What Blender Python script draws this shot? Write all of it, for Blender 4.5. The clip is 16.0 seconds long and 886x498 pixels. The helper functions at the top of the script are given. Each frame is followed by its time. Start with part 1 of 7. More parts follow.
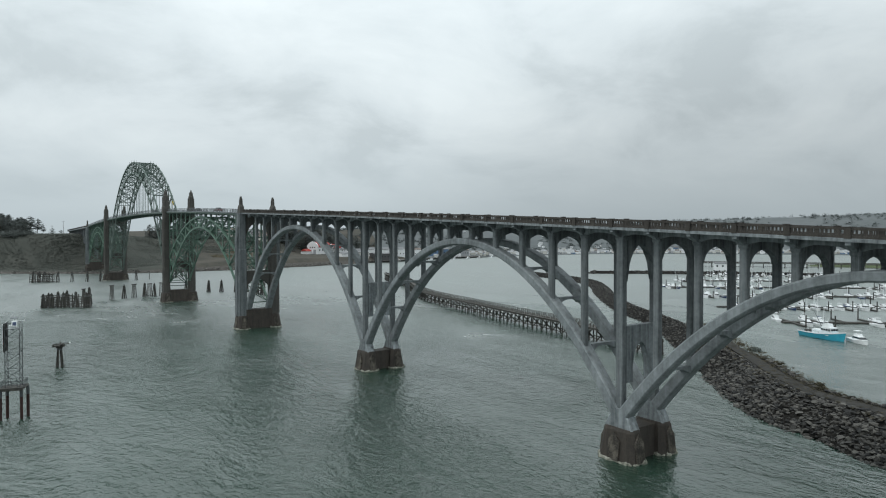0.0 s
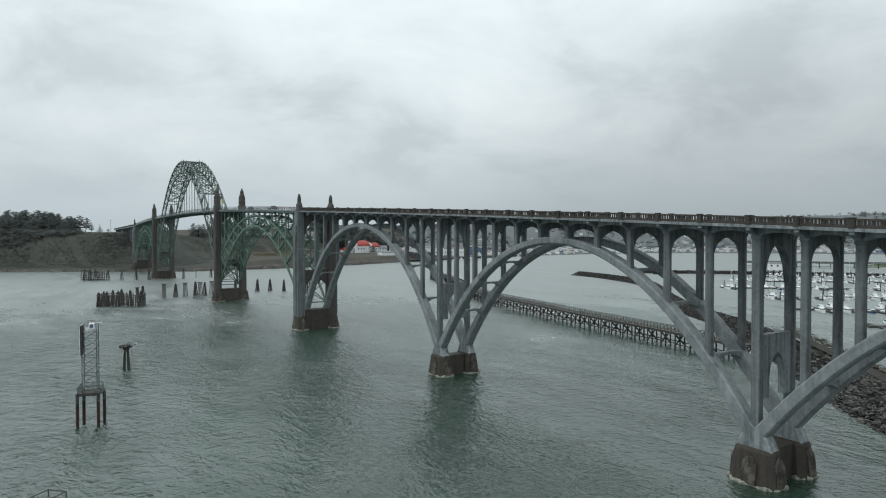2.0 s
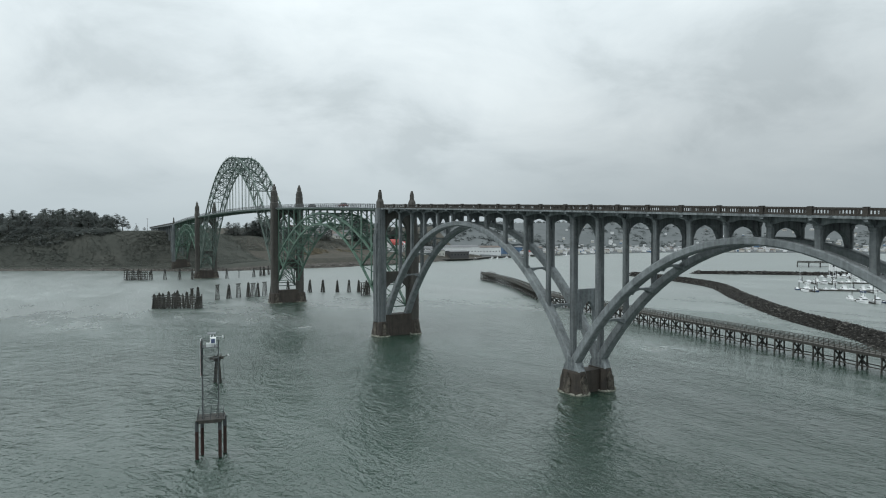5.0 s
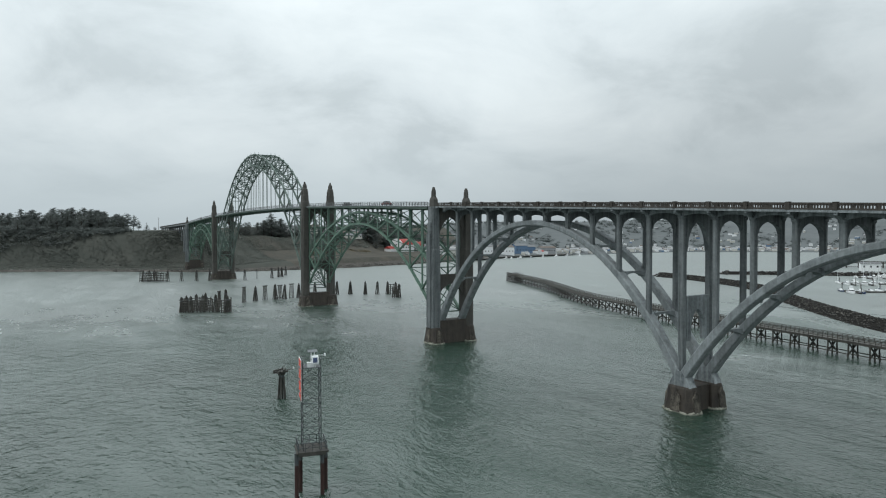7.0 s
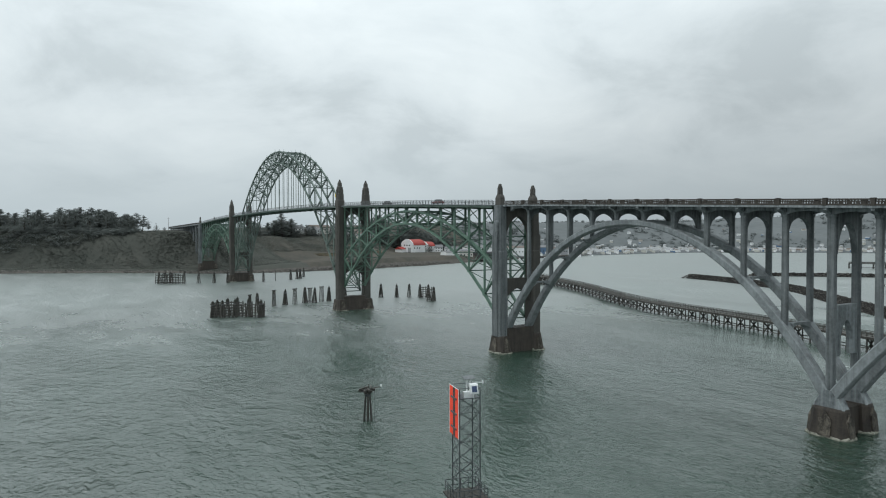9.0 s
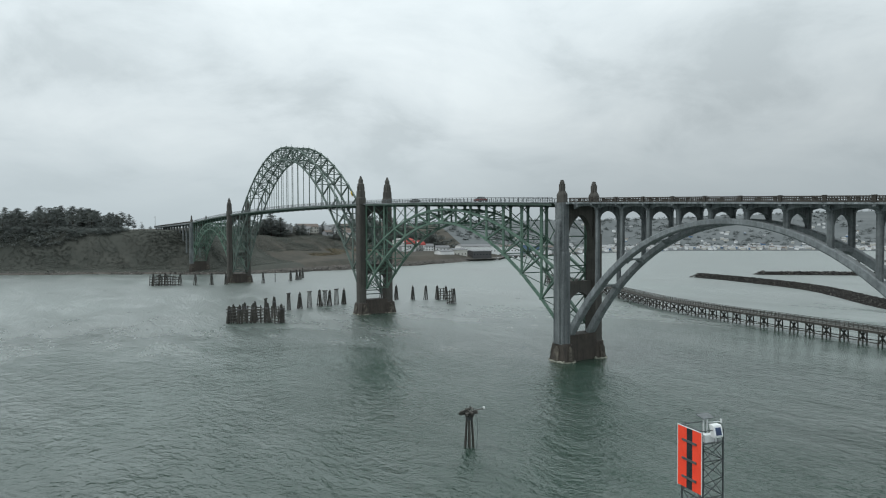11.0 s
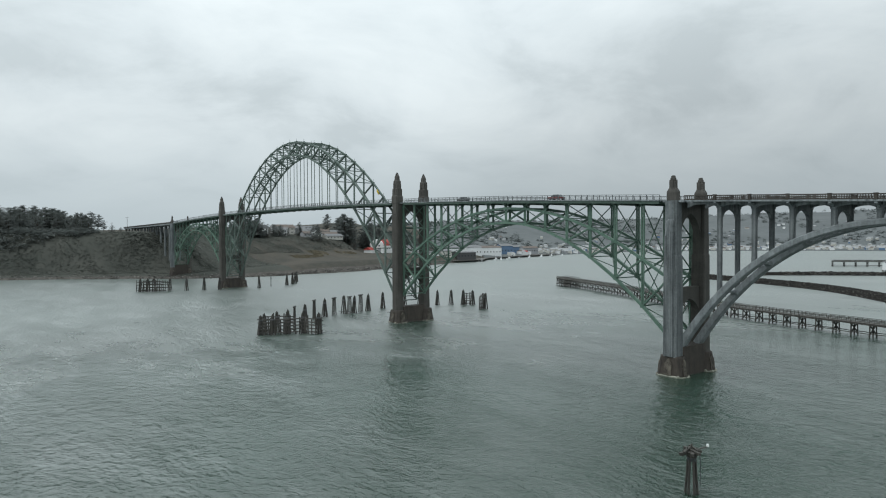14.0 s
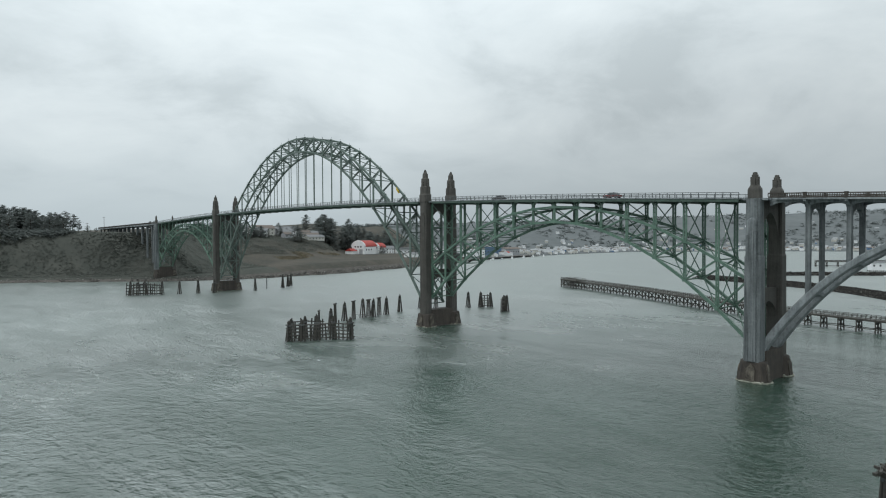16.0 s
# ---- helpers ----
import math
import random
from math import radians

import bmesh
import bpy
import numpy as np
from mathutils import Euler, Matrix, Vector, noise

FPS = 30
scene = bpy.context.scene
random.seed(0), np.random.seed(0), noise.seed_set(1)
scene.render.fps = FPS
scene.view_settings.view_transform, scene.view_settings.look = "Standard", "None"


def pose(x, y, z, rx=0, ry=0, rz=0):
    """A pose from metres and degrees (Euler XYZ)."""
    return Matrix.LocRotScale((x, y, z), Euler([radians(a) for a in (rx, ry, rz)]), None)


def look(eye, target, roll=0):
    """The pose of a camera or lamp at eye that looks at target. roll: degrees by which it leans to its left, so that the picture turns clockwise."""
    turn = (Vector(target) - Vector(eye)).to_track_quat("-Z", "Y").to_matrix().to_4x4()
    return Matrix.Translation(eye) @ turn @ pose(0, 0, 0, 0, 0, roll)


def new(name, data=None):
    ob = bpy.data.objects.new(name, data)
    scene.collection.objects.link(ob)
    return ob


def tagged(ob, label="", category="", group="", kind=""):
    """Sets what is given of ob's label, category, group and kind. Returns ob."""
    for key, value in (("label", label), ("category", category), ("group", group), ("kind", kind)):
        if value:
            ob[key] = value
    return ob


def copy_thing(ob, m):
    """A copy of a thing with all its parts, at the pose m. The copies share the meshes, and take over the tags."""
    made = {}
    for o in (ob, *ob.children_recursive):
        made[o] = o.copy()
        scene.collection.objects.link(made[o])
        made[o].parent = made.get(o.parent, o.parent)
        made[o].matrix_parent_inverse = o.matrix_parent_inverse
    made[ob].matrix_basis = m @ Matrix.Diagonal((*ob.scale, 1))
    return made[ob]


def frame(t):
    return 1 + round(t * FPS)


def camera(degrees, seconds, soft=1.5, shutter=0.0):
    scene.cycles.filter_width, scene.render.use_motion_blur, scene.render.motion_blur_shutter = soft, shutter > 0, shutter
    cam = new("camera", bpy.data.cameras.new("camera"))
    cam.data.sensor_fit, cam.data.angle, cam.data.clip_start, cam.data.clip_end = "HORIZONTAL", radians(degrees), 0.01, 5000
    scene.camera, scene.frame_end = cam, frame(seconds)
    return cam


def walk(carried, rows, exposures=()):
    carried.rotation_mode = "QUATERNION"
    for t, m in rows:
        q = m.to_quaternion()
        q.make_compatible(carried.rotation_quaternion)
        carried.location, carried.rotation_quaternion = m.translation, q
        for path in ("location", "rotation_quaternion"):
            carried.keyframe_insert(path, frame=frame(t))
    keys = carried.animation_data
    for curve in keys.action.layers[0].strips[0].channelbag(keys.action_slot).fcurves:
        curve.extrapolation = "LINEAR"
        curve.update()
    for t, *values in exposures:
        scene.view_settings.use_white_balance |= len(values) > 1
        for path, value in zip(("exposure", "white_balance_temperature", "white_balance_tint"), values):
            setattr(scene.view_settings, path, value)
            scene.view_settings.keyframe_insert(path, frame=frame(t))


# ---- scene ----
cam = camera(69.4, 16.0, soft=1.1)
PATH = [
    (0, (-71.955, -207.108, 29.575), (-70.798, -205.477, 29.538), -0.1),
    (0.5, (-72.781, -204.844, 29.582), (-71.628, -203.21, 29.543), -0.1),
    (1, (-73.703, -202.203, 29.592), (-72.572, -200.554, 29.553), -0.1),
    (1.5, (-74.784, -199.09, 29.585), (-73.679, -197.424, 29.545), -0.1),
    (2, (-76.013, -195.594, 29.579), (-74.938, -193.908, 29.538), -0.1),
    (2.5, (-77.407, -191.847, 29.567), (-76.356, -190.146, 29.527), -0.1),
    (3, (-78.944, -187.931, 29.57), (-77.906, -186.222, 29.529), 0.0),
    (3.5, (-80.618, -183.932, 29.587), (-79.587, -182.219, 29.545), 0.0),
    (4, (-82.403, -179.701, 29.619), (-81.375, -177.986, 29.575), 0.0),
    (6.5, (-91.62, -157.039, 29.96), (-90.592, -155.323, 29.914), -0.1),
    (7, (-93.557, -152.353, 30.001), (-92.53, -150.638, 29.954), -0.1),
    (7.5, (-95.581, -147.484, 30.028), (-94.552, -145.77, 29.982), -0.2),
    (8, (-97.632, -142.465, 30.054), (-96.603, -140.75, 30.008), -0.1),
    (8.5, (-99.753, -137.248, 30.085), (-98.723, -135.535, 30.038), -0.1),
    (9, (-101.982, -131.972, 30.113), (-100.948, -130.26, 30.067), -0.1),
    (9.5, (-104.334, -126.664, 30.148), (-103.293, -124.957, 30.101), -0.2),
    (12, (-116.935, -100.432, 30.775), (-115.793, -98.791, 30.723), -0.2),
    (12.5, (-119.458, -95.105, 30.823), (-118.298, -93.477, 30.771), -0.3),
    (13, (-122.027, -89.719, 30.845), (-120.851, -88.103, 30.794), -0.4),
    (13.5, (-124.704, -84.334, 30.836), (-123.514, -82.727, 30.787), -0.3),
    (14, (-127.528, -78.992, 30.781), (-126.316, -77.403, 30.732), -0.3),
    (14.5, (-130.425, -73.695, 30.702), (-129.184, -72.127, 30.653), -0.3),
    (15, (-133.304, -68.458, 30.624), (-132.041, -66.907, 30.575), -0.3),
    (15.5, (-136.128, -63.255, 30.565), (-134.846, -61.72, 30.518), -0.3),
    (16, (-138.919, -58.147, 30.519), (-137.62, -56.626, 30.473), -0.3),
]
walk(cam, [(t, look(eye, target, roll)) for t, eye, target, roll in PATH])

# ---- light: an even overcast sky and a faint, very wide sun ----
world = bpy.data.worlds.new("overcast")
scene.world = world
world.use_nodes = True
wt = world.node_tree
wt.nodes.clear()


def node(tree, kind, **values):
    n = tree.nodes.new(kind)
    for key, value in values.items():
        n.inputs[key].default_value = value
    return n


def build_sky():
    link = wt.links.new
    out = node(wt, "ShaderNodeOutputWorld")
    back = node(wt, "ShaderNodeBackground", Strength=1.0)
    co = node(wt, "ShaderNodeTexCoord")
    sep = node(wt, "ShaderNodeSeparateXYZ")
    link(co.outputs["Generated"], sep.inputs[0])
    # clouds lie on a flat layer: the direction is divided by its height
    up = node(wt, "ShaderNodeMath"); up.operation = "MAXIMUM"; up.inputs[1].default_value = 0.0
    link(sep.outputs["Z"], up.inputs[0])
    lift = node(wt, "ShaderNodeMath"); lift.operation = "ADD"; lift.inputs[1].default_value = 0.38
    link(up.outputs[0], lift.inputs[0])
    dx = node(wt, "ShaderNodeMath"); dx.operation = "DIVIDE"
    dy = node(wt, "ShaderNodeMath"); dy.operation = "DIVIDE"
    link(sep.outputs["X"], dx.inputs[0]); link(lift.outputs[0], dx.inputs[1])
    link(sep.outputs["Y"], dy.inputs[0]); link(lift.outputs[0], dy.inputs[1])
    flat = node(wt, "ShaderNodeCombineXYZ")
    link(dx.outputs[0], flat.inputs[0]); link(dy.outputs[0], flat.inputs[1])
    turn = node(wt, "ShaderNodeMapping")
    turn.inputs["Rotation"].default_value = (0, 0, radians(28))
    turn.inputs["Scale"].default_value = (1.0, 1.15, 1)
    turn.inputs["Location"].default_value = (0.35, 1.9, 0)
    aim = node(wt, "ShaderNodeMapping")
    aim.inputs["Rotation"].default_value = (0, 0, radians(12))
    link(flat.outputs[0], aim.inputs[0]); link(aim.outputs[0], turn.inputs[0])
    big = node(wt, "ShaderNodeTexNoise", Scale=2.1, Detail=8.0, Roughness=0.57, Distortion=0.35)
    link(turn.outputs[0], big.inputs["Vector"])
    ramp = node(wt, "ShaderNodeValToRGB")
    ramp.color_ramp.elements[0].position, ramp.color_ramp.elements[0].color = 0.34, (0.505, 0.57, 0.598, 1)
    ramp.color_ramp.elements[1].position, ramp.color_ramp.elements[1].color = 0.66, (0.69, 0.76, 0.785, 1)
    mid = ramp.color_ramp.elements.new(0.47)
    mid.color = (0.605, 0.675, 0.705, 1)
    link(big.outputs[0], ramp.inputs[0])
    # the cloud blends into an even grey veil towards the horizon
    veil = node(wt, "ShaderNodeMapRange")
    veil.inputs["From Min"].default_value, veil.inputs["From Max"].default_value = 0.02, 0.16
    link(sep.outputs["Z"], veil.inputs["Value"])
    mix = node(wt, "ShaderNodeMix"); mix.data_type = "RGBA"
    mix.inputs["A"].default_value = (0.525, 0.605, 0.64, 1)
    link(veil.outputs[0], mix.inputs["Factor"]); link(ramp.outputs[0], mix.inputs["B"])
    # an overcast sky is brighter overhead than at the horizon
    zen = node(wt, "ShaderNodeMath"); zen.operation = "MULTIPLY_ADD"
    zen.inputs[1].default_value, zen.inputs[2].default_value = 1.15, 0.92
    link(up.outputs[0], zen.inputs[0])
    # a heavier bank of cloud stands low over the land to the east
    east = node(wt, "ShaderNodeVectorMath"); east.operation = "DOT_PRODUCT"
    east.inputs[1].default_value = (0.95, 0.30, -0.55)
    link(co.outputs["Generated"], east.inputs[0])
    bank = node(wt, "ShaderNodeMapRange"); bank.interpolation_type = "SMOOTHSTEP"
    bank.inputs["From Min"].default_value, bank.inputs["From Max"].default_value = 0.62, 0.95
    bank.inputs["To Min"].default_value, bank.inputs["To Max"].default_value = 1.0, 0.76
    link(east.outputs["Value"], bank.inputs["Value"])
    # thinner, brighter cloud high in the north-west
    west = node(wt, "ShaderNodeVectorMath"); west.operation = "DOT_PRODUCT"
    west.inputs[1].default_value = (-0.2, 0.6, 0.775)
    link(co.outputs["Generated"], west.inputs[0])
    glow = node(wt, "ShaderNodeMapRange"); glow.interpolation_type = "SMOOTHSTEP"
    glow.inputs["From Min"].default_value, glow.inputs["From Max"].default_value = 0.83, 1.0
    glow.inputs["To Min"].default_value, glow.inputs["To Max"].default_value = 1.0, 1.5
    link(west.outputs["Value"], glow.inputs["Value"])
    both = node(wt, "ShaderNodeMath"); both.operation = "MULTIPLY"
    link(zen.outputs[0], both.inputs[0]); link(bank.outputs[0], both.inputs[1])
    sky_light = node(wt, "ShaderNodeMath"); sky_light.operation = "MULTIPLY"
    link(both.outputs[0], sky_light.inputs[0]); link(glow.outputs[0], sky_light.inputs[1])
    link(sky_light.outputs[0], back.inputs["Strength"])
    link(mix.outputs["Result"], back.inputs["Color"])
    link(back.outputs[0], out.inputs[0])


build_sky()
sun = new("sun", bpy.data.lights.new("sun", "SUN"))
sun.data.energy, sun.data.angle, sun.data.color = 0.8, radians(25), (1.0, 0.98, 0.95)
sun.matrix_world = look((0, 0, 200), (125, -20, 0))


# ---- materials ----
def material(name, dark, light, scale=1.0, rough=0.8, bump=0.2, metal=0.0, streak=0.0, fine=8.0, spread=(0.32, 0.68), per_piece=0.0, relief=0.02, thin=0.0):
    """Two scales of noise between two colours, with fine relief; streak: vertical runs of dirt; thin: light let through leaves."""
    m = bpy.data.materials.new(name)
    m.use_nodes = True
    t = m.node_tree
    link = t.links.new
    bsdf = t.nodes["Principled BSDF"]
    bsdf.inputs["Roughness"].default_value, bsdf.inputs["Metallic"].default_value = rough, metal
    if rough > 0.9:  # soil and leaves have next to no sheen
        bsdf.inputs["Specular IOR Level"].default_value = 0.06
    geo = node(t, "ShaderNodeNewGeometry")
    a = node(t, "ShaderNodeTexNoise", Scale=scale, Detail=4.0, Roughness=0.6)
    b = node(t, "ShaderNodeTexNoise", Scale=scale * fine, Detail=3.0)
    link(geo.outputs["Position"], a.inputs["Vector"]); link(geo.outputs["Position"], b.inputs["Vector"])
    add = node(t, "ShaderNodeMix"); add.data_type = "FLOAT"; add.inputs["Factor"].default_value = 0.35
    link(a.outputs[0], add.inputs["A"]); link(b.outputs[0], add.inputs["B"])
    last = add.outputs["Result"]
    if streak:
        squash = node(t, "ShaderNodeMapping")
        squash.inputs["Scale"].default_value = (1.4, 1.4, 0.06)
        link(geo.outputs["Position"], squash.inputs[0])
        c = node(t, "ShaderNodeTexNoise", Scale=1.0, Detail=4.0, Roughness=0.65)
        link(squash.outputs[0], c.inputs["Vector"])
        s = node(t, "ShaderNodeMix"); s.data_type = "FLOAT"; s.inputs["Factor"].default_value = streak
        link(last, s.inputs["A"]); link(c.outputs[0], s.inputs["B"])
        last = s.outputs["Result"]
    if per_piece:
        info = node(t, "ShaderNodeObjectInfo")
        isle = node(t, "ShaderNodeMath"); isle.operation = "ADD"
        link(info.outputs["Random"], isle.inputs[0]); link(geo.outputs["Random Per Island"], isle.inputs[1])
        frac = node(t, "ShaderNodeMath"); frac.operation = "FRACT"
        link(isle.outputs[0], frac.inputs[0])
        p = node(t, "ShaderNodeMix"); p.data_type = "FLOAT"; p.inputs["Factor"].default_value = per_piece
        link(last, p.inputs["A"]); link(frac.outputs[0], p.inputs["B"])
        last = p.outputs["Result"]
    ramp = node(t, "ShaderNodeValToRGB")
    ramp.color_ramp.elements[0].position, ramp.color_ramp.elements[0].color = spread[0], (*dark, 1)
    ramp.color_ramp.elements[1].position, ramp.color_ramp.elements[1].color = spread[1], (*light, 1)
    link(last, ramp.inputs[0])
    link(ramp.outputs[0], bsdf.inputs["Base Color"])
    if bump:
        bp = node(t, "ShaderNodeBump", Strength=bump, Distance=relief)
        link(b.outputs[0], bp.inputs["Height"])
        link(bp.outputs[0], bsdf.inputs["Normal"])
    if thin:
        leaf = node(t, "ShaderNodeBsdfTranslucent")
        link(ramp.outputs[0], leaf.inputs["Color"])
        both = node(t, "ShaderNodeMixShader", Fac=thin)
        link(bsdf.outputs[0], both.inputs[1]); link(leaf.outputs[0], both.inputs[2])
        link(both.outputs[0], t.nodes["Material Output"].inputs["Surface"])
    return m


CONCRETE = material("weathered_concrete", (0.06, 0.07, 0.074), (0.29, 0.32, 0.328), 0.25, 0.75, 0.3, streak=0.55, spread=(0.37, 0.64))
RIB = material("mottled_rib_concrete", (0.085, 0.097, 0.101), (0.285, 0.313, 0.32), 0.42, 0.75, 0.35, streak=0.38, fine=6, spread=(0.34, 0.68))
PATHWAY = material("worn_brown_path", (0.028, 0.027, 0.025), (0.058, 0.056, 0.052), 0.5, 0.95, 0.4)
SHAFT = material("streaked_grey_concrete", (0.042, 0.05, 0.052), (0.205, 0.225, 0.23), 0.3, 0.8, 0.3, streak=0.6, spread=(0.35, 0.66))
# stained tone of towers and spires; also paints shade on portals, east legs
DARK = material("dark_stained_shaded_concrete", (0.035, 0.034, 0.030), (0.095, 0.09, 0.08), 0.4, 0.85, 0.4, streak=0.5)
RAIL = material("brown_grey_rail_concrete", (0.022, 0.019, 0.016), (0.07, 0.062, 0.053), 0.5, 0.85, 0.3, streak=0.4)
BASE = material("tide_stained_concrete", (0.009, 0.0075, 0.006), (0.062, 0.05, 0.039), 0.55, 0.7, 0.5, streak=0.45)
SHIELD = material("pale_stained_shield", (0.02, 0.016, 0.012), (0.19, 0.17, 0.135), 0.8, 0.75, 0.5, streak=0.25, spread=(0.44, 0.7))
FOOT = material("barnacled_footing", (0.03, 0.035, 0.02), (0.40, 0.39, 0.33), 1.1, 0.8, 0.5)
ROAD = material("asphalt", (0.035, 0.036, 0.038), (0.07, 0.07, 0.072), 0.6, 0.6, 0.2)
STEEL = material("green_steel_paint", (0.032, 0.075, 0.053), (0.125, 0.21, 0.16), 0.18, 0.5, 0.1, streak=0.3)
# the main arch's greying by haze is painted in as a duller green
STEELGREY = material("hazed_grey_green_paint", (0.042, 0.066, 0.056), (0.125, 0.168, 0.145), 0.18, 0.55, 0.1, streak=0.3)
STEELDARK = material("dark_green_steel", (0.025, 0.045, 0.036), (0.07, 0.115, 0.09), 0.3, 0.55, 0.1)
GALV = material("galvanised_steel", (0.07, 0.077, 0.08), (0.19, 0.205, 0.21), 2.0, 0.5, 0.1, metal=0.5)
GALVDARK = material("dull_galvanised_lattice", (0.045, 0.05, 0.052), (0.115, 0.125, 0.13), 2.0, 0.55, 0.1, metal=0.4)
TIMBER = material("wet_black_timber", (0.015, 0.0145, 0.013), (0.07, 0.066, 0.056), 1.2, 0.75, 0.5, streak=0.4)
PLANK = material("grey_weathered_plank", (0.036, 0.035, 0.031), (0.135, 0.13, 0.118), 0.9, 0.85, 0.4)
RUST = material("rusted_pile", (0.014, 0.007, 0.0055), (0.048, 0.019, 0.014), 1.0, 0.8, 0.3, streak=0.4)
RED = material("red_dayboard_paint", (0.88, 0.05, 0.02), (1.0, 0.085, 0.035), 1.0, 0.5, 0.05)
WHITE = material("white_gelcoat", (0.62, 0.64, 0.64), (0.82, 0.83, 0.83), 0.6, 0.35, 0.05)
GLASS = material("dark_boat_window", (0.012, 0.015, 0.018), (0.03, 0.035, 0.04), 1.0, 0.12, 0.0)
BLUE = material("turquoise_hull_paint", (0.015, 0.25, 0.36), (0.03, 0.36, 0.47), 0.8, 0.35, 0.05)
NAVY = material("navy_hull_paint", (0.015, 0.03, 0.08), (0.03, 0.06, 0.14), 0.8, 0.35, 0.05)
# near-black bed: the shade between the stones is painted into it
ROCKBED = material("shaded_rock_gaps", (0.006, 0.006, 0.006), (0.03, 0.028, 0.025), 0.9, 0.95, 0.8, relief=0.2)
ROCK = material("basalt_riprap", (0.009, 0.0088, 0.0083), (0.118, 0.111, 0.098), 0.7, 0.85, 0.8, per_piece=0.65, spread=(0.28, 1.0), relief=0.08)
SHOREROCK = material("pale_shore_boulders", (0.03, 0.029, 0.027), (0.26, 0.25, 0.225), 0.7, 0.85, 0.6, per_piece=0.6, spread=(0.3, 0.95), relief=0.08)
BARK = material("bark", (0.03, 0.025, 0.02), (0.08, 0.065, 0.05), 2.0, 0.9, 0.4)
# needles and scrub are paled in their colour to stand for haze
NEEDLES = material("hazed_conifer_needles", (0.12, 0.137, 0.13), (0.178, 0.194, 0.184), 0.12, 0.92, 0.0, per_piece=0.15, thin=0.45)
SCRUB = material("hazed_winter_scrub", (0.115, 0.13, 0.117), (0.165, 0.171, 0.152), 0.025, 0.95, 0.0, per_piece=0.06, spread=(0.36, 0.64), thin=0.5)
BEACH = material("grey_gravel_beach", (0.05, 0.046, 0.042), (0.125, 0.117, 0.107), 0.3, 0.95, 0.5, relief=0.1)
DRYGRASS = material("dry_grass", (0.05, 0.048, 0.034), (0.12, 0.105, 0.074), 0.15, 0.92, 0.0, per_piece=0.2, thin=0.3)
DUNEGRASS = material("tawny_dune_grass", (0.09, 0.08, 0.056), (0.23, 0.2, 0.14), 0.05, 0.92, 0.0, per_piece=0.15, thin=0.3)


def water_material():
    m = bpy.data.materials.new("estuary_water")
    m.use_nodes = True
    t = m.node_tree
    link = t.links.new
    bsdf = t.nodes["Principled BSDF"]
    bsdf.inputs["Roughness"].default_value = 0.22
    bsdf.inputs["IOR"].default_value = 2.0
    geo = node(t, "ShaderNodeNewGeometry")
    # silt in slow patches
    a = node(t, "ShaderNodeTexNoise", Scale=0.012, Detail=3.0)
    link(geo.outputs["Position"], a.inputs["Vector"])
    ramp = node(t, "ShaderNodeValToRGB")
    ramp.color_ramp.elements[0].position, ramp.color_ramp.elements[0].color = 0.3, (0.010, 0.029, 0.018, 1)
    ramp.color_ramp.elements[1].position, ramp.color_ramp.elements[1].color = 0.75, (0.024, 0.055, 0.040, 1)
    link(a.outputs[0], ramp.inputs[0]); link(ramp.outputs[0], bsdf.inputs["Base Color"])
    heights = []
    for scale, stretch, angle, weight in ((0.055, 0.45, 35, 2.0), (0.16, 0.5, 25, 1.2), (0.4, 0.5, 12, 0.85), (0.85, 0.5, 18, 0.8), (1.7, 0.6, 32, 0.5), (3.6, 0.7, 5, 0.18)):
        turn = node(t, "ShaderNodeMapping")
        turn.inputs["Rotation"].default_value = (0, 0, radians(angle))
        turn.inputs["Scale"].default_value = (1, stretch, 1)
        link(geo.outputs["Position"], turn.inputs[0])
        n = node(t, "ShaderNodeTexNoise", Scale=scale, Detail=2.0, Roughness=0.55, Distortion=0.5)
        link(turn.outputs[0], n.inputs["Vector"])
        k = node(t, "ShaderNodeMath"); k.operation = "MULTIPLY"; k.inputs[1].default_value = weight
        link(n.outputs[0], k.inputs[0])
        heights.append(k.outputs[0])
    s = heights[0]
    for hgt in heights[1:]:
        add = node(t, "ShaderNodeMath"); add.operation = "ADD"
        link(s, add.inputs[0]); link(hgt, add.inputs[1])
        s = add.outputs[0]
    # gusts leave calmer and rougher patches, drawn out along the current
    drift = node(t, "ShaderNodeMapping")
    drift.inputs["Rotation"].default_value = (0, 0, radians(30))
    drift.inputs["Scale"].default_value = (1.0, 0.45, 1)
    link(geo.outputs["Position"], drift.inputs[0])
    w = node(t, "ShaderNodeTexNoise", Scale=0.03, Detail=5.0, Roughness=0.6, Distortion=1.0)
    link(drift.outputs[0], w.inputs["Vector"])
    wr = node(t, "ShaderNodeMapRange")
    wr.inputs["From Min"].default_value, wr.inputs["From Max"].default_value = 0.33, 0.67
    wr.inputs["To Min"].default_value, wr.inputs["To Max"].default_value = 0.4, 1.0
    link(w.outputs[0], wr.inputs["Value"])
    # open water away from the bridge's lee is roughened by the wind
    off = node(t, "ShaderNodeVectorMath"); off.operation = "DISTANCE"
    off.inputs[1].default_value = (-90.0, -120.0, 0.0)
    link(geo.outputs["Position"], off.inputs[0])
    uneven = node(t, "ShaderNodeMath"); uneven.operation = "MULTIPLY_ADD"; uneven.inputs[1].default_value = 330.0
    link(w.outputs[0], uneven.inputs[0]); link(off.outputs["Value"], uneven.inputs[2])
    # cat's paws: small ruffled patches
    paws = node(t, "ShaderNodeTexNoise", Scale=0.1, Detail=6.0, Roughness=0.68, Distortion=0.3)
    link(drift.outputs[0], paws.inputs["Vector"])
    ruffle = node(t, "ShaderNodeMapRange")
    ruffle.inputs["From Min"].default_value, ruffle.inputs["From Max"].default_value = 0.3, 0.7
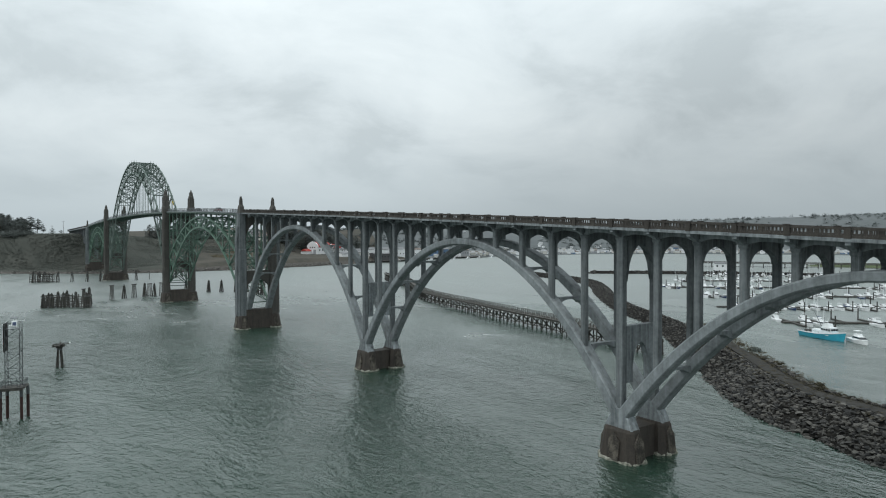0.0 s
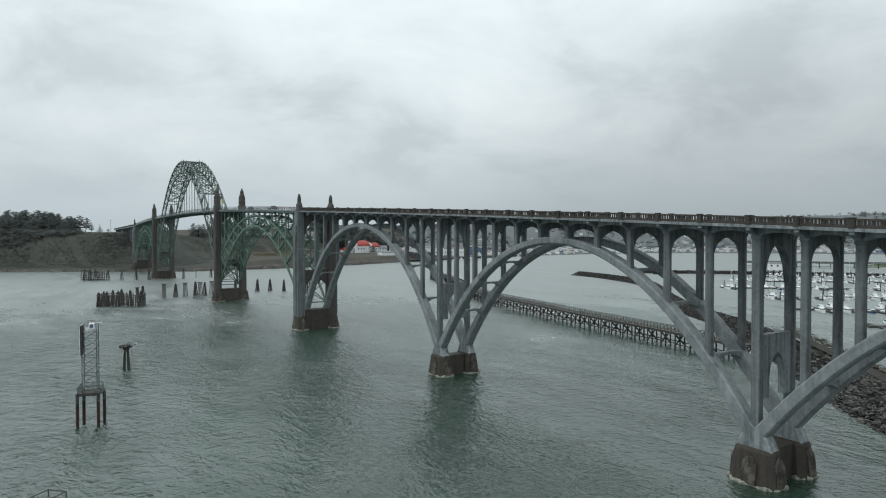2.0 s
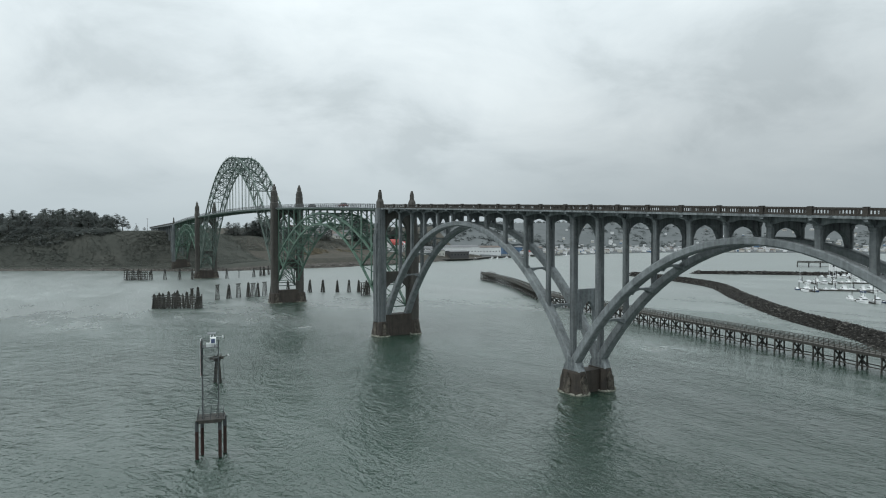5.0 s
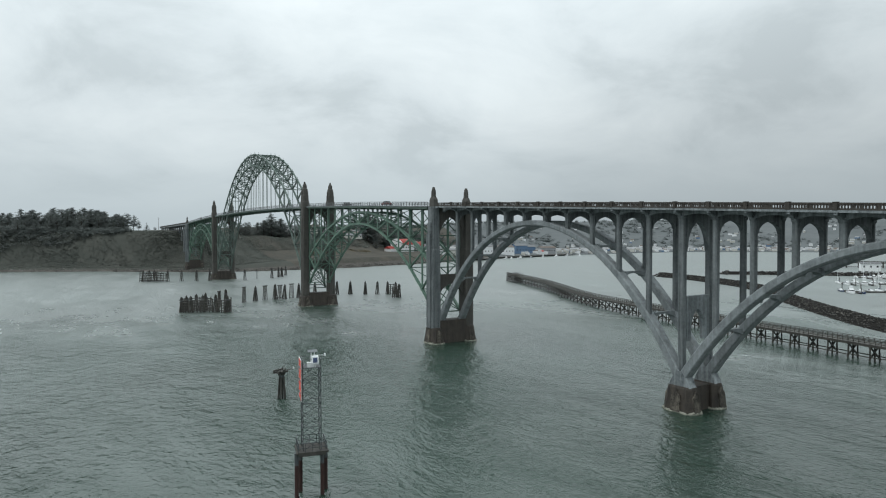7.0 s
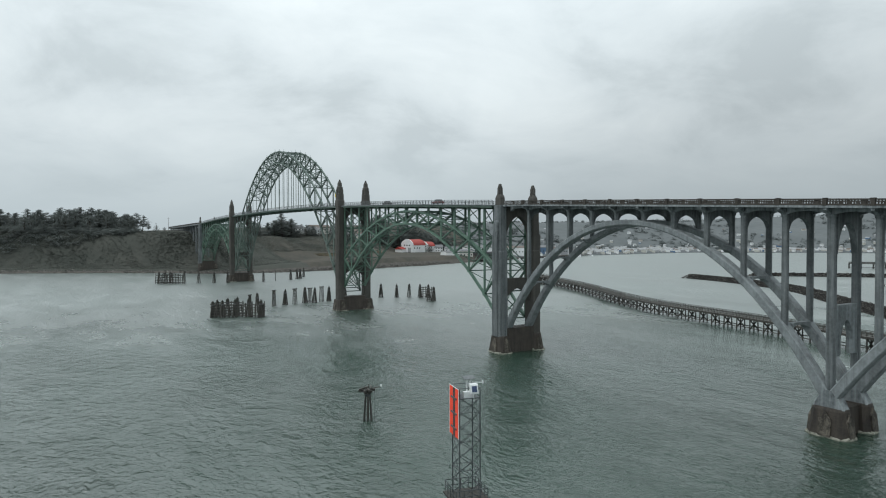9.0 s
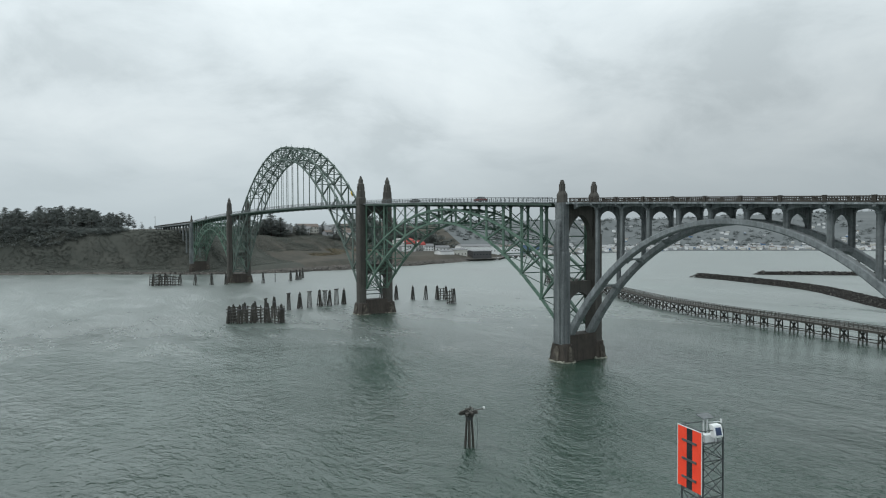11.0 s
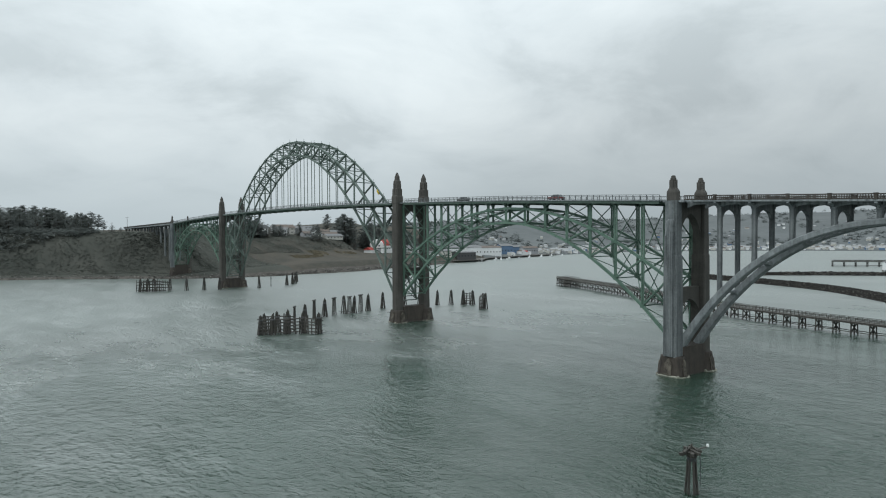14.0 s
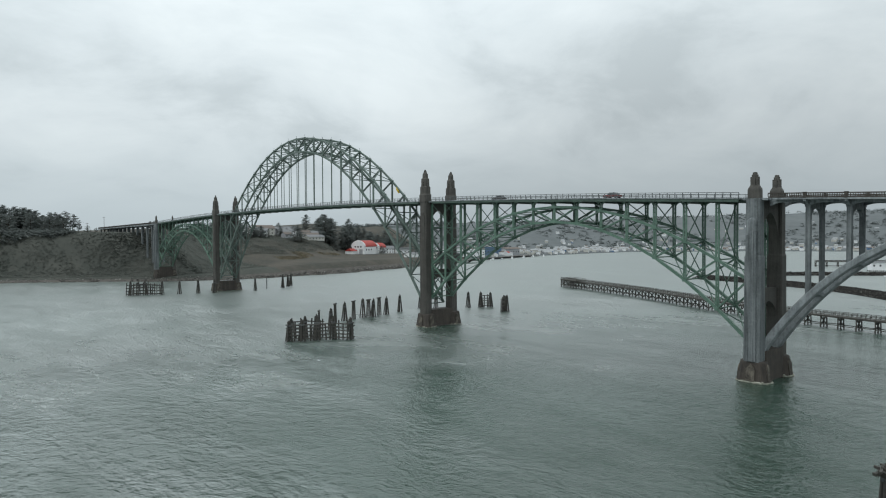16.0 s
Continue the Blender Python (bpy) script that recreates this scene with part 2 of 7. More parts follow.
    ruffle.inputs["To Min"].default_value, ruffle.inputs["To Max"].default_value = 0.84, 1.14
    link(paws.outputs[0], ruffle.inputs["Value"])
    for socket, calm, open_water in (("Roughness", 0.15, 0.33), ("IOR", 1.8, 3.9)):
        q = node(t, "ShaderNodeMapRange"); q.interpolation_type = "SMOOTHSTEP"
        q.inputs["From Min"].default_value, q.inputs["From Max"].default_value = 250.0, 480.0
        q.inputs["To Min"].default_value, q.inputs["To Max"].default_value = calm, open_water
        link(uneven.outputs[0], q.inputs["Value"])
        k = node(t, "ShaderNodeMath"); k.operation = "MULTIPLY"
        link(q.outputs[0], k.inputs[0]); link(ruffle.outputs[0], k.inputs[1]); link(k.outputs[0], bsdf.inputs[socket])
    bp = node(t, "ShaderNodeBump", Distance=1.1)
    swell = node(t, "ShaderNodeMapRange")
    swell.inputs["From Min"].default_value, swell.inputs["From Max"].default_value = 250.0, 480.0
    swell.inputs["To Min"].default_value, swell.inputs["To Max"].default_value = 0.55, 0.82
    link(uneven.outputs[0], swell.inputs["Value"])
    rough_sea = node(t, "ShaderNodeMath"); rough_sea.operation = "MULTIPLY"
    link(wr.outputs[0], rough_sea.inputs[0]); link(swell.outputs[0], rough_sea.inputs[1])
    link(rough_sea.outputs[0], bp.inputs["Strength"])
    link(s, bp.inputs["Height"]); link(bp.outputs[0], bsdf.inputs["Normal"])
    return m


WATER = water_material()


# ---- geometry helpers ----
class Geo:
    """Vertices and faces of one mesh."""

    def __init__(self):
        self.v, self.f, self.mi = [], [], []

    def add(self, verts, faces, mi=0):
        k = len(self.v)
        self.v.extend(verts)
        self.f.extend(tuple(i + k for i in face) for face in faces)
        self.mi.extend([mi] * len(faces))
        return self

    def box(self, x0, x1, y0, y1, z0, z1, mi=0):
        return self.add([(x0, y0, z0), (x1, y0, z0), (x1, y1, z0), (x0, y1, z0), (x0, y0, z1), (x1, y0, z1), (x1, y1, z1), (x0, y1, z1)],
                        [(3, 2, 1, 0), (4, 5, 6, 7), (0, 1, 5, 4), (1, 2, 6, 5), (2, 3, 7, 6), (3, 0, 4, 7)], mi)

    def beam(self, p, q, w, h=None, up=(0, 0, 1), mi=0):
        """A bar from p to q, w wide and h deep."""
        p, q = Vector(p), Vector(q)
        d = (q - p).normalized()
        side = d.cross(Vector(up))
        if side.length < 1e-4:
            side = d.cross(Vector((0, 1, 0)))
        side.normalize()
        top = side.cross(d)
        s, u = side * w / 2, top * (h or w) / 2
        ring = [-s - u, s - u, s + u, -s + u]
        return self.add([tuple(p + r) for r in ring] + [tuple(q + r) for r in ring],
                        [(3, 2, 1, 0), (4, 5, 6, 7), (0, 1, 5, 4), (1, 2, 6, 5), (2, 3, 7, 6), (3, 0, 4, 7)], mi)

    def tube(self, p, q, r0, r1=None, n=8, mi=0, cap=True):
        """A round bar, tapered from r0 to r1."""
        p, q, r1 = Vector(p), Vector(q), r0 if r1 is None else r1
        d = (q - p).normalized()
        a = d.cross(Vector((0.31, 0.9, 0.13))).normalized()
        b = d.cross(a)
        turn = [(math.cos(2 * math.pi * i / n), math.sin(2 * math.pi * i / n)) for i in range(n)]
        v = [tuple(p + (a * c + b * s) * r0) for c, s in turn] + [tuple(q + (a * c + b * s) * r1) for c, s in turn]
        f = [(i, (i + 1) % n, (i + 1) % n + n, i + n) for i in range(n)]
        if cap:
            f += [tuple(range(n))[::-1], tuple(range(n, 2 * n))]
        return self.add(v, f, mi)

    def rings(self, rings, closed=True, caps=True, mi=0):
        """A skin over rings of equally many points."""
        n = len(rings[0])
        v = [tuple(p) for r in rings for p in r]
        f = []
        for j in range(len(rings) - 1):
            for i in range(n if closed else n - 1):
                k = (i + 1) % n
                f.append((j * n + i, j * n + k, (j + 1) * n + k, (j + 1) * n + i))
        if caps and closed:
            f += [tuple(range(n))[::-1], tuple(range((len(rings) - 1) * n, len(rings) * n))]
        return self.add(v, f, mi)

    def mesh(self, name, mats, smooth=False):
        me = bpy.data.meshes.new(name)
        me.from_pydata(self.v, [], self.f)
        for m in mats if isinstance(mats, (list, tuple)) else [mats]:
            me.materials.append(m)
        if any(self.mi):
            me.polygons.foreach_set("material_index", self.mi)
        bm = bmesh.new()
        bm.from_mesh(me)
        bmesh.ops.recalc_face_normals(bm, faces=bm.faces)
        bm.to_mesh(me)
        bm.free()
        if smooth:
            me.polygons.foreach_set("use_smooth", [True] * len(me.polygons))
        return me


def part(name, geo, mats, parent=None, label="", smooth=False):
    ob = new(name, geo.mesh(name, mats, smooth))
    if parent is not None:
        ob.parent = parent
        if parent.matrix_basis != Matrix.Identity(4):
            ob.matrix_parent_inverse = Matrix.Identity(4)
    return tagged(ob, label)


def thing(name, label, category, group="", at=(0, 0, 0), kind=""):
    """An Empty at the thing's base. Parts are built round the origin of the world and moved by their parent."""
    ob = new(name)
    ob.location = at
    ob.empty_display_size = 0.5
    bpy.context.view_layer.update()
    return tagged(ob, label, category, group, kind)


def octagon(cx, cy, z, hx, hy, c):
    """Corners of a rectangle with chamfers c."""
    return [(cx - hx + c, cy - hy, z), (cx + hx - c, cy - hy, z), (cx + hx, cy - hy + c, z), (cx + hx, cy + hy - c, z),
            (cx + hx - c, cy + hy, z), (cx - hx + c, cy + hy, z), (cx - hx, cy + hy - c, z), (cx - hx, cy - hy + c, z)]


# ---- the bridge's lines ----
PIER_A, PIER_B, PIER_C, PIER_D, PIER_E, PIER_F, PIER_Z = -151.6, -80.6, 0.0, 106.8, 289.6, 396.3, -213.8
MAIN_MID, CREST_Y, CREST = 198.2, 212.0, 42.8


def deck_z(y):
    """Height of the roadway: a crest over the main span, straight grades beside it."""
    if y < 0:
        return CREST - 5.2 - 0.0385 * -y - 0.00004 * y * y
    if y > PIER_F:
        return deck_z(PIER_F) - 0.012 * (y - PIER_F)
    return CREST - 1.157e-4 * (y - CREST_Y) ** 2


RIB_X, RIB_W = 3.3, 1.8
HALF = 5.75  # half the deck's width


# ---- water and land ----
def build_water():
    g = Geo()
    steps = [-3800, -1500, -700, -350, -200, -100, 0, 100, 200, 350, 700, 1500, 3800]
    n = len(steps)
    g.add([(x, y, 0.0) for y in steps for x in steps],
          [(j * n + i, j * n + i + 1, (j + 1) * n + i + 1, (j + 1) * n + i) for j in range(n - 1) for i in range(n - 1)])
    ob = part("water", g, WATER)
    tagged(ob, "choppy grey-green estuary water under an overcast sky", "water", kind="structure")


build_water()

# the shore seen from the middle of the bay: bearing from east, distance, height of the first terrace, of the hill behind, and the slope's start and end
CENTRE = Vector((150.0, -100.0))
SHORE = [(-32, 1300, 3, 84, 150, 800), (-12, 1130, 3, 88, 120, 800), (4, 1000, 3, 90, 90, 750), (18, 945, 3, 84, 80, 650), (32, 930, 3, 76, 70, 700), (45, 890, 3, 64, 60, 700), (58, 745, 4, 55, 70, 520),
         (68, 630, 4, 48, 90, 400), (75, 568, 7, 38, 190, 340), (80, 530, 7.5, 29, 180, 265), (85, 503, 8, 27, 90, 185), (93, 478, 8, 27, 50, 170), (101, 478, 6, 31, 30, 135),
         (104, 486, 4, 32, 24, 90), (107, 503, 3, 33, 20, 76), (110, 546, 3, 33, 20, 75), (113, 590, 3, 34, 18, 75), (117, 642, 3, 35, 18, 75), (122, 725, 3, 35, 18, 80), (130, 880, 3, 33, 20, 85), (142, 1150, 3, 32, 20, 90), (156, 1600, 3, 30, 25, 90)]


def shore_at(bearing):
    for a, b in zip(SHORE, SHORE[1:]):
        if a[0] <= bearing <= b[0]:
            k = (bearing - a[0]) / (b[0] - a[0])
            k = k * k * (3 - 2 * k) * 0.5 + k * 0.5
            return [p + (q - p) * k for p, q in zip(a, b)]
    return list(SHORE[0] if bearing < SHORE[0][0] else SHORE[-1])


def land_height(bearing, out):
    """Height of the land, out metres inland from the shore on that bearing."""
    _, _, low, high, start, end = shore_at(bearing)
    if out < 0:
        return max(-3.0, out * 0.12)
    z = low * min(1, out / 14) ** 0.8
    k = min(1, max(0, (out - start) / (end - start)))
    z += (high - low) * (k * k * (3 - 2 * k))
    z += 2.2 * k * noise.noise((bearing * 0.35, out * 0.012, 0)) + min(1, out / 60) * 0.5 * noise.noise((bearing * 1.2, out * 0.05, 3))
    if out > end:
        z += (out - end) * 0.002 + (9 if bearing < 70 else 0) * max(0, noise.noise((bearing * 0.2, out * 0.004, 8)))
    if out > end and 74 < bearing < 96:  # the terrace climbs behind the first houses
        z += min(13, 0.085 * (out - end)) * min(1, (96 - bearing) / 6)
    return z


def land_point(bearing, out):
    r = shore_at(bearing)[1] + out + 4 * noise.noise((bearing * 0.9, 2, 5))
    a = radians(bearing)
    return Vector((CENTRE.x + r * math.cos(a), CENTRE.y + r * math.sin(a), land_height(bearing, out)))


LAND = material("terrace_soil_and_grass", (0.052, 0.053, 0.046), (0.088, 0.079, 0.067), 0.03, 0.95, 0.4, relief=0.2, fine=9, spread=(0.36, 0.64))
# FARWOOD and FARLAND: distance haze is put into paler, bluish base colours
FARWOOD = material("hazed_far_conifer_wood", (0.08, 0.092, 0.09), (0.12, 0.134, 0.132), 0.01, 0.95, 0.0, per_piece=0.2, thin=0.3)
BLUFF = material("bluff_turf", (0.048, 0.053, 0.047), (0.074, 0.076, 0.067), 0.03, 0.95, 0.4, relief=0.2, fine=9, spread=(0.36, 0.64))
FARLAND = material("hazed_far_hillside", (0.1, 0.11, 0.112), (0.142, 0.153, 0.155), 0.008, 0.95, 0.3, relief=0.5, fine=10)


def build_land():
    bearings = [-32 + 0.75 * i for i in range(252)]
    outs = [-25, -8, 0, 3, 6, 10, 15, 20, 26, 32, 38, 45, 52, 60, 68, 76, 86, 98, 112, 130, 150, 175, 205, 240, 285, 340, 410, 500, 620, 780, 1000, 1400, 2000]
    n = len(outs)
    g = Geo()
    k, bluff = 136, 174  # the town's hills, the terrace, then the steep bluff
    g.add([tuple(land_point(b, o)) for b in bearings for o in outs], [])
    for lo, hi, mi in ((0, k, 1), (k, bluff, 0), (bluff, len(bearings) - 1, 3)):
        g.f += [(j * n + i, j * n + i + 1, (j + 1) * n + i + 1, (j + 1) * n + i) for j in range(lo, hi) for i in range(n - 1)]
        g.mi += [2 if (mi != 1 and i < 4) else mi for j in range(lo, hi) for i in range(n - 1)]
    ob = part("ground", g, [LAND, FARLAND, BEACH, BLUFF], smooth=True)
    tagged(ob, "brown winter bluff and low hills along the far shore", "ground", kind="structure")


build_land()


# ---- the concrete arch spans ----
def gothic(x, a, spring, apex):
    """A pointed arch of half-width a: height of its soffit at x."""
    k = min(1.0, abs(x) / a)
    return spring + (apex - spring) * (math.sqrt(max(0.0, 1 - (k * 0.86 + 0.14 * k * k) ** 2.0)) * 0.8 + 0.2 * (1 - k))


def cross_panel(g, a, y, thick, top, spring, apex, n=14, base=None):
    """A wall between two columns, pierced by a pointed arch; base: height to which its legs reach."""
    xs = [-a + 2 * a * i / n for i in range(n + 1)]
    low = [gothic(x, a * 0.985, spring, apex) for x in xs]
    front = [[(x, y - thick / 2, z), (x, y + thick / 2, z), (x, y + thick / 2, top), (x, y - thick / 2, top)] for x, z in zip(xs, low)]
    g.rings(front)
    return g


def arch_rib(g, x, w, mid, curve, half, d0, d1, n=36, floor_z=4.0):
    rings = []
    for i in range(n + 1):
        y = -half + 2 * half * i / n
        z, e = curve(y), 0.05
        slope = (curve(y + e) - curve(y - e)) / (2 * e)
        nx = Vector((0, -slope, 1)).normalized()
        d = d0 + (d1 - d0) * (abs(y) / half) ** 2
        c = 0.2  # chamfered edges
        top, low = Vector((0, mid + y, z)), Vector((0, mid + y, z)) - nx * d
        ring = []
        for px, v, lift in ((-w / 2 + c, top, 0), (w / 2 - c, top, 0), (w / 2, top, -c), (w / 2, low, c), (w / 2 - c, low, 0), (-w / 2 + c, low, 0), (-w / 2, low, c), (-w / 2, top, -c)):
            q = v + nx * lift
            ring.append((x + px, q.y, max(q.z, floor_z)))
        rings.append(ring)
    return g.rings(rings)


def column(g, x, y, w, d, z0, z1):
    """A column with a flat pilaster on each broad side and a slight cap."""
    g.rings([octagon(x, y, z, w / 2, d / 2, 0.12) for z in (z0, z1)])
    g.box(x - w * 0.22, x + w * 0.22, y - d / 2 - 0.07, y + d / 2 + 0.07, z0, z1 - 0.5)
    g.rings([octagon(x, y, z1 - 0.55, w / 2, d / 2, 0.12), octagon(x, y, z1 - 0.3, w / 2 + 0.12, d / 2 + 0.12, 0.12), octagon(x, y, z1, w / 2 + 0.12, d / 2 + 0.12, 0.12)])
    return g


def balustrade(g, side, y0, y1):
    """One bay of the pierced concrete parapet between two posts."""
    x = side * (HALF - 0.2)
    z0, z1 = deck_z(y0), deck_z(y1)

    def bar(h0, h1, w):
        g.add([(x - w / 2, y0, z0 + h0), (x + w / 2, y0, z0 + h0), (x + w / 2, y1, z1 + h0), (x - w / 2, y1, z1 + h0),
               (x - w / 2, y0, z0 + h1), (x + w / 2, y0, z0 + h1), (x + w / 2, y1, z1 + h1), (x - w / 2, y1, z1 + h1)],
              [(3, 2, 1, 0), (4, 5, 6, 7), (0, 1, 5, 4), (1, 2, 6, 5), (2, 3, 7, 6), (3, 0, 4, 7)])
    bar(0.02, 0.27, 0.24)
    bar(0.80, 0.97, 0.26)
    bar(0.97, 1.02, 0.22)
    count = max(6, 2 * round((y1 - y0) / 0.84))
    for i in range(count + 1):
        y = y0 + (y1 - y0) * i / count
        z = z0 + (z1 - z0) * i / count
        wide = 0.24 if i == count // 2 else 0.075
        g.box(x - 0.05, x + 0.05, y - wide, y + wide, z + 0.25, z + 0.84)
    return g


def post(g, side, y):
    x, z = side * (HALF - 0.2), deck_z(y)
    g.box(x - 0.25, x + 0.25, y - 0.29, y + 0.29, z - 0.02, z + 1.05)
    g.box(x - 0.29, x + 0.29, y - 0.33, y + 0.33, z + 1.05, z + 1.12)
    g.box(x - 0.22 * (side > 0) - 0.02, x + 0.22 * (side < 0) + 0.02, y - 0.2, y + 0.2, z - 0.5, z - 0.02)
    return g


def deck_strip(g, y0, y1, x0, x1, top, low, n=6):
    rings = []
    for i in range(n + 1):
        y = y0 + (y1 - y0) * i / n
        z = deck_z(y)
        rings.append([(x0, y, z + low), (x1, y, z + low), (x1, y, z + top), (x0, y, z + top)])
    return g.rings(rings)


def haunch(g, x, y0, y1, w, d0, d1, n=8):
    """A beam along the deck's edge, deeper over the columns."""
    rings = []
    for i in range(n + 1):
        k = abs(2 * i / n - 1)
        y = y0 + (y1 - y0) * i / n
        z = deck_z(y) - 0.33
        d = d1 + (d0 - d1) * k ** 3.2
        rings.append([(x - w / 2, y, z - d), (x + w / 2, y, z - d), (x + w / 2, y, z), (x - w / 2, y, z)])
    return g.rings(rings)


def bracket(g, side, y, z):
    """A cantilever under the walkway."""
    xs = [(4.1, 1.35), (4.7, 0.95), (5.3, 0.72), (5.62, 0.66)]
    g.rings([[(side * x, y - 0.25, z - d), (side * x, y + 0.25, z - d), (side * x, y + 0.25, z - 0.33), (side * x, y - 0.25, z - 0.33)] for x, d in xs])
    return g


def strut(g, y, z, slope):
    """A tie between two ribs with an arched soffit."""
    a, rings, n = RIB_X - RIB_W / 2 + 0.05, [], 10
    for i in range(n + 1):
        x = -a + 2 * a * i / n
        k = abs(x / a)
        d, w = 0.36 + 0.68 * k ** 2.6, 0.42 + 0.36 * k ** 4
        rings.append([(x, y - w, z - d), (x, y + w, z - d), (x, y + w, z), (x, y - w, z)])
    return g.rings(rings)


def concrete_span(north, south, top_pier, crown, q, label):
    """Ribs run from pier to pier; the columns stand at eleven even panels between north and south."""
    mid, half = (top_pier + south) / 2, (top_pier - south) / 2

    def curve(dy):
        u = abs(dy) / half
        return crown - (crown - 6.6) * ((1 - q) * u * u + q * u ** 4)
    span = thing("concrete_arch_span", label, "bridge span", "concrete arch spans")
    for side in (-1, 1):
        part("arch_rib", arch_rib(Geo(), side * RIB_X, RIB_W, mid, curve, half, 1.15, 1.6), RIB, span)
    step = (north - south) / 11
    ys = [north - step * i for i in range(1, 11)]
    for y in ys:
        z, top = curve(y - mid), deck_z(y) - 1.25
        short = top - z
        for side in (-1, 1):
            if short > 0.9:
                part("column", column(Geo(), side * (RIB_X + 0.22), y, 0.83, 0.88, z - 0.9, top), SHAFT, span)
            part("deck_bracket", bracket(Geo(), side, y, deck_z(y)), CONCRETE, span)
        rise = min(2.5, max(0.5, short - 0.3))
        g = cross_panel(Geo(), RIB_X - 0.25, y, 0.75, deck_z(y) - 0.33, top - rise, top - min(0.55, 0.3 * rise))
        g.box(-RIB_X - 0.9, RIB_X + 0.9, y - 0.42, y + 0.42, top + 0.25, deck_z(y) - 0.33)
        part("cross_beam", g, SHAFT, span)
        if short > 4.0:
            part("strut", strut(Geo(), y, z - 0.35, 0), RIB, span)
    part("deck_slab", deck_strip(Geo(), south + 1.2, north - 1.2, -HALF, HALF, 0.0, -0.33, 12), CONCRETE, span)
    part("roadway", deck_strip(Geo(), south + 1.2, north - 1.2, -4.1, 4.1, 0.03, 0.005, 12), ROAD, span, "dark asphalt roadway")
    edges = [north] + ys + [south]
    for y1, y0 in zip(edges, edges[1:]):
        for side in (-1, 1):
            part("edge_beam", haunch(Geo(), side * (RIB_X + 0.22), y0, y1, 0.7, 1.3, 0.5), CONCRETE, span)
            part("balustrade", balustrade(Geo(), side, y0 + 0.29, y1 - 0.29), RAIL, span, "brown-grey pierced concrete parapet")
    for y in ys:
        for side in (-1, 1):
            part("parapet_post", post(Geo(), side, y), RAIL, span)
    return span


concrete_span(-2.4, PIER_B, PIER_C, 33.0, 0.2, "long grey concrete arch span with slender columns beside the steel span")
concrete_span(PIER_B, PIER_A, PIER_B, 29.4, 0.12, "grey concrete arch span with slender paired columns over open water")
concrete_span(PIER_A, PIER_Z, PIER_A, 26.4, 0.0, "shorter grey concrete arch span reaching the rock-lined shore")


# ---- the piers ----
def pedestal(g, x, y, hx, hy, z0, z1, flare=0.44):
    rings = []
    for z, f in ((z0 - 3, flare * 1.25), (z0 + 0.3, flare), (z0 + (z1 - z0) * 0.5, flare * 0.42), (z1 - 0.35, 0.0), (z1, -0.12)):
        rings.append(octagon(x, y, z, hx + f, hy + f, 0.75))
    g.rings(rings)
    return g


def shields(parent, x, y, hx, hy, z0, z1, flare=0.44):
    """Proud gabled shields on the outer faces of a pedestal."""
    for s in (-1, 1):
        yy = y + s * (hy + flare * 0.75)
        part("shield", Geo().rings([[(x - 0.8, yy + s * o, z0 + 0.2), (x + 0.8, yy + s * o, z0 + 0.2), (x + 0.8, yy + s * (o - 0.28), z1 - 1.6), (x, yy + s * (o - 0.42), z1 - 0.5), (x - 0.8, yy + s * (o - 0.28), z1 - 1.6)] for o in (-0.5, 0.34)]), SHIELD, parent, "pale-stained gabled shield")
    s = -1 if x < 0 else 1
    xx = x + s * (hx + flare * 0.75)
    part("shield", Geo().rings([[(xx + s * o, y - 0.9, z0 + 0.2), (xx + s * o, y + 0.9, z0 + 0.2), (xx + s * (o - 0.28), y + 0.9, z1 - 1.6), (xx + s * (o - 0.42), y, z1 - 0.5), (xx + s * (o - 0.28), y - 0.9, z1 - 1.6)] for o in (-0.5, 0.34)]), SHIELD, parent, "pale-stained gabled shield")


def footing(g, x, y, hx, hy):
    # a broken ledge: each short stretch has its own reach and height
    r, ring = random.Random(int(x * 31 + y * 7)), octagon(x, y, 0, hx, hy, 1.0)
    outline = [Vector(a) + (Vector(b) - Vector(a)) * (i / 5) for a, b in zip(ring, ring[1:] + ring[:1]) for i in range(5)]
    mid, low, shelf, top = Vector((x, y, 0)), [], [], []
    for p in outline:
        d = (p - mid).normalized()
        reach, rise = r.uniform(-0.18, 0.22), r.uniform(0.12, 0.55)
        low.append(p + d * (reach + 0.25) + Vector((0, 0, -3)))
        shelf.append(p + d * (reach + 0.1) + Vector((0, 0, rise - 0.2)))
        top.append(p + d * (reach - 0.1) + Vector((0, 0, rise)))
    g.rings([low, shelf, top])
    return g


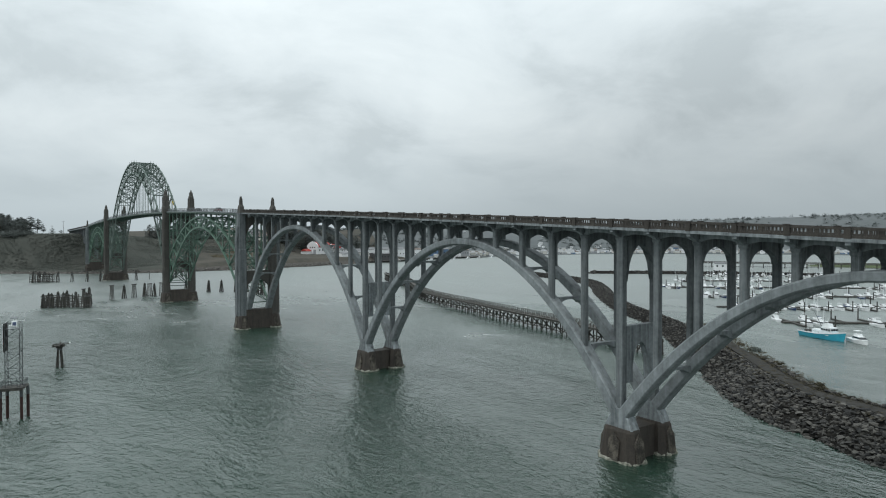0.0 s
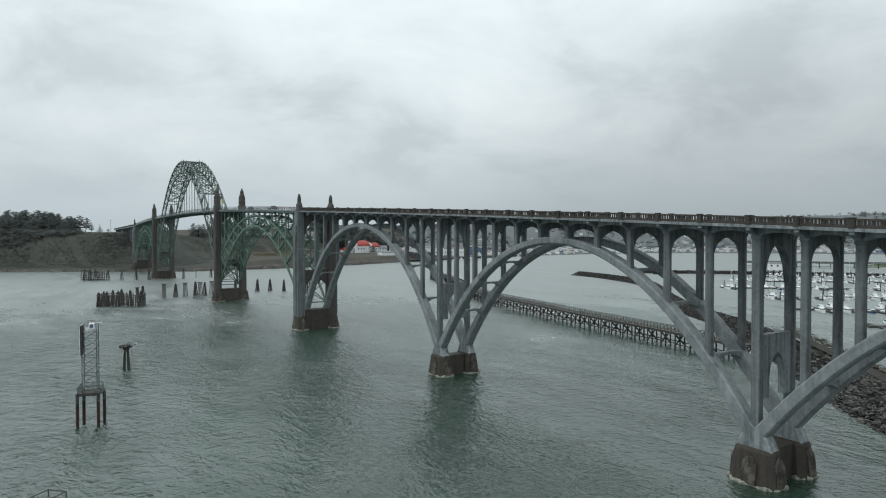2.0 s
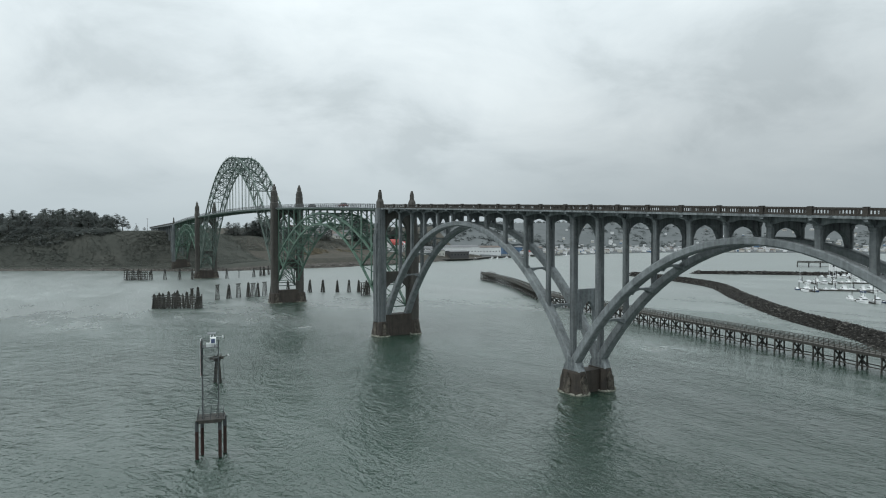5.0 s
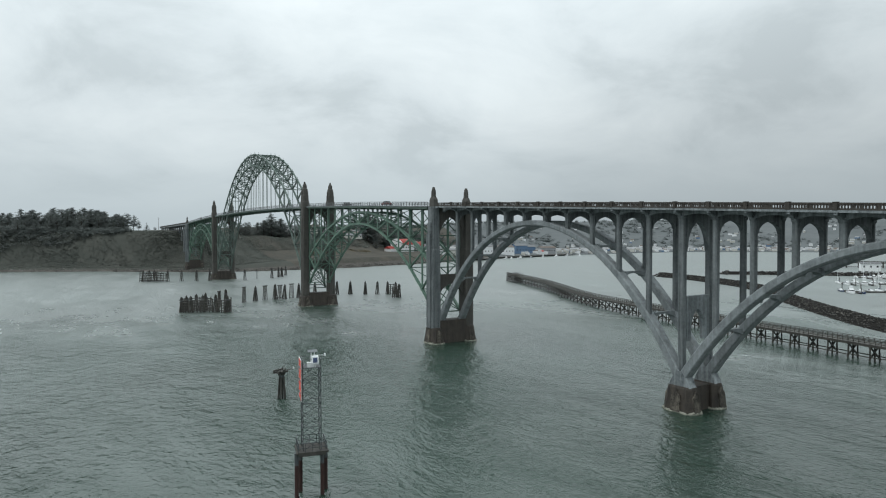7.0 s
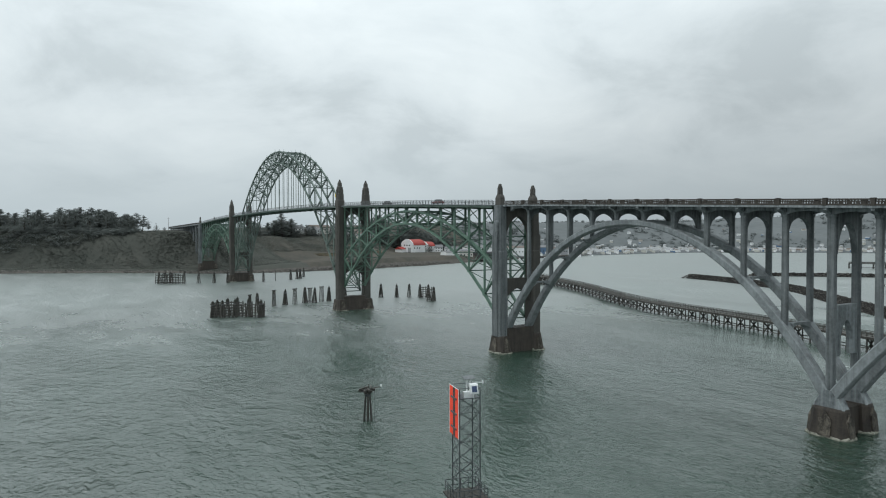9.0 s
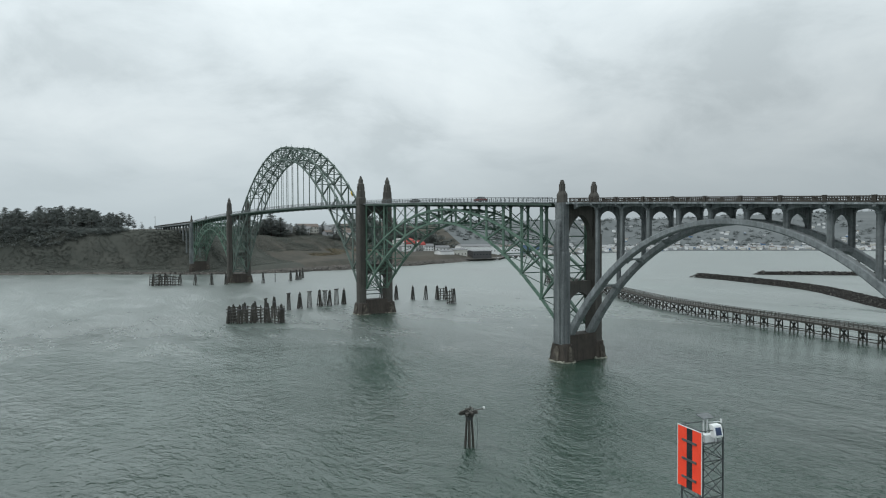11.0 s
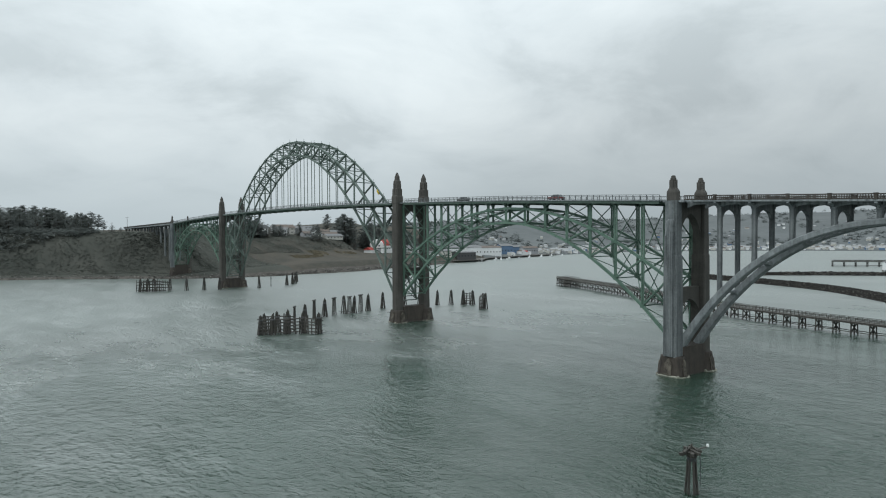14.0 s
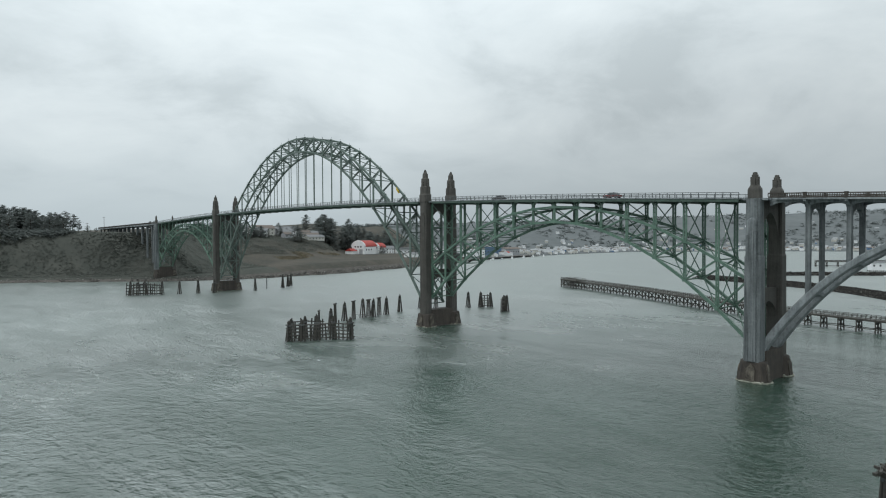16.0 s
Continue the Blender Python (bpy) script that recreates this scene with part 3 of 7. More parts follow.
def arch_pier(y, label, base_z=0.0):
    pier = thing("bridge_pier", label, "bridge pier", "concrete piers")
    top = 4.3 + base_z
    for side in (-1, 1):
        p = part("pedestal", pedestal(Geo(), side * RIB_X, y, 1.35, 2.5, base_z, top), BASE, pier, "brown tide-stained pedestal")
        shields(p, side * RIB_X, y, 1.35, 2.5, base_z, top)
        part("footing", footing(Geo(), side * RIB_X, y, 1.88, 3.1), FOOT, p, "pale barnacled footing at the waterline")
        g = Geo()
        g.rings([octagon(side * RIB_X, y, z, 0.905, hy, 0.2) for z, hy in ((top - 0.1, 2.3), (top + 1.3, 1.6), (top + 2.5, 0.7))])
        part("springing_block", g, CONCRETE, pier)
        part("column", column(Geo(), side * (RIB_X + 0.2), y, 1.02, 1.08, top, deck_z(y) - 1.25), SHAFT, pier)
        part("deck_bracket", bracket(Geo(), side, y, deck_z(y)), CONCRETE, pier)
        part("parapet_post", post(Geo(), side, y), RAIL, pier)
    g = Geo()
    g.rings([octagon(0, y, z, RIB_X - 0.9, d, 0.1) for z, d in ((-3, 1.75), (top - 0.2, 1.35))])
    part("web_wall", g, BASE, pier, "brown stained wall between the pedestals")
    g = cross_panel(Geo(), RIB_X - 0.4, y, 1.0, deck_z(y) - 0.33, deck_z(y) - 7.2, deck_z(y) - 2.1)
    part("cross_beam", g, SHAFT, pier)
    zt = top + (deck_z(y) - top) * 0.505
    g = cross_panel(Geo(), 1.75, y, 0.9, zt, zt - 5.6, zt - 2.3)
    for s in (-1, 1):
        g.box(min(s * 1.72, s * (RIB_X - 0.4)), max(s * 1.72, s * (RIB_X - 0.4)), y - 0.45, y + 0.45, zt - 7.6, zt)
    part("tie_wall", g, CONCRETE, pier)
    part("deck_slab", deck_strip(Geo(), y - 1.2, y + 1.2, -HALF, HALF, 0.0, -0.33, 2), CONCRETE, pier)
    part("roadway", deck_strip(Geo(), y - 1.2, y + 1.2, -4.1, 4.1, 0.03, 0.005, 2), ROAD, pier)
    return pier


arch_pier(PIER_B, "concrete arch pier on stained twin pedestals standing in deep water")
arch_pier(PIER_A, "concrete arch pier on brown tide-stained twin pedestals in the water")
arch_pier(PIER_Z, "concrete arch pier at the edge of the rocky shore")


def fluted(shaft, m, x, y, hx, hy, z0, z1, side):
    """Vertical fillets on the outer faces of a tower leg."""
    for k in (-0.62, -0.2, 0.2, 0.62):
        g = Geo()
        g.box(min(x + side * hx - 0.2, x + side * (hx + 0.1)), max(x + side * hx + 0.2, x + side * (hx + 0.1)), y + k * hy - 0.22, y + k * hy + 0.22, z0, z1 - 2.2 * abs(k))
        part("flute", g, m, shaft)
    for s in (-1, 1):
        for k in (-0.5, 0.5):
            g = Geo()
            g.box(x + k * hx - 0.22, x + k * hx + 0.22, y + s * hy - 0.1, y + s * (hy + 0.1) + 0.1, z0, z1 - 1.0)
            part("flute", g, m, shaft)


def tower_pier(y, label, tall, foot_z=0.0):
    """A pier with a pair of towers that rise past the roadway as stepped spires."""
    pier = thing("bridge_pier", label, "bridge pier", "tower piers")
    X, top, dz = (5.6 if tall else 5.3), 4.3 + foot_z, deck_z(y)
    # dark on the grey piers too: the portal's shade is put into colour
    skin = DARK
    for side in (-1, 1):
        x = side * X
        if tall:
            hx, hy = 1.32, 1.46
            p = part("pedestal", pedestal(Geo(), x, y, 1.9, 2.7, foot_z, top, 0.46), BASE, pier, "brown tide-stained pedestal")
            g = Geo()
            g.rings([octagon(x, y, z, hx * f, hy * f, 0.35) for z, f in ((top - 0.2, 1.12), (top + 10, 1.05), (dz - 6, 1.0), (dz - 0.2, 1.0))])
            fluted(part("tower_shaft", g, DARK, pier, "dark fluted tower leg"), DARK, x, y, hx, hy, top, dz - 3.5, side)
            g = Geo()
            g.rings([octagon(x, y, z, hx * f, hy * f, 0.3) for z, f in ((dz - 0.3, 1.12), (dz + 2.0, 1.12), (dz + 2.4, 0.98), (dz + 4.6, 0.96), (dz + 4.9, 0.80), (dz + 7.3, 0.76), (dz + 7.6, 0.58), (dz + 8.9, 0.54), (dz + 10.3, 0.06))])
            for k in (-1, 1):
                g.box(x - 0.35, x + 0.35, y + k * hy * 0.9 - 0.2, y + k * hy * 0.9 + 0.2, dz + 2.2, dz + 6.4)
                g.box(x + k * hx * 0.9 - 0.2, x + k * hx * 0.9 + 0.2, y - 0.4, y + 0.4, dz + 2.2, dz + 6.4)
            part("spire", g, DARK, pier, "dark stepped concrete spire")
        else:
            hx, hy = 1.2, 1.5
            p = part("pedestal", pedestal(Geo(), x, y, 1.45, 2.55, foot_z, top, 0.46), BASE, pier, "brown tide-stained pedestal")
            g = Geo()
            g.rings([octagon(x, y, z, hx * f, hy * f, 0.3) for z, f in ((top - 0.2, 1.16), (25.6, 1.08), (26.0, 0.98), (dz - 0.1, 0.95))])
            # the east leg's shade is painted in by a darker concrete
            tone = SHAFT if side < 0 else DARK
            shaft = part("tower_shaft", g, tone, pier, "grey streaked fluted tower leg" if side < 0 else "dark fluted tower leg")
            # an engaged half column with a domed head on the outer face
            half = [(math.cos(a * math.pi / 12), math.sin(a * math.pi / 12)) for a in range(-6, 7)]
            rows = [(top, 1.08), (dz - 14.5, 1.02)] + [(dz - 5.0 + 1.0 * math.sin(a), 1.0 * math.cos(a)) for a in (0.0, 0.35, 0.7, 1.0, 1.3, 1.5)]
            g = Geo()
            g.rings([[(x + side * (hx - 0.1 + 0.62 * c * f), y + 1.12 * q * f, z) for c, q in half] for z, f in rows])
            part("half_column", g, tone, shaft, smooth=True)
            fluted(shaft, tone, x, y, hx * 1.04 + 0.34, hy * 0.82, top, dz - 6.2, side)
            g = Geo()
            g.rings([octagon(x, y, z, hx * 0.66 * f, hy * f, 0.22 * f) for z, f in ((dz - 0.2, 0.88), (dz + 1.7, 0.86), (dz + 2.0, 0.80), (dz + 2.35, 0.66), (dz + 2.55, 0.60), (dz + 2.65, 0.52), (dz + 3.9, 0.48), (dz + 4.0, 0.41), (dz + 4.75, 0.38), (dz + 4.85, 0.30), (dz + 5.2, 0.27), (dz + 5.3, 0.12))])
            for k in (-1, 1):
                g.box(x - 0.2, x + 0.2, y + k * hy * 0.5 - 0.12, y + k * hy * 0.5 + 0.12, dz + 2.5, dz + 4.3)
                g.box(x + k * hx * 0.33 - 0.1, x + k * hx * 0.33 + 0.1, y - 0.25, y + 0.25, dz + 2.5, dz + 4.3)
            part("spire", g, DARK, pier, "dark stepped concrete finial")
        shields(p, x, y, 1.9 if tall else 1.45, 2.7 if tall else 2.55, foot_z, top, 0.46)
        part("footing", footing(Geo(), x, y, 2.4 if tall else 2.0, 3.25), FOOT, p, "pale barnacled footing at the waterline")
    g = Geo()
    g.rings([octagon(0, y, z, X - 1.0, d, 0.15) for z, d in ((-3 + foot_z, 2.35), (top + (1.2 if tall else 1.9), 1.95))])
    part("web_wall", g, BASE, pier, "brown stained wall between the pedestals")
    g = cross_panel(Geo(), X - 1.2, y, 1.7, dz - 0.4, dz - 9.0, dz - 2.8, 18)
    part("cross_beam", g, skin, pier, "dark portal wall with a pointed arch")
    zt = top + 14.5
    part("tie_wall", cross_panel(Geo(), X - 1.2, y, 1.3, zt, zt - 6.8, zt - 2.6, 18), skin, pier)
    part("deck_slab", deck_strip(Geo(), y - 2.6, y + 2.4, -HALF + 0.2, HALF - 0.2, 0.0, -0.45, 2), CONCRETE, pier)
    part("roadway", deck_strip(Geo(), y - 2.6, y + 2.4, -3.9, 3.9, 0.03, 0.005, 2), ROAD, pier)
    return pier


tower_pier(PIER_C, "grey fluted twin-tower pier between the concrete and steel spans", False)
tower_pier(PIER_D, "dark twin-tower pier with stepped spires beside the main span", True)
tower_pier(PIER_E, "dark twin-tower pier with stepped spires near the bluff", True)
tower_pier(PIER_F, "grey twin-tower pier standing on the foot of the bluff", False, 3.5)


# ---- the steel spans ----
STEEL_X = 4.3


def steel_rail(g, side, y0, y1):
    x = side * (HALF - 0.35)
    n = max(3, round((y1 - y0) / 1.9))
    for h, w in ((0.45, 0.08), (0.8, 0.07), (1.15, 0.12)):
        g.beam((x, y0, deck_z(y0) + h), (x, y1, deck_z(y1) + h), w)
    for i in range(n):
        y = y0 + (y1 - y0) * i / n
        g.box(x - 0.07, x + 0.07, y - 0.07, y + 0.07, deck_z(y), deck_z(y) + 1.2)
    return g


def steel_deck(span, ys):
    for y0, y1 in zip(ys, ys[1:]):
        for side in (-1, 1):
            part("railing", steel_rail(Geo(), side, y0, y1), GALV, span, "light grey steel railing")
            g = Geo()
            x = side * (HALF - 0.25)
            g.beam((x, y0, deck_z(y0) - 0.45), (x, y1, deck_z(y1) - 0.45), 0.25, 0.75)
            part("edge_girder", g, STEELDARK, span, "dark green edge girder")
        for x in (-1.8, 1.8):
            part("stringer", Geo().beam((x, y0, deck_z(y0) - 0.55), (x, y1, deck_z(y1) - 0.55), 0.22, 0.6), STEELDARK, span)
    part("deck_slab", deck_strip(Geo(), ys[0], ys[-1], -HALF, HALF, 0.0, -0.24, 24), CONCRETE, span)
    part("roadway", deck_strip(Geo(), ys[0], ys[-1], -4.0, 4.0, 0.03, 0.005, 24), ROAD, span, "dark asphalt roadway")
    for y in ys[1:-1]:
        g = Geo()
        z = deck_z(y) - 0.85
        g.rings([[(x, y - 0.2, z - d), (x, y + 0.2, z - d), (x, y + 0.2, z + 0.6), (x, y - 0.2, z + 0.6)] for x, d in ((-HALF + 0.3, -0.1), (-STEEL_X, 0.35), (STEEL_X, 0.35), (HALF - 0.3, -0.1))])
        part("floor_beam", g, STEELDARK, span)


def laced(g, p, q, w, size=0.16, across=(0, 1, 0)):
    """A built-up member: two channels with zigzag lacing."""
    p, q, o = Vector(p), Vector(q), Vector(across) * w / 2
    length = (q - p).length
    for s in (-1, 1):
        g.beam(p + o * s, q + o * s, size, size * 1.6)
    n = max(2, round(length / (w * 1.5)))
    for i in range(n):
        s = 1 if i % 2 else -1
        g.beam(p + (q - p) * (i / n) + o * s, p + (q - p) * ((i + 1) / n) - o * s, 0.1)
    return g


def deck_arch_span(mid, label):
    """A trussed steel arch under the roadway."""
    span = thing("steel_deck_arch_span", label, "bridge span", "steel deck arch spans")
    step, n = 7.5, 14
    ys = [mid + step * (i - n / 2) for i in range(n + 1)]

    def low(y):
        return 33.75 - 0.0093 * (y - mid - 0.9) ** 2

    def high(y):
        return 37.7 - 0.0064 * (y - mid) ** 2
    ys[0], ys[-1] = ys[0] + 0.9, ys[-1] - 0.9
    for side in (-1, 1):
        x = side * STEEL_X
        for name, f, w in (("lower_chord", low, 0.62), ("upper_chord", high, 0.58)):
            g = Geo()
            for y0, y1 in zip(ys, ys[1:]):
                g.beam((x, y0, f(y0)), (x, y1, f(y1)), 0.6, w)
                g.box(x - 0.34, x + 0.34, y1 - 0.5, y1 + 0.5, f(y1) - 0.42, f(y1) + 0.42)  # gusset plates
            part(name, g, STEEL, span)
        for i, y in enumerate(ys):
            if 0 < i < n:
                part("web_vertical", laced(Geo(), (x, y, low(y)), (x, y, high(y)), 0.46, 0.2), STEEL, span)
                top = deck_z(y) - 0.9
                if top - high(y) > 0.6:
                    part("spandrel_post", laced(Geo(), (x, y, high(y)), (x, y, top), 0.6, 0.24), STEEL, span)
                    if top - high(y) < 9:  # knee plates under the roadway
                        g = Geo()
                        for k in (-1, 1):
                            g.rings([[(o, y + k * 0.3, top - 1.5), (o, y + k * 0.45, top - 0.8), (o, y + k * 0.85, top - 0.25), (o, y + k * 1.6, top + 0.05), (o, y + k * 0.3, top + 0.05)] for o in (x - 0.12, x + 0.12)])
                        part("knee_plate", g, STEEL, span)
            else:
                part("end_post", laced(Geo(), (x, y, low(y)), (x, y, deck_z(y) - 0.9), 0.55, 0.24), STEEL, span)
            if i < n:
                y1 = ys[i + 1]
                down = (y + y1) / 2 < mid
                a, b = ((x, y, high(y)), (x, y1, low(y1))) if down else ((x, y, low(y)), (x, y1, high(y1)))
                part("web_diagonal", laced(Geo(), a, b, 0.4, 0.2, (1, 0, 0)), STEEL, span)
    for y in (ys[0], ys[-1]):  # braced frames at the piers
        zs = [low(y) + (deck_z(y) - 1.0 - low(y)) * j / 4 for j in range(5)]
        for z0, z1 in zip(zs, zs[1:]):
            part("sway_brace", Geo().beam((-STEEL_X, y, z0), (STEEL_X, y, z1), 0.22), STEEL, span)
            part("sway_brace", Geo().beam((STEEL_X, y, z0), (-STEEL_X, y, z1), 0.22), STEEL, span)
            part("cross_strut", Geo().beam((-STEEL_X, y, z0), (STEEL_X, y, z0), 0.3), STEEL, span)
    for i in range(n):
        y0, y1 = ys[i], ys[i + 1]
        for f in (low, high):
            part("lateral_brace", Geo().beam((-STEEL_X, y0, f(y0)), (STEEL_X, y1, f(y1)), 0.2), STEEL, span)
            part("lateral_brace", Geo().beam((STEEL_X, y0, f(y0)), (-STEEL_X, y1, f(y1)), 0.2), STEEL, span)
            part("cross_strut", Geo().beam((-STEEL_X, y0, f(y0)), (STEEL_X, y0, f(y0)), 0.26), STEEL, span)
        if 0 < i:
            part("sway_brace", Geo().beam((-STEEL_X, y0, low(y0)), (STEEL_X, y0, high(y0)), 0.17), STEEL, span)
            part("sway_brace", Geo().beam((STEEL_X, y0, low(y0)), (-STEEL_X, y0, high(y0)), 0.17), STEEL, span)
            zt, zb = deck_z(y0) - 1.0, high(y0)
            if zt - zb > 3.5:
                k = max(1, round((zt - zb) / 8.5))
                for j in range(k):
                    a, b = zb + (zt - zb) * j / k, zb + (zt - zb) * (j + 1) / k
                    part("sway_brace", Geo().beam((-STEEL_X, y0, a), (STEEL_X, y0, b), 0.19), STEEL, span)
                    part("sway_brace", Geo().beam((STEEL_X, y0, a), (-STEEL_X, y0, b), 0.19), STEEL, span)
                    part("cross_strut", Geo().beam((-STEEL_X, y0, a), (STEEL_X, y0, a), 0.22), STEEL, span)
    steel_deck(span, [ys[0] + 1.6] + ys[1:-1] + [ys[-1] - 1.6])
    return span


deck_arch_span(53.3, "green trussed steel deck arch between the two tower piers")
deck_arch_span(343.1, "green trussed steel deck arch against the bluff")


def main_span():
    span = thing("steel_through_arch_span", "tall green trussed steel arch with the roadway hung through it", "bridge span")
    mid, step, n = MAIN_MID, 7.4, 24
    ys = [mid + step * (i - n / 2) for i in range(n + 1)]

    def low(y):
        return 66.9 - 0.00758 * (y - mid) ** 2

    def high(y):
        return 72.6 - 0.00625 * (y - mid) ** 2
    for side in (-1, 1):
        x = side * STEEL_X
        for name, f, w in (("lower_chord", low, 0.7), ("upper_chord", high, 0.62)):
            g = Geo()
            for y0, y1 in zip(ys, ys[1:]):
                g.beam((x, y0, f(y0)), (x, y1, f(y1)), 0.6, w)
                g.box(x - 0.34, x + 0.34, y1 - 0.5, y1 + 0.5, f(y1) - 0.42, f(y1) + 0.42)
            part(name, g, STEELGREY, span)
        for i, y in enumerate(ys):
            dz = deck_z(y) - 0.9
            if 0 < i < n:
                part("web_vertical", laced(Geo(), (x, y, low(y)), (x, y, high(y)), 0.55, 0.24), STEELGREY, span)
                if low(y) > dz + 1.5:
                    g = Geo()
                    for o in (-0.16, 0.16):
                        g.tube((x, y + o, dz), (x, y + o, low(y)), 0.085, n=6)
                    part("hanger", g, STEELGREY, span, "slender steel hanger")
                elif high(y) < dz - 1:
                    part("spandrel_post", laced(Geo(), (x, y, high(y)), (x, y, dz), 0.55, 0.2), STEELGREY, span)
                g = Geo()
                g.tube((x, y, high(y)), (x, y, high(y) + 1.5), 0.06, n=5)
                part("inspection_post", g, GALV, span)
            if i < n:
                y1 = ys[i + 1]
                down = (y + y1) / 2 < mid
                a, b = ((x, y, high(y)), (x, y1, low(y1))) if down else ((x, y, low(y)), (x, y1, high(y1)))
                part("web_diagonal", laced(Geo(), a, b, 0.45, 0.22, (1, 0, 0)), STEELGREY, span)
    for i in range(n + 1):
        y0 = ys[i]
        for f in (low, high):
            if i < n:
                y1 = ys[i + 1]
                mid_road = abs((f(y0) + f(y1)) / 2 - deck_z(y0) - 2.5) < 4.5
                if not mid_road:
                    part("lateral_brace", Geo().beam((-STEEL_X, y0, f(y0)), (STEEL_X, y1, f(y1)), 0.27), STEELGREY, span)
                    part("lateral_brace", Geo().beam((STEEL_X, y0, f(y0)), (-STEEL_X, y1, f(y1)), 0.27), STEELGREY, span)
            if abs(f(y0) - deck_z(y0) - 2.5) > 3.2:
                part("cross_strut", Geo().beam((-STEEL_X, y0, f(y0)), (STEEL_X, y0, f(y0)), 0.32), STEELGREY, span)
        if low(y0) > deck_z(y0) + 7 or high(y0) < deck_z(y0):
            part("sway_brace", Geo().beam((-STEEL_X, y0, low(y0)), (STEEL_X, y0, high(y0)), 0.26), STEELGREY, span)
            part("sway_brace", Geo().beam((STEEL_X, y0, low(y0)), (-STEEL_X, y0, high(y0)), 0.26), STEELGREY, span)
    for y in (ys[0] + 1.0, ys[-1] - 1.0):  # braced frames beside the towers
        zs = [low(y) + (deck_z(y) - 1.0 - low(y)) * j / 4 for j in range(5)]
        for side in (-1, 1):
            part("end_post", laced(Geo(), (side * STEEL_X, y, low(y)), (side * STEEL_X, y, zs[-1]), 0.6, 0.26), STEELGREY, span)
        for z0, z1 in zip(zs, zs[1:]):
            part("sway_brace", Geo().beam((-STEEL_X, y, z0), (STEEL_X, y, z1), 0.26), STEELGREY, span)
            part("sway_brace", Geo().beam((STEEL_X, y, z0), (-STEEL_X, y, z1), 0.26), STEELGREY, span)
            part("cross_strut", Geo().beam((-STEEL_X, y, z0), (STEEL_X, y, z0), 0.32), STEELGREY, span)
    steel_deck(span, [ys[0] + 1.2] + ys[1:-1] + [ys[-1] - 1.2])


main_span()


# ---- the approach on the bluff ----
def north_approach():
    span = thing("approach_viaduct", "low grey concrete approach viaduct running onto the bluff top", "bridge span")
    ys = [PIER_F + 2.4 + 12.2 * i for i in range(14)]
    for i, (y0, y1) in enumerate(zip(ys, ys[1:])):
        part("deck_slab", deck_strip(Geo(), y0, y1, -HALF, HALF, 0.0, -0.9, 3), CONCRETE, span)
        for side in (-1, 1):
            part("balustrade", balustrade(Geo(), side, y0 + 0.29, y1 - 0.29), RAIL, span, "brown-grey pierced concrete parapet")
            part("parapet_post", post(Geo(), side, y1), RAIL, span)
            part("column", column(Geo(), side * 3.6, y1, 1.1, 1.1, 12, deck_z(y1) - 0.9), SHAFT, span)
    part("roadway", deck_strip(Geo(), ys[0], ys[-1], -4.0, 4.0, 0.03, 0.005, 24), ROAD, span, "dark asphalt roadway")


north_approach()


# ---- timber dolphins and fender frames in the channel ----
rnd = random.Random(7)


def pile(g, x, y, tx, ty, top, r=0.2):
    g.tube((x, y, -2.5), (tx, ty, top), r, r * 0.86, 7)
    return g


def pile_dolphin(at, height, count=7, spread=1.0, label="black weathered timber pile dolphin standing in the water"):
    """Raking piles drawn together at the head and lashed."""
    ob = thing("pile_dolphin", label, "dolphin", "pile dolphins", (*at, 0))
    for i in range(count):
        a = 2 * math.pi * i / max(1, count - 1) + rnd.uniform(-0.2, 0.2)
        r = spread * rnd.uniform(0.85, 1.15) if i else 0.0
        h = height * (1.0 if i == 0 else rnd.uniform(0.86, 0.97))
        part("timber_post", pile(Geo(), r * math.cos(a) * 1.25, r * math.sin(a) * 1.25, 0.30 * r * math.cos(a), 0.30 * r * math.sin(a), h, 0.22), TIMBER, ob)
    g = Geo()
    for z in (height * 0.72, height * 0.76):
        g.tube((0, 0, z - 0.05), (0, 0, z + 0.05), 0.62 * spread + 0.12, n=10)
    part("cable_lashing", g, GALV, ob)
    return ob


def pile_table(at, height, turn, count=4):
    """A row of raking piles under one cap beam."""
    ob = thing("pile_bent", "dark timber pile bent with a flat cap beam", "dolphin", "pile bents", (*at, 0))
    u = Vector((math.cos(turn), math.sin(turn), 0))
    for i in range(count):
        k = (i / (count - 1) - 0.5) * 2
        part("timber_post", pile(Geo(), *(u.xy * k * 1.5), *(u.xy * k * 0.85), height - 0.3, 0.19), TIMBER, ob)
    g = Geo()
    g.beam(u * -1.35 + Vector((0, 0, height - 0.15)), u * 1.35 + Vector((0, 0, height - 0.15)), 0.45, 0.4)
    part("cap_beam", g, PLANK, ob)
    return ob


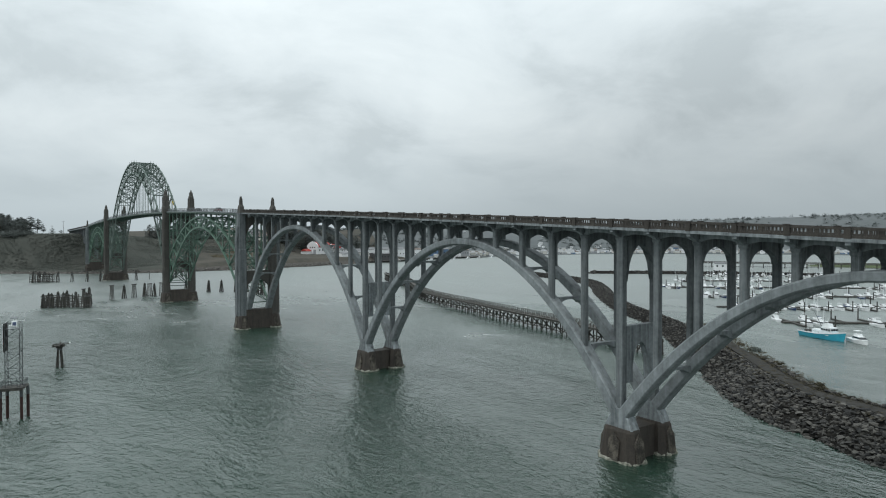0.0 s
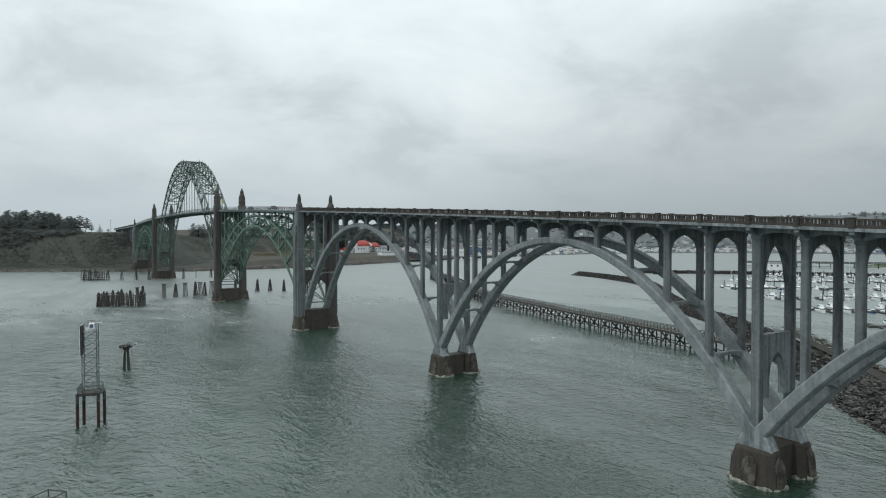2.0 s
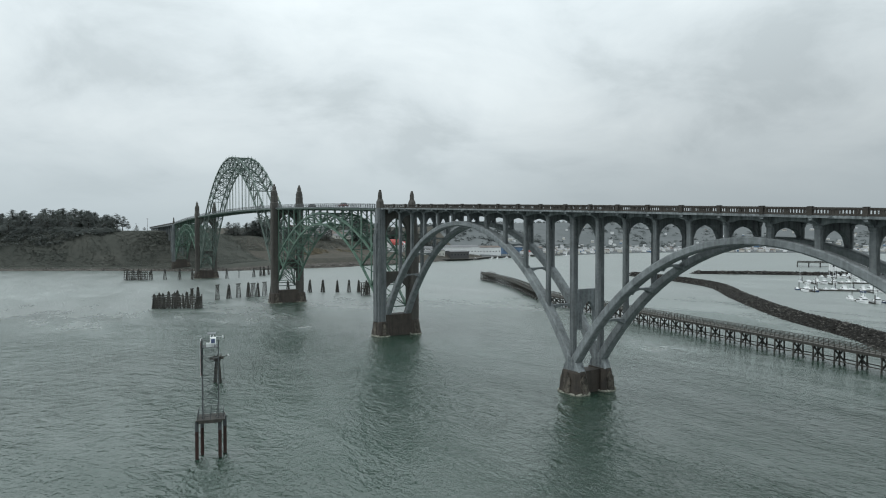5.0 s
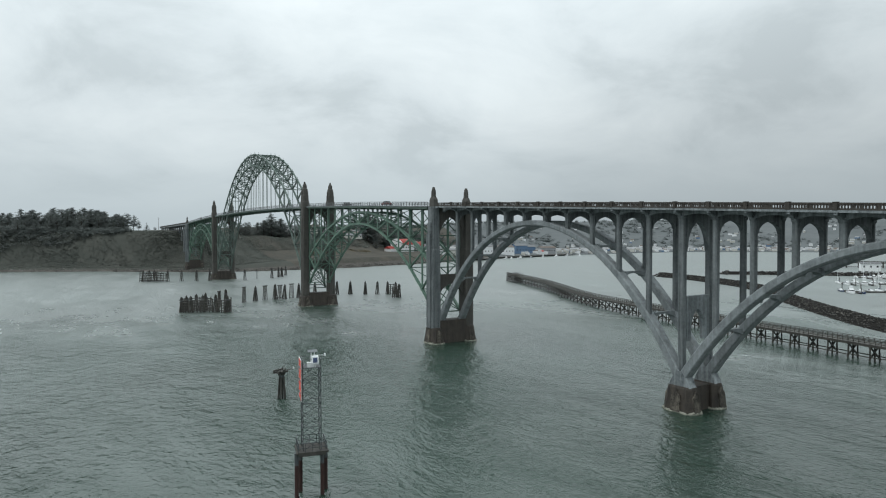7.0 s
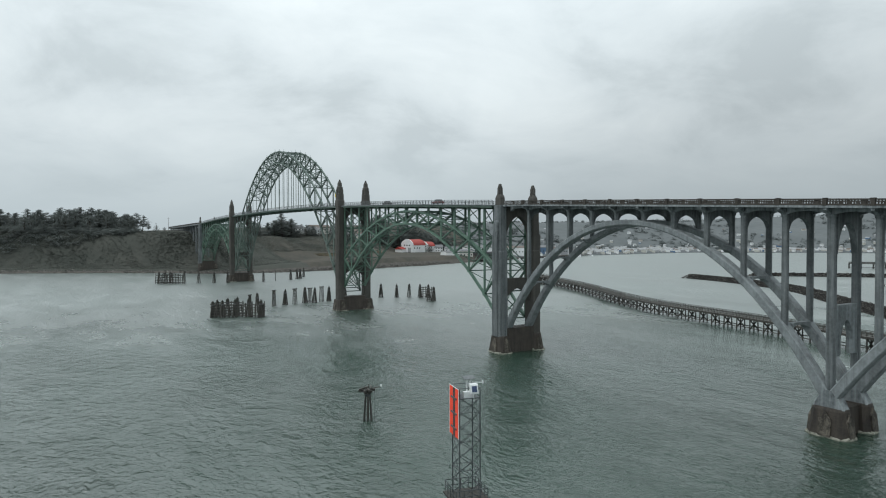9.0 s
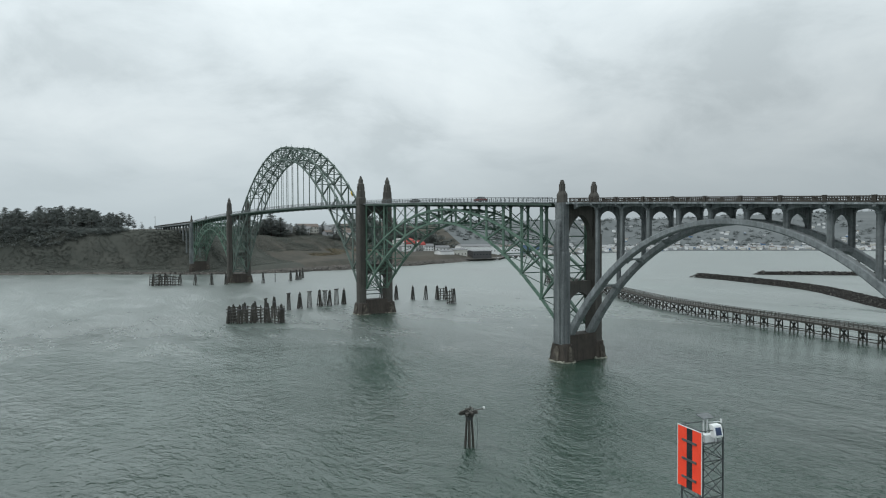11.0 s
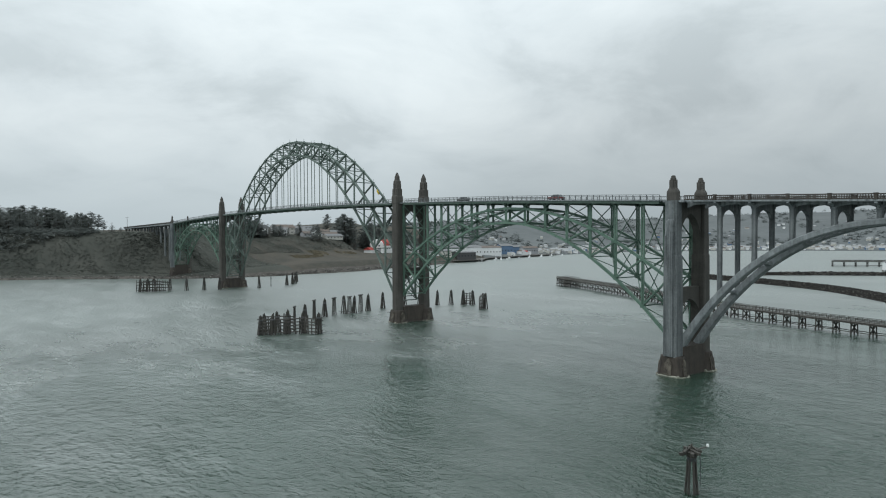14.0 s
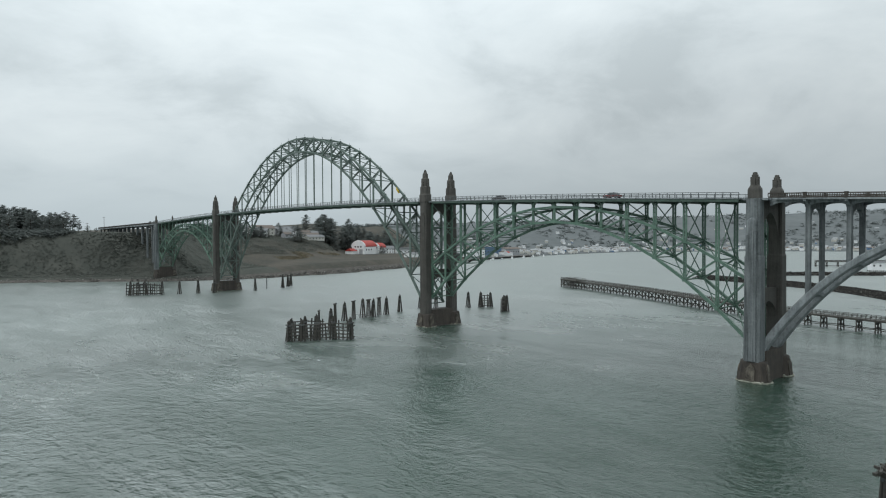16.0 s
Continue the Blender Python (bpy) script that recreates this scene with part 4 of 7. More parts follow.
def fender_frame(points, height, label, levels=5, wale_m=PLANK):
    """Piles tied with horizontal wales between neighbouring points."""
    base = Vector((*points[0], 0))
    ob = thing("timber_fender", label, "fender", "timber fenders", base)
    pts = [Vector((*p, 0)) - base for p in points]
    for a, b in zip(pts, pts[1:]):
        n = max(1, round((b - a).length / 1.5))
        for i in range(n):
            p = a + (b - a) * (i / n)
            lean = Vector((rnd.uniform(-0.35, 0.35), rnd.uniform(-0.35, 0.35), 0))
            part("timber_post", pile(Geo(), p.x + lean.x, p.y + lean.y, p.x, p.y, height * rnd.uniform(0.82, 1.12), 0.23), TIMBER, ob)
        for j in range(levels):
            z = 0.7 + (height - 1.4) * j / (levels - 1)
            g = Geo()
            over = (b - a).normalized() * rnd.uniform(0.2, 0.8)
            g.beam(a - over + Vector((0, 0, z)), b + over + Vector((0, 0, z + rnd.uniform(-0.18, 0.18))), 0.26, 0.34)
            part("wale", g, wale_m, ob)
    p = pts[-1]
    part("timber_post", pile(Geo(), p.x, p.y, p.x, p.y, height, 0.23), TIMBER, ob)
    return ob


# the fender line on the channel side of the near tower pier
fender_frame([(-54.0, 110.0), (-51.5, 114.0), (-46.5, 112.8), (-43.0, 109.5)], 5.6, "dense row of black timber piles tied with wales", 5)
fender_frame([(-54.0, 110.0), (-50.0, 107.2), (-46.0, 105.6), (-42.0, 104.0)], 5.4, "dense row of black timber piles tied with wales", 5)
fender_frame([(-42.0, 104.4), (-39.7, 101.0), (-37.6, 101.4), (-36.4, 104.6)], 5.4, "open frame of black timber piles tied with wales", 5)
for x, y, hgt in ((-53.6, 110.0, 6.0), (-51.4, 112.6, 6.2), (-50.8, 107.6, 6.4), (-48.2, 110.6, 6.8), (-46.6, 106.4, 6.8), (-45.0, 109.6, 7.2), (-38.6, 101.2, 6.6), (-42.2, 104.6, 6.8), (-35.8, 117.0, 7.6), (-18.6, 136.6, 6.9), (-8.8, 139.8, 7.1), (-4.4, 139.4, 6.8), (3.0, 141.4, 7.0),
                  (12.2, 145.4, 6.8), (24.5, 147.5, 6.8), (30.4, 144.6, 6.8), (36.6, 140.2, 6.6), (42.0, 137.6, 6.6), (46.0, 134.3, 6.6), (49.2, 131.8, 6.4)):
    pile_dolphin((x, y), hgt, 6)
for x, y, hgt, turn in ((-37.4, 121.5, 6.6, 0.9), (-24.4, 133.4, 6.9, 0.7), (-13.9, 138.1, 6.7, 0.5), (-6.6, 139.4, 6.6, 0.4), (-0.6, 141.2, 6.8, 0.4)):
    pile_table((x, y), hgt, turn)
fender_frame([(46.0, 134.0), (49.2, 131.6)], 5.6, "short timber fender of piles and wales", 5)
fender_frame([(39.9, 116.5), (42.8, 118.0), (45.6, 120.0)], 5.8, "short timber fender of piles and wales", 4)
pile_dolphin((43.4, 116.8), 6.6)
# the line by the far tower pier
fender_frame([(-50.2, 294.0), (-45.8, 293.2), (-41.4, 290.6), (-38.0, 289.8), (-40.5, 295.0), (-46.0, 297.0)], 6.0, "distant box of black timber piles tied with wales", 4, TIMBER)
fender_frame([(-38.0, 289.8), (-34.8, 287.8)], 5.6, "distant timber fender of piles and wales", 4, TIMBER)
for x, y, hgt in ((-48.4, 294.0, 7.4), (-45.0, 293.0, 7.6), (-42.0, 291.5, 7.8), (-34.8, 287.8, 7.4), (-26.9, 285.0, 7.4), (-18.4, 282.0, 7.4), (-10.8, 279.0, 7.4), (10.8, 276.5, 7.2), (31.0, 284.0, 7.2), (37.3, 290.0, 7.2), (40.5, 293.0, 7.0), (47.4, 306.0, 7.0)):
    pile_dolphin((x, y), hgt, 5)
pile_dolphin((20.3, 282.4), 6.2, 1, label="single dark timber pile standing in the water")


def lone_dolphin():
    ob = thing("pile_dolphin", "lone black pile cluster with a ragged crosswise timber head", "dolphin", "pile dolphins", (-59.1, -37.3, 0))
    for i in range(6):
        a = i * 1.05
        part("timber_post", pile(Geo(), 0.85 * math.cos(a), 0.85 * math.sin(a), 0.36 * math.cos(a), 0.36 * math.sin(a), 4.6, 0.15), TIMBER, ob)
    g = Geo()
    g.tube((0, 0, 3.9), (0, 0, 4.3), 0.5, 0.56, 9)
    part("cable_lashing", g, GALVDARK, ob, "dull wire rope lashing")
    part("head_block", Geo().tube((0, 0, 4.3), (0.05, 0, 4.95), 0.55, 0.85, 9), TIMBER, ob)
    for (x0, y0, z0), (x1, y1, z1), w in (((-1.45, 0.75, 4.75), (1.2, -0.55, 4.95), 0.3), ((-1.1, -0.7, 4.9), (1.35, 0.5, 4.85), 0.28), ((-0.3, -1.2, 5.0), (0.35, 1.15, 5.12), 0.26),
                                          ((-1.6, 0.1, 5.15), (0.4, 0.45, 5.3), 0.2), ((-0.7, -0.5, 4.6), (0.75, 0.65, 4.7), 0.34), ((0.1, -0.75, 5.2), (1.0, 0.75, 5.35), 0.18)):
        part("head_timber", Geo().beam((x0 * 0.9, y0, z0), (x1 * 0.9, y1, z1), w * 1.35, w * 1.1), TIMBER, ob)
    for x, y, z, r in ((0.2, 0.1, 5.85, 0.09), (-0.5, 0.25, 5.6, 0.07), (0.6, -0.3, 5.5, 0.06), (-1.1, 0.4, 5.35, 0.06)):
        part("spike", Geo().tube((x, y, 4.5), (x, y, z), r, r * 0.8, 6), TIMBER, ob)
    arm = part("bracket_arm", Geo().beam((0.3, -0.2, 5.15), (2.0, -0.9, 5.4), 0.13, 0.13), PLANK, ob, "grey protruding arm")
    g = Geo()
    g.tube((1.95, -0.88, 5.4), (1.95, -0.88, 5.68), 0.17, 0.13, 10)
    part("lamp", g, WHITE, arm, "small white marker lamp")
    g = Geo()
    g.tube((0.95, -0.5, 5.2), (1.05, -0.55, 2.2), 0.035, n=5)
    g.tube((1.05, -0.55, 2.2), (0.9, -0.5, -0.5), 0.035, n=5)
    part("hanging_cable", g, GALVDARK, ob)


lone_dolphin()


def navigation_tower():
    ob = thing("navigation_tower", "galvanised lattice navigation tower with a red dayboard on rusty piles", "navigation tower", at=(-68.9, -81.4, 0))
    ob.rotation_euler = (0, 0, radians(-13))
    L, P, T, D = 1.45, 1.5, 1.02, 0.85
    z0, z1 = 5.3, 14.8
    for sx in (-1, 1):
        for sy in (-1, 1):
            g = Geo()
            g.tube((sx * L + sy * 0.3, sy * D, -3), (sx * L + sy * 0.3, sy * D, 3.7), 0.23, n=12)
            pl = part("leg", g, RUST, ob, "rust-red steel pile")
            g = Geo()
            g.tube((sx * L + sy * 0.3, sy * D, 3.7), (sx * L + sy * 0.3, sy * D, 5.1), 0.24, n=12)
            part("sleeve", g, GALVDARK, pl)
            g = Geo()
            g.beam((sx * T, sy * T, z0), (sx * T, sy * T, z1 + 0.5), 0.09)
            part("mast_post", g, GALVDARK, ob)
    g = Geo()
    g.box(-P - 0.3, P + 0.3, -P - 0.1, P + 0.1, 5.12, 5.3)
    for k in (-1, 0, 1):
        g.box(-P, P, k * P - 0.1, k * P + 0.1, 4.85, 5.12)
    part("platform", g, TIMBER, ob, "dark slatted platform")
    for a, b in (((-1, -1), (1, -1)), ((1, -1), (1, 1)), ((1, 1), (-1, 1)), ((-1, 1), (-1, -1))):
        g = Geo()
        w = P + 0.08
        for h in (5.8, 6.35):
            g.beam((a[0] * w, a[1] * w, h), (b[0] * w, b[1] * w, h), 0.06)
        for i in range(4):
            k = i / 4
            x, y = (a[0] + (b[0] - a[0]) * k) * w, (a[1] + (b[1] - a[1]) * k) * w
            g.beam((x, y, 5.3), (x, y, 6.35), 0.06)
        part("railing", g, GALVDARK, ob)
        n = 7
        for i in range(n):
            h0, h1 = z0 + (z1 - z0) * i / n, z0 + (z1 - z0) * (i + 1) / n
            for s, e, o in ((a, b, 0.03), (b, a, -0.03)):
                part("lacing_bar", Geo().beam((s[0] * (T + o), s[1] * (T + o), h0), (e[0] * (T + o), e[1] * (T + o), h1), 0.045), GALVDARK, ob)
            if i % 2:
                part("lacing_bar", Geo().beam((a[0] * T, a[1] * T, h1), (b[0] * T, b[1] * T, h1), 0.05), GALVDARK, ob)
        g = Geo()
        g.beam((a[0] * T, a[1] * T, z1 + 0.95), (b[0] * T, b[1] * T, z1 + 0.95), 0.06)
        g.beam((a[0] * T, a[1] * T, z1), (a[0] * T, a[1] * T, z1 + 0.95), 0.06)
        part("top_railing", g, GALVDARK, ob)
    g = Geo()
    g.box(-T, T, -T, T, z1 - 0.06, z1)
    part("top_platform", g, GALVDARK, ob)
    # the board on the seaward face: red, black, red
    x = -T - 0.16
    for name, y0, y1, m in (("red_board", -1.25, -0.3, RED), ("black_stripe", -0.3, 0.3, GLASS), ("red_board", 0.3, 1.25, RED)):
        g = Geo()
        g.box(x - 0.04, x, y0, y1, 11.1, 15.7)
        part(name, g, m, ob, "bright red board" if m is RED else "black centre stripe")
    g = Geo()
    g.box(x - 0.06, x - 0.01, -1.3, -1.25, 11.05, 15.75); g.box(x - 0.06, x - 0.01, 1.25, 1.3, 11.05, 15.75); g.box(x - 0.06, x - 0.01, -1.3, 1.3, 15.7, 15.76)
    part("board_frame", g, WHITE, ob, "pale edge frame")
    g = Geo()
    g.box(x + 0.004, x + 0.05, -1.28, 1.28, 11.07, 15.73)
    for z in (11.8, 13.2, 14.9):
        g.beam((x + 0.1, -1.2, z), (x + 0.1, 1.2, z), 0.1, 0.12)
    part("board_back", g, TIMBER, ob, "dark unpainted back of the board")
    for z in (11.9, 13.3, 14.7):
        g = Geo()
        g.beam((x - 0.08, -0.75, z), (x - 0.08, 0.75, z), 0.08, 0.16)
        part("board_clamp", g, GALV, ob)
    # lantern, battery box and solar panel
    g = Geo(); g.box(-0.5, 0.34, -0.85, -0.4, z1, z1 + 0.55)
    part("battery_box", g, WHITE, ob, "white battery box")
    g = Geo()
    g.tube((0.38, -0.95, z1), (0.38, -0.95, z1 + 0.55), 0.07, n=6)
    g.rings([[(0.0, -1.16 + lean, z), (0.76, -1.16 + lean, z), (0.76, -0.72 + lean, z), (0.0, -0.72 + lean, z)] for z, lean in ((z1 + 0.42, -0.12), (z1 + 0.55, -0.14), (z1 + 1.22, 0.04), (z1 + 1.3, 0.1))])
    lamp = part("lantern", g, WHITE, ob, "white lantern housing with a sloping front")
    g = Geo(); g.add([(0.13, -1.315, z1 + 0.6), (0.63, -1.315, z1 + 0.6), (0.63, -1.165, z1 + 1.14), (0.13, -1.165, z1 + 1.14), (0.13, -1.2, z1 + 0.6), (0.63, -1.2, z1 + 0.6), (0.63, -1.1, z1 + 1.14), (0.13, -1.1, z1 + 1.14)],
                    [(0, 1, 2, 3), (7, 6, 5, 4), (0, 4, 5, 1), (1, 5, 6, 2), (2, 6, 7, 3), (3, 7, 4, 0)])
    part("solar_cell", g, NAVY, lamp, "dark blue solar cell")
    g = Geo()
    g.add([(-0.35, -0.45, z1 + 1.62), (0.75, -0.45, z1 + 1.62), (0.75, 0.3, z1 + 1.78), (-0.35, 0.3, z1 + 1.78), (-0.35, -0.45, z1 + 1.68), (0.75, -0.45, z1 + 1.68), (0.75, 0.3, z1 + 1.84), (-0.35, 0.3, z1 + 1.84)],
          [(3, 2, 1, 0), (4, 5, 6, 7), (0, 1, 5, 4), (1, 2, 6, 5), (2, 3, 7, 6), (3, 0, 4, 7)])
    roof = part("solar_panel", g, GALV, ob, "grey tilted solar panel on two posts")
    for x in (0.05, 0.4):
        part("panel_post", Geo().tube((x, -0.05, z1), (x, -0.05, z1 + 1.7), 0.07, n=6), WHITE, roof)
    g = Geo()
    g.beam((0.2, -0.2, z1 + 1.3), (1.6, -0.2, z1 + 1.2), 0.05)
    g.tube((1.6, -0.2, z1 + 1.1), (1.6, -0.2, z1 + 1.4), 0.08, n=6)
    part("sensor_arm", g, WHITE, ob)


navigation_tower()


def mooring_platform():
    ob = thing("timber_platform", "low weathered timber platform with a simple handrail over the water", "platform", at=(-75.2, -119.0, 0))
    ob.rotation_euler = (0, 0, radians(-46))
    ob.scale = (0.62, 0.62, 0.73)
    for sx in (-1, 1):
        for sy in (-1, 1):
            part("timber_post", pile(Geo(), sx * 1.6, sy * 1.6, sx * 1.6, sy * 1.6, 3.2, 0.22), TIMBER, ob)
            g = Geo(); g.beam((sx * 1.8, sy * 1.8, 3.2), (sx * 1.8, sy * 1.8, 4.3), 0.12)
            part("rail_post", g, TIMBER, ob)
    for i in range(9):
        g = Geo(); g.box(-2.0, 2.0, -2.0 + i * 0.45, -1.6 + i * 0.45, 3.18, 3.28)
        part("plank", g, PLANK, ob)
    for a, b in (((-1, -1), (1, -1)), ((1, -1), (1, 1)), ((1, 1), (-1, 1)), ((-1, 1), (-1, -1))):
        g = Geo(); g.beam((a[0] * 1.8, a[1] * 1.8, 4.3), (b[0] * 1.8, b[1] * 1.8, 4.3), 0.11)
        part("handrail", g, TIMBER, ob)
    for k in (-1, 1):
        g = Geo(); g.beam((-1.9, k * 1.6, 2.95), (1.9, k * 1.6, 2.95), 0.25, 0.3)
        part("beam", g, TIMBER, ob)


mooring_platform()


# ---- the timber trestle ----
def smooth_line(points, step):
    """Evenly spaced points on a smooth curve through the given ones."""
    pts = [Vector((*p, 0)) if len(p) == 2 else Vector(p) for p in points]
    pts = [2 * pts[0] - pts[1]] + pts + [2 * pts[-1] - pts[-2]]
    fine = []
    for a, b, c, d in zip(pts, pts[1:], pts[2:], pts[3:]):
        for i in range(24):
            t = i / 24
            fine.append(0.5 * ((2 * b) + (c - a) * t + (2 * a - 5 * b + 4 * c - d) * t * t + (3 * b - a - 3 * c + d) * t ** 3))
    fine.append(pts[-2])
    out, left = [fine[0]], step
    for p, q in zip(fine, fine[1:]):
        length = (q - p).length
        at = 0.0
        while length - at >= left:
            at += left
            out.append(p + (q - p) * (at / length))
            left = step
        left -= length - at
    return out


def trestle(points, step, height, width, label, piles=3, rail=True, name="timber_trestle"):
    ob = thing(name, label, "pier")
    line = smooth_line(points, step)
    g0 = Geo()  # one bent, across x
    w = width / 2
    for i in range(piles):
        k = i / (piles - 1) * 2 - 1
        g0.tube((k * w * 1.02, 0, -2.5), (k * w * 0.9, 0, height - 0.55), 0.22, 0.19, 7)
    g0.beam((-w * 1.0, 0.2, 0.35), (w * 0.95, 0.2, height - 0.7), 0.16, 0.4)
    g0.beam((w * 1.0, -0.2, 0.35), (-w * 0.95, -0.2, height - 0.7), 0.16, 0.4)
    g0.beam((-w * 1.05, 0, height - 0.6), (w * 1.05, 0, height - 0.6), 0.36, 0.36)
    me = g0.mesh("bent", TIMBER)
    for i, p in enumerate(line):
        d = (line[min(i + 1, len(line) - 1)] - line[max(i - 1, 0)]).normalized()
        o = new("bent", me)
        o.parent = ob
        o.matrix_basis = Matrix.Translation(p) @ Matrix.Rotation(math.atan2(d.y, d.x) - math.pi / 2, 4, "Z") @ Matrix.Rotation(rnd.uniform(-0.02, 0.02), 4, "Y")
    for p, q in zip(line, line[1:]):
        d = (q - p).normalized()
        s = Vector((d.y, -d.x, 0))
        up = Vector((0, 0, 1))
        g = Geo()
        n = max(3, round((q - p).length / 0.9))
        for i in range(n):  # deck planks with open joints
            a, b = p + (q - p) * ((i + 0.04) / n), p + (q - p) * ((i + 0.96) / n)
            g.beam((a + b) / 2 - s * w * 1.05 + up * (height - 0.05 + rnd.uniform(-0.02, 0.02)), (a + b) / 2 + s * w * 1.05 + up * (height - 0.05), (b - a).length, 0.12)
        tagged(part("deck_planks", g, PLANK if name == "timber_trestle" else TIMBER, ob), kind="stuff")
        for k in (-1, 1):
            g = Geo()
            g.beam(p + s * k * w + up * (height - 0.28), q + s * k * w + up * (height - 0.36), 0.24, 0.52)
            g.beam(p + s * k * w * 0.98 + up * 1.1, q + s * k * w * 0.98 + up * (1.1 + rnd.uniform(-0.25, 0.25)), 0.14, 0.22)
            part("stringer", g, TIMBER, ob)
            if rail:
                g = Geo()
                for hgt in (0.35, 0.7, 1.05):
                    g.beam(p + s * k * w + up * (height + hgt), q + s * k * w + up * (height + hgt), 0.1, 0.14)
                for i in range(4):
                    a = p + (q - p) * (i / 4) + s * k * w
                    g.beam(a + up * height, a + up * (height + 1.05), 0.13)
                part("handrail", g, TIMBER, ob)
    return ob


trestle([(154.5, 178.0), (130.0, 114.0), (99.5, 53.0), (89.0, 21.0), (84.0, -4.0), (75.8, -41.0), (72.0, -62.0), (66.5, -92.0), (63.0, -112.0)], 5.4, 4.1, 3.4, "long curving black timber trestle with cross-braced bents and handrails")


def tip_platform():
    """A broader landing stage at the trestle's outer end."""
    ob = thing("landing_stage", "broad black timber landing stage at the tip of the trestle", "platform", at=(153.0, 174.0, 0))
    ob.rotation_euler = (0, 0, math.atan2(-64.0, -24.5))
    for i in range(6):
        for k in (-1, 1):
            part("timber_post", pile(Geo(), i * 3.2 - 2.0, k * 2.9, i * 3.2 - 2.0, k * 2.7, 4.5, 0.24), TIMBER, ob)
    for k in (-1, 1):
        for z in (1.3, 2.7, 4.3):
            part("wale", Geo().beam((-2.6, k * 2.95, z), (14.6, k * 2.95, z), 0.24, 0.36), TIMBER, ob)
        part("handrail", Geo().beam((-2.6, k * 2.8, 5.6), (14.6, k * 2.8, 5.6), 0.12, 0.16), TIMBER, ob)
        for i in range(7):
            part("rail_post", Geo().beam((-2.4 + i * 2.8, k * 2.8, 4.5), (-2.4 + i * 2.8, k * 2.8, 5.6), 0.14), TIMBER, ob)
    for i in range(17):
        part("plank", Geo().box(-2.6 + i, -1.66 + i, -3.0, 3.0, 4.46, 4.58), PLANK, ob)


tip_platform()
trestle([(485.0, 160.0), (515.0, 120.0), (562.0, 45.0), (602.0, -50.0), (640.0, -150.0)], 9.0, 4.6, 4.0, "distant straight fishing pier on dark timber bents", 3, True, "fishing_pier")


# ---- rubble jetties ----
def lump(seed, n=0):
    """A rough stone of unit size."""
    bm = bmesh.new()
    bmesh.ops.create_icosphere(bm, subdivisions=1, radius=0.5)
    r = random.Random(seed)
    sx, sy, sz = r.uniform(0.85, 1.55), r.uniform(0.62, 1.1), r.uniform(0.45, 0.85)
    for v in bm.verts:
        k = 1 + r.choice((-0.36, -0.2, 0.0, 0.18, 0.32)) + 0.1 * (r.random() - 0.5)
        v.co = Vector((v.co.x * sx * k, v.co.y * sy * k, v.co.z * sz * k))
    g = Geo()
    bm.verts.index_update()
    g.add([tuple(v.co) for v in bm.verts], [tuple(v.index for v in f.verts) for f in bm.faces])
    bm.free()
    return g


LUMPS = [lump(s) for s in range(12)]


def put_lump(g, k, p, size, turn, tilt):
    m = Matrix.Translation(p) @ Matrix.Rotation(turn, 4, "Z") @ Matrix.Rotation(tilt, 4, "X") @ Matrix.Scale(size, 4)
    g.add([tuple(m @ Vector(v)) for v in LUMPS[k].v], LUMPS[k].f)


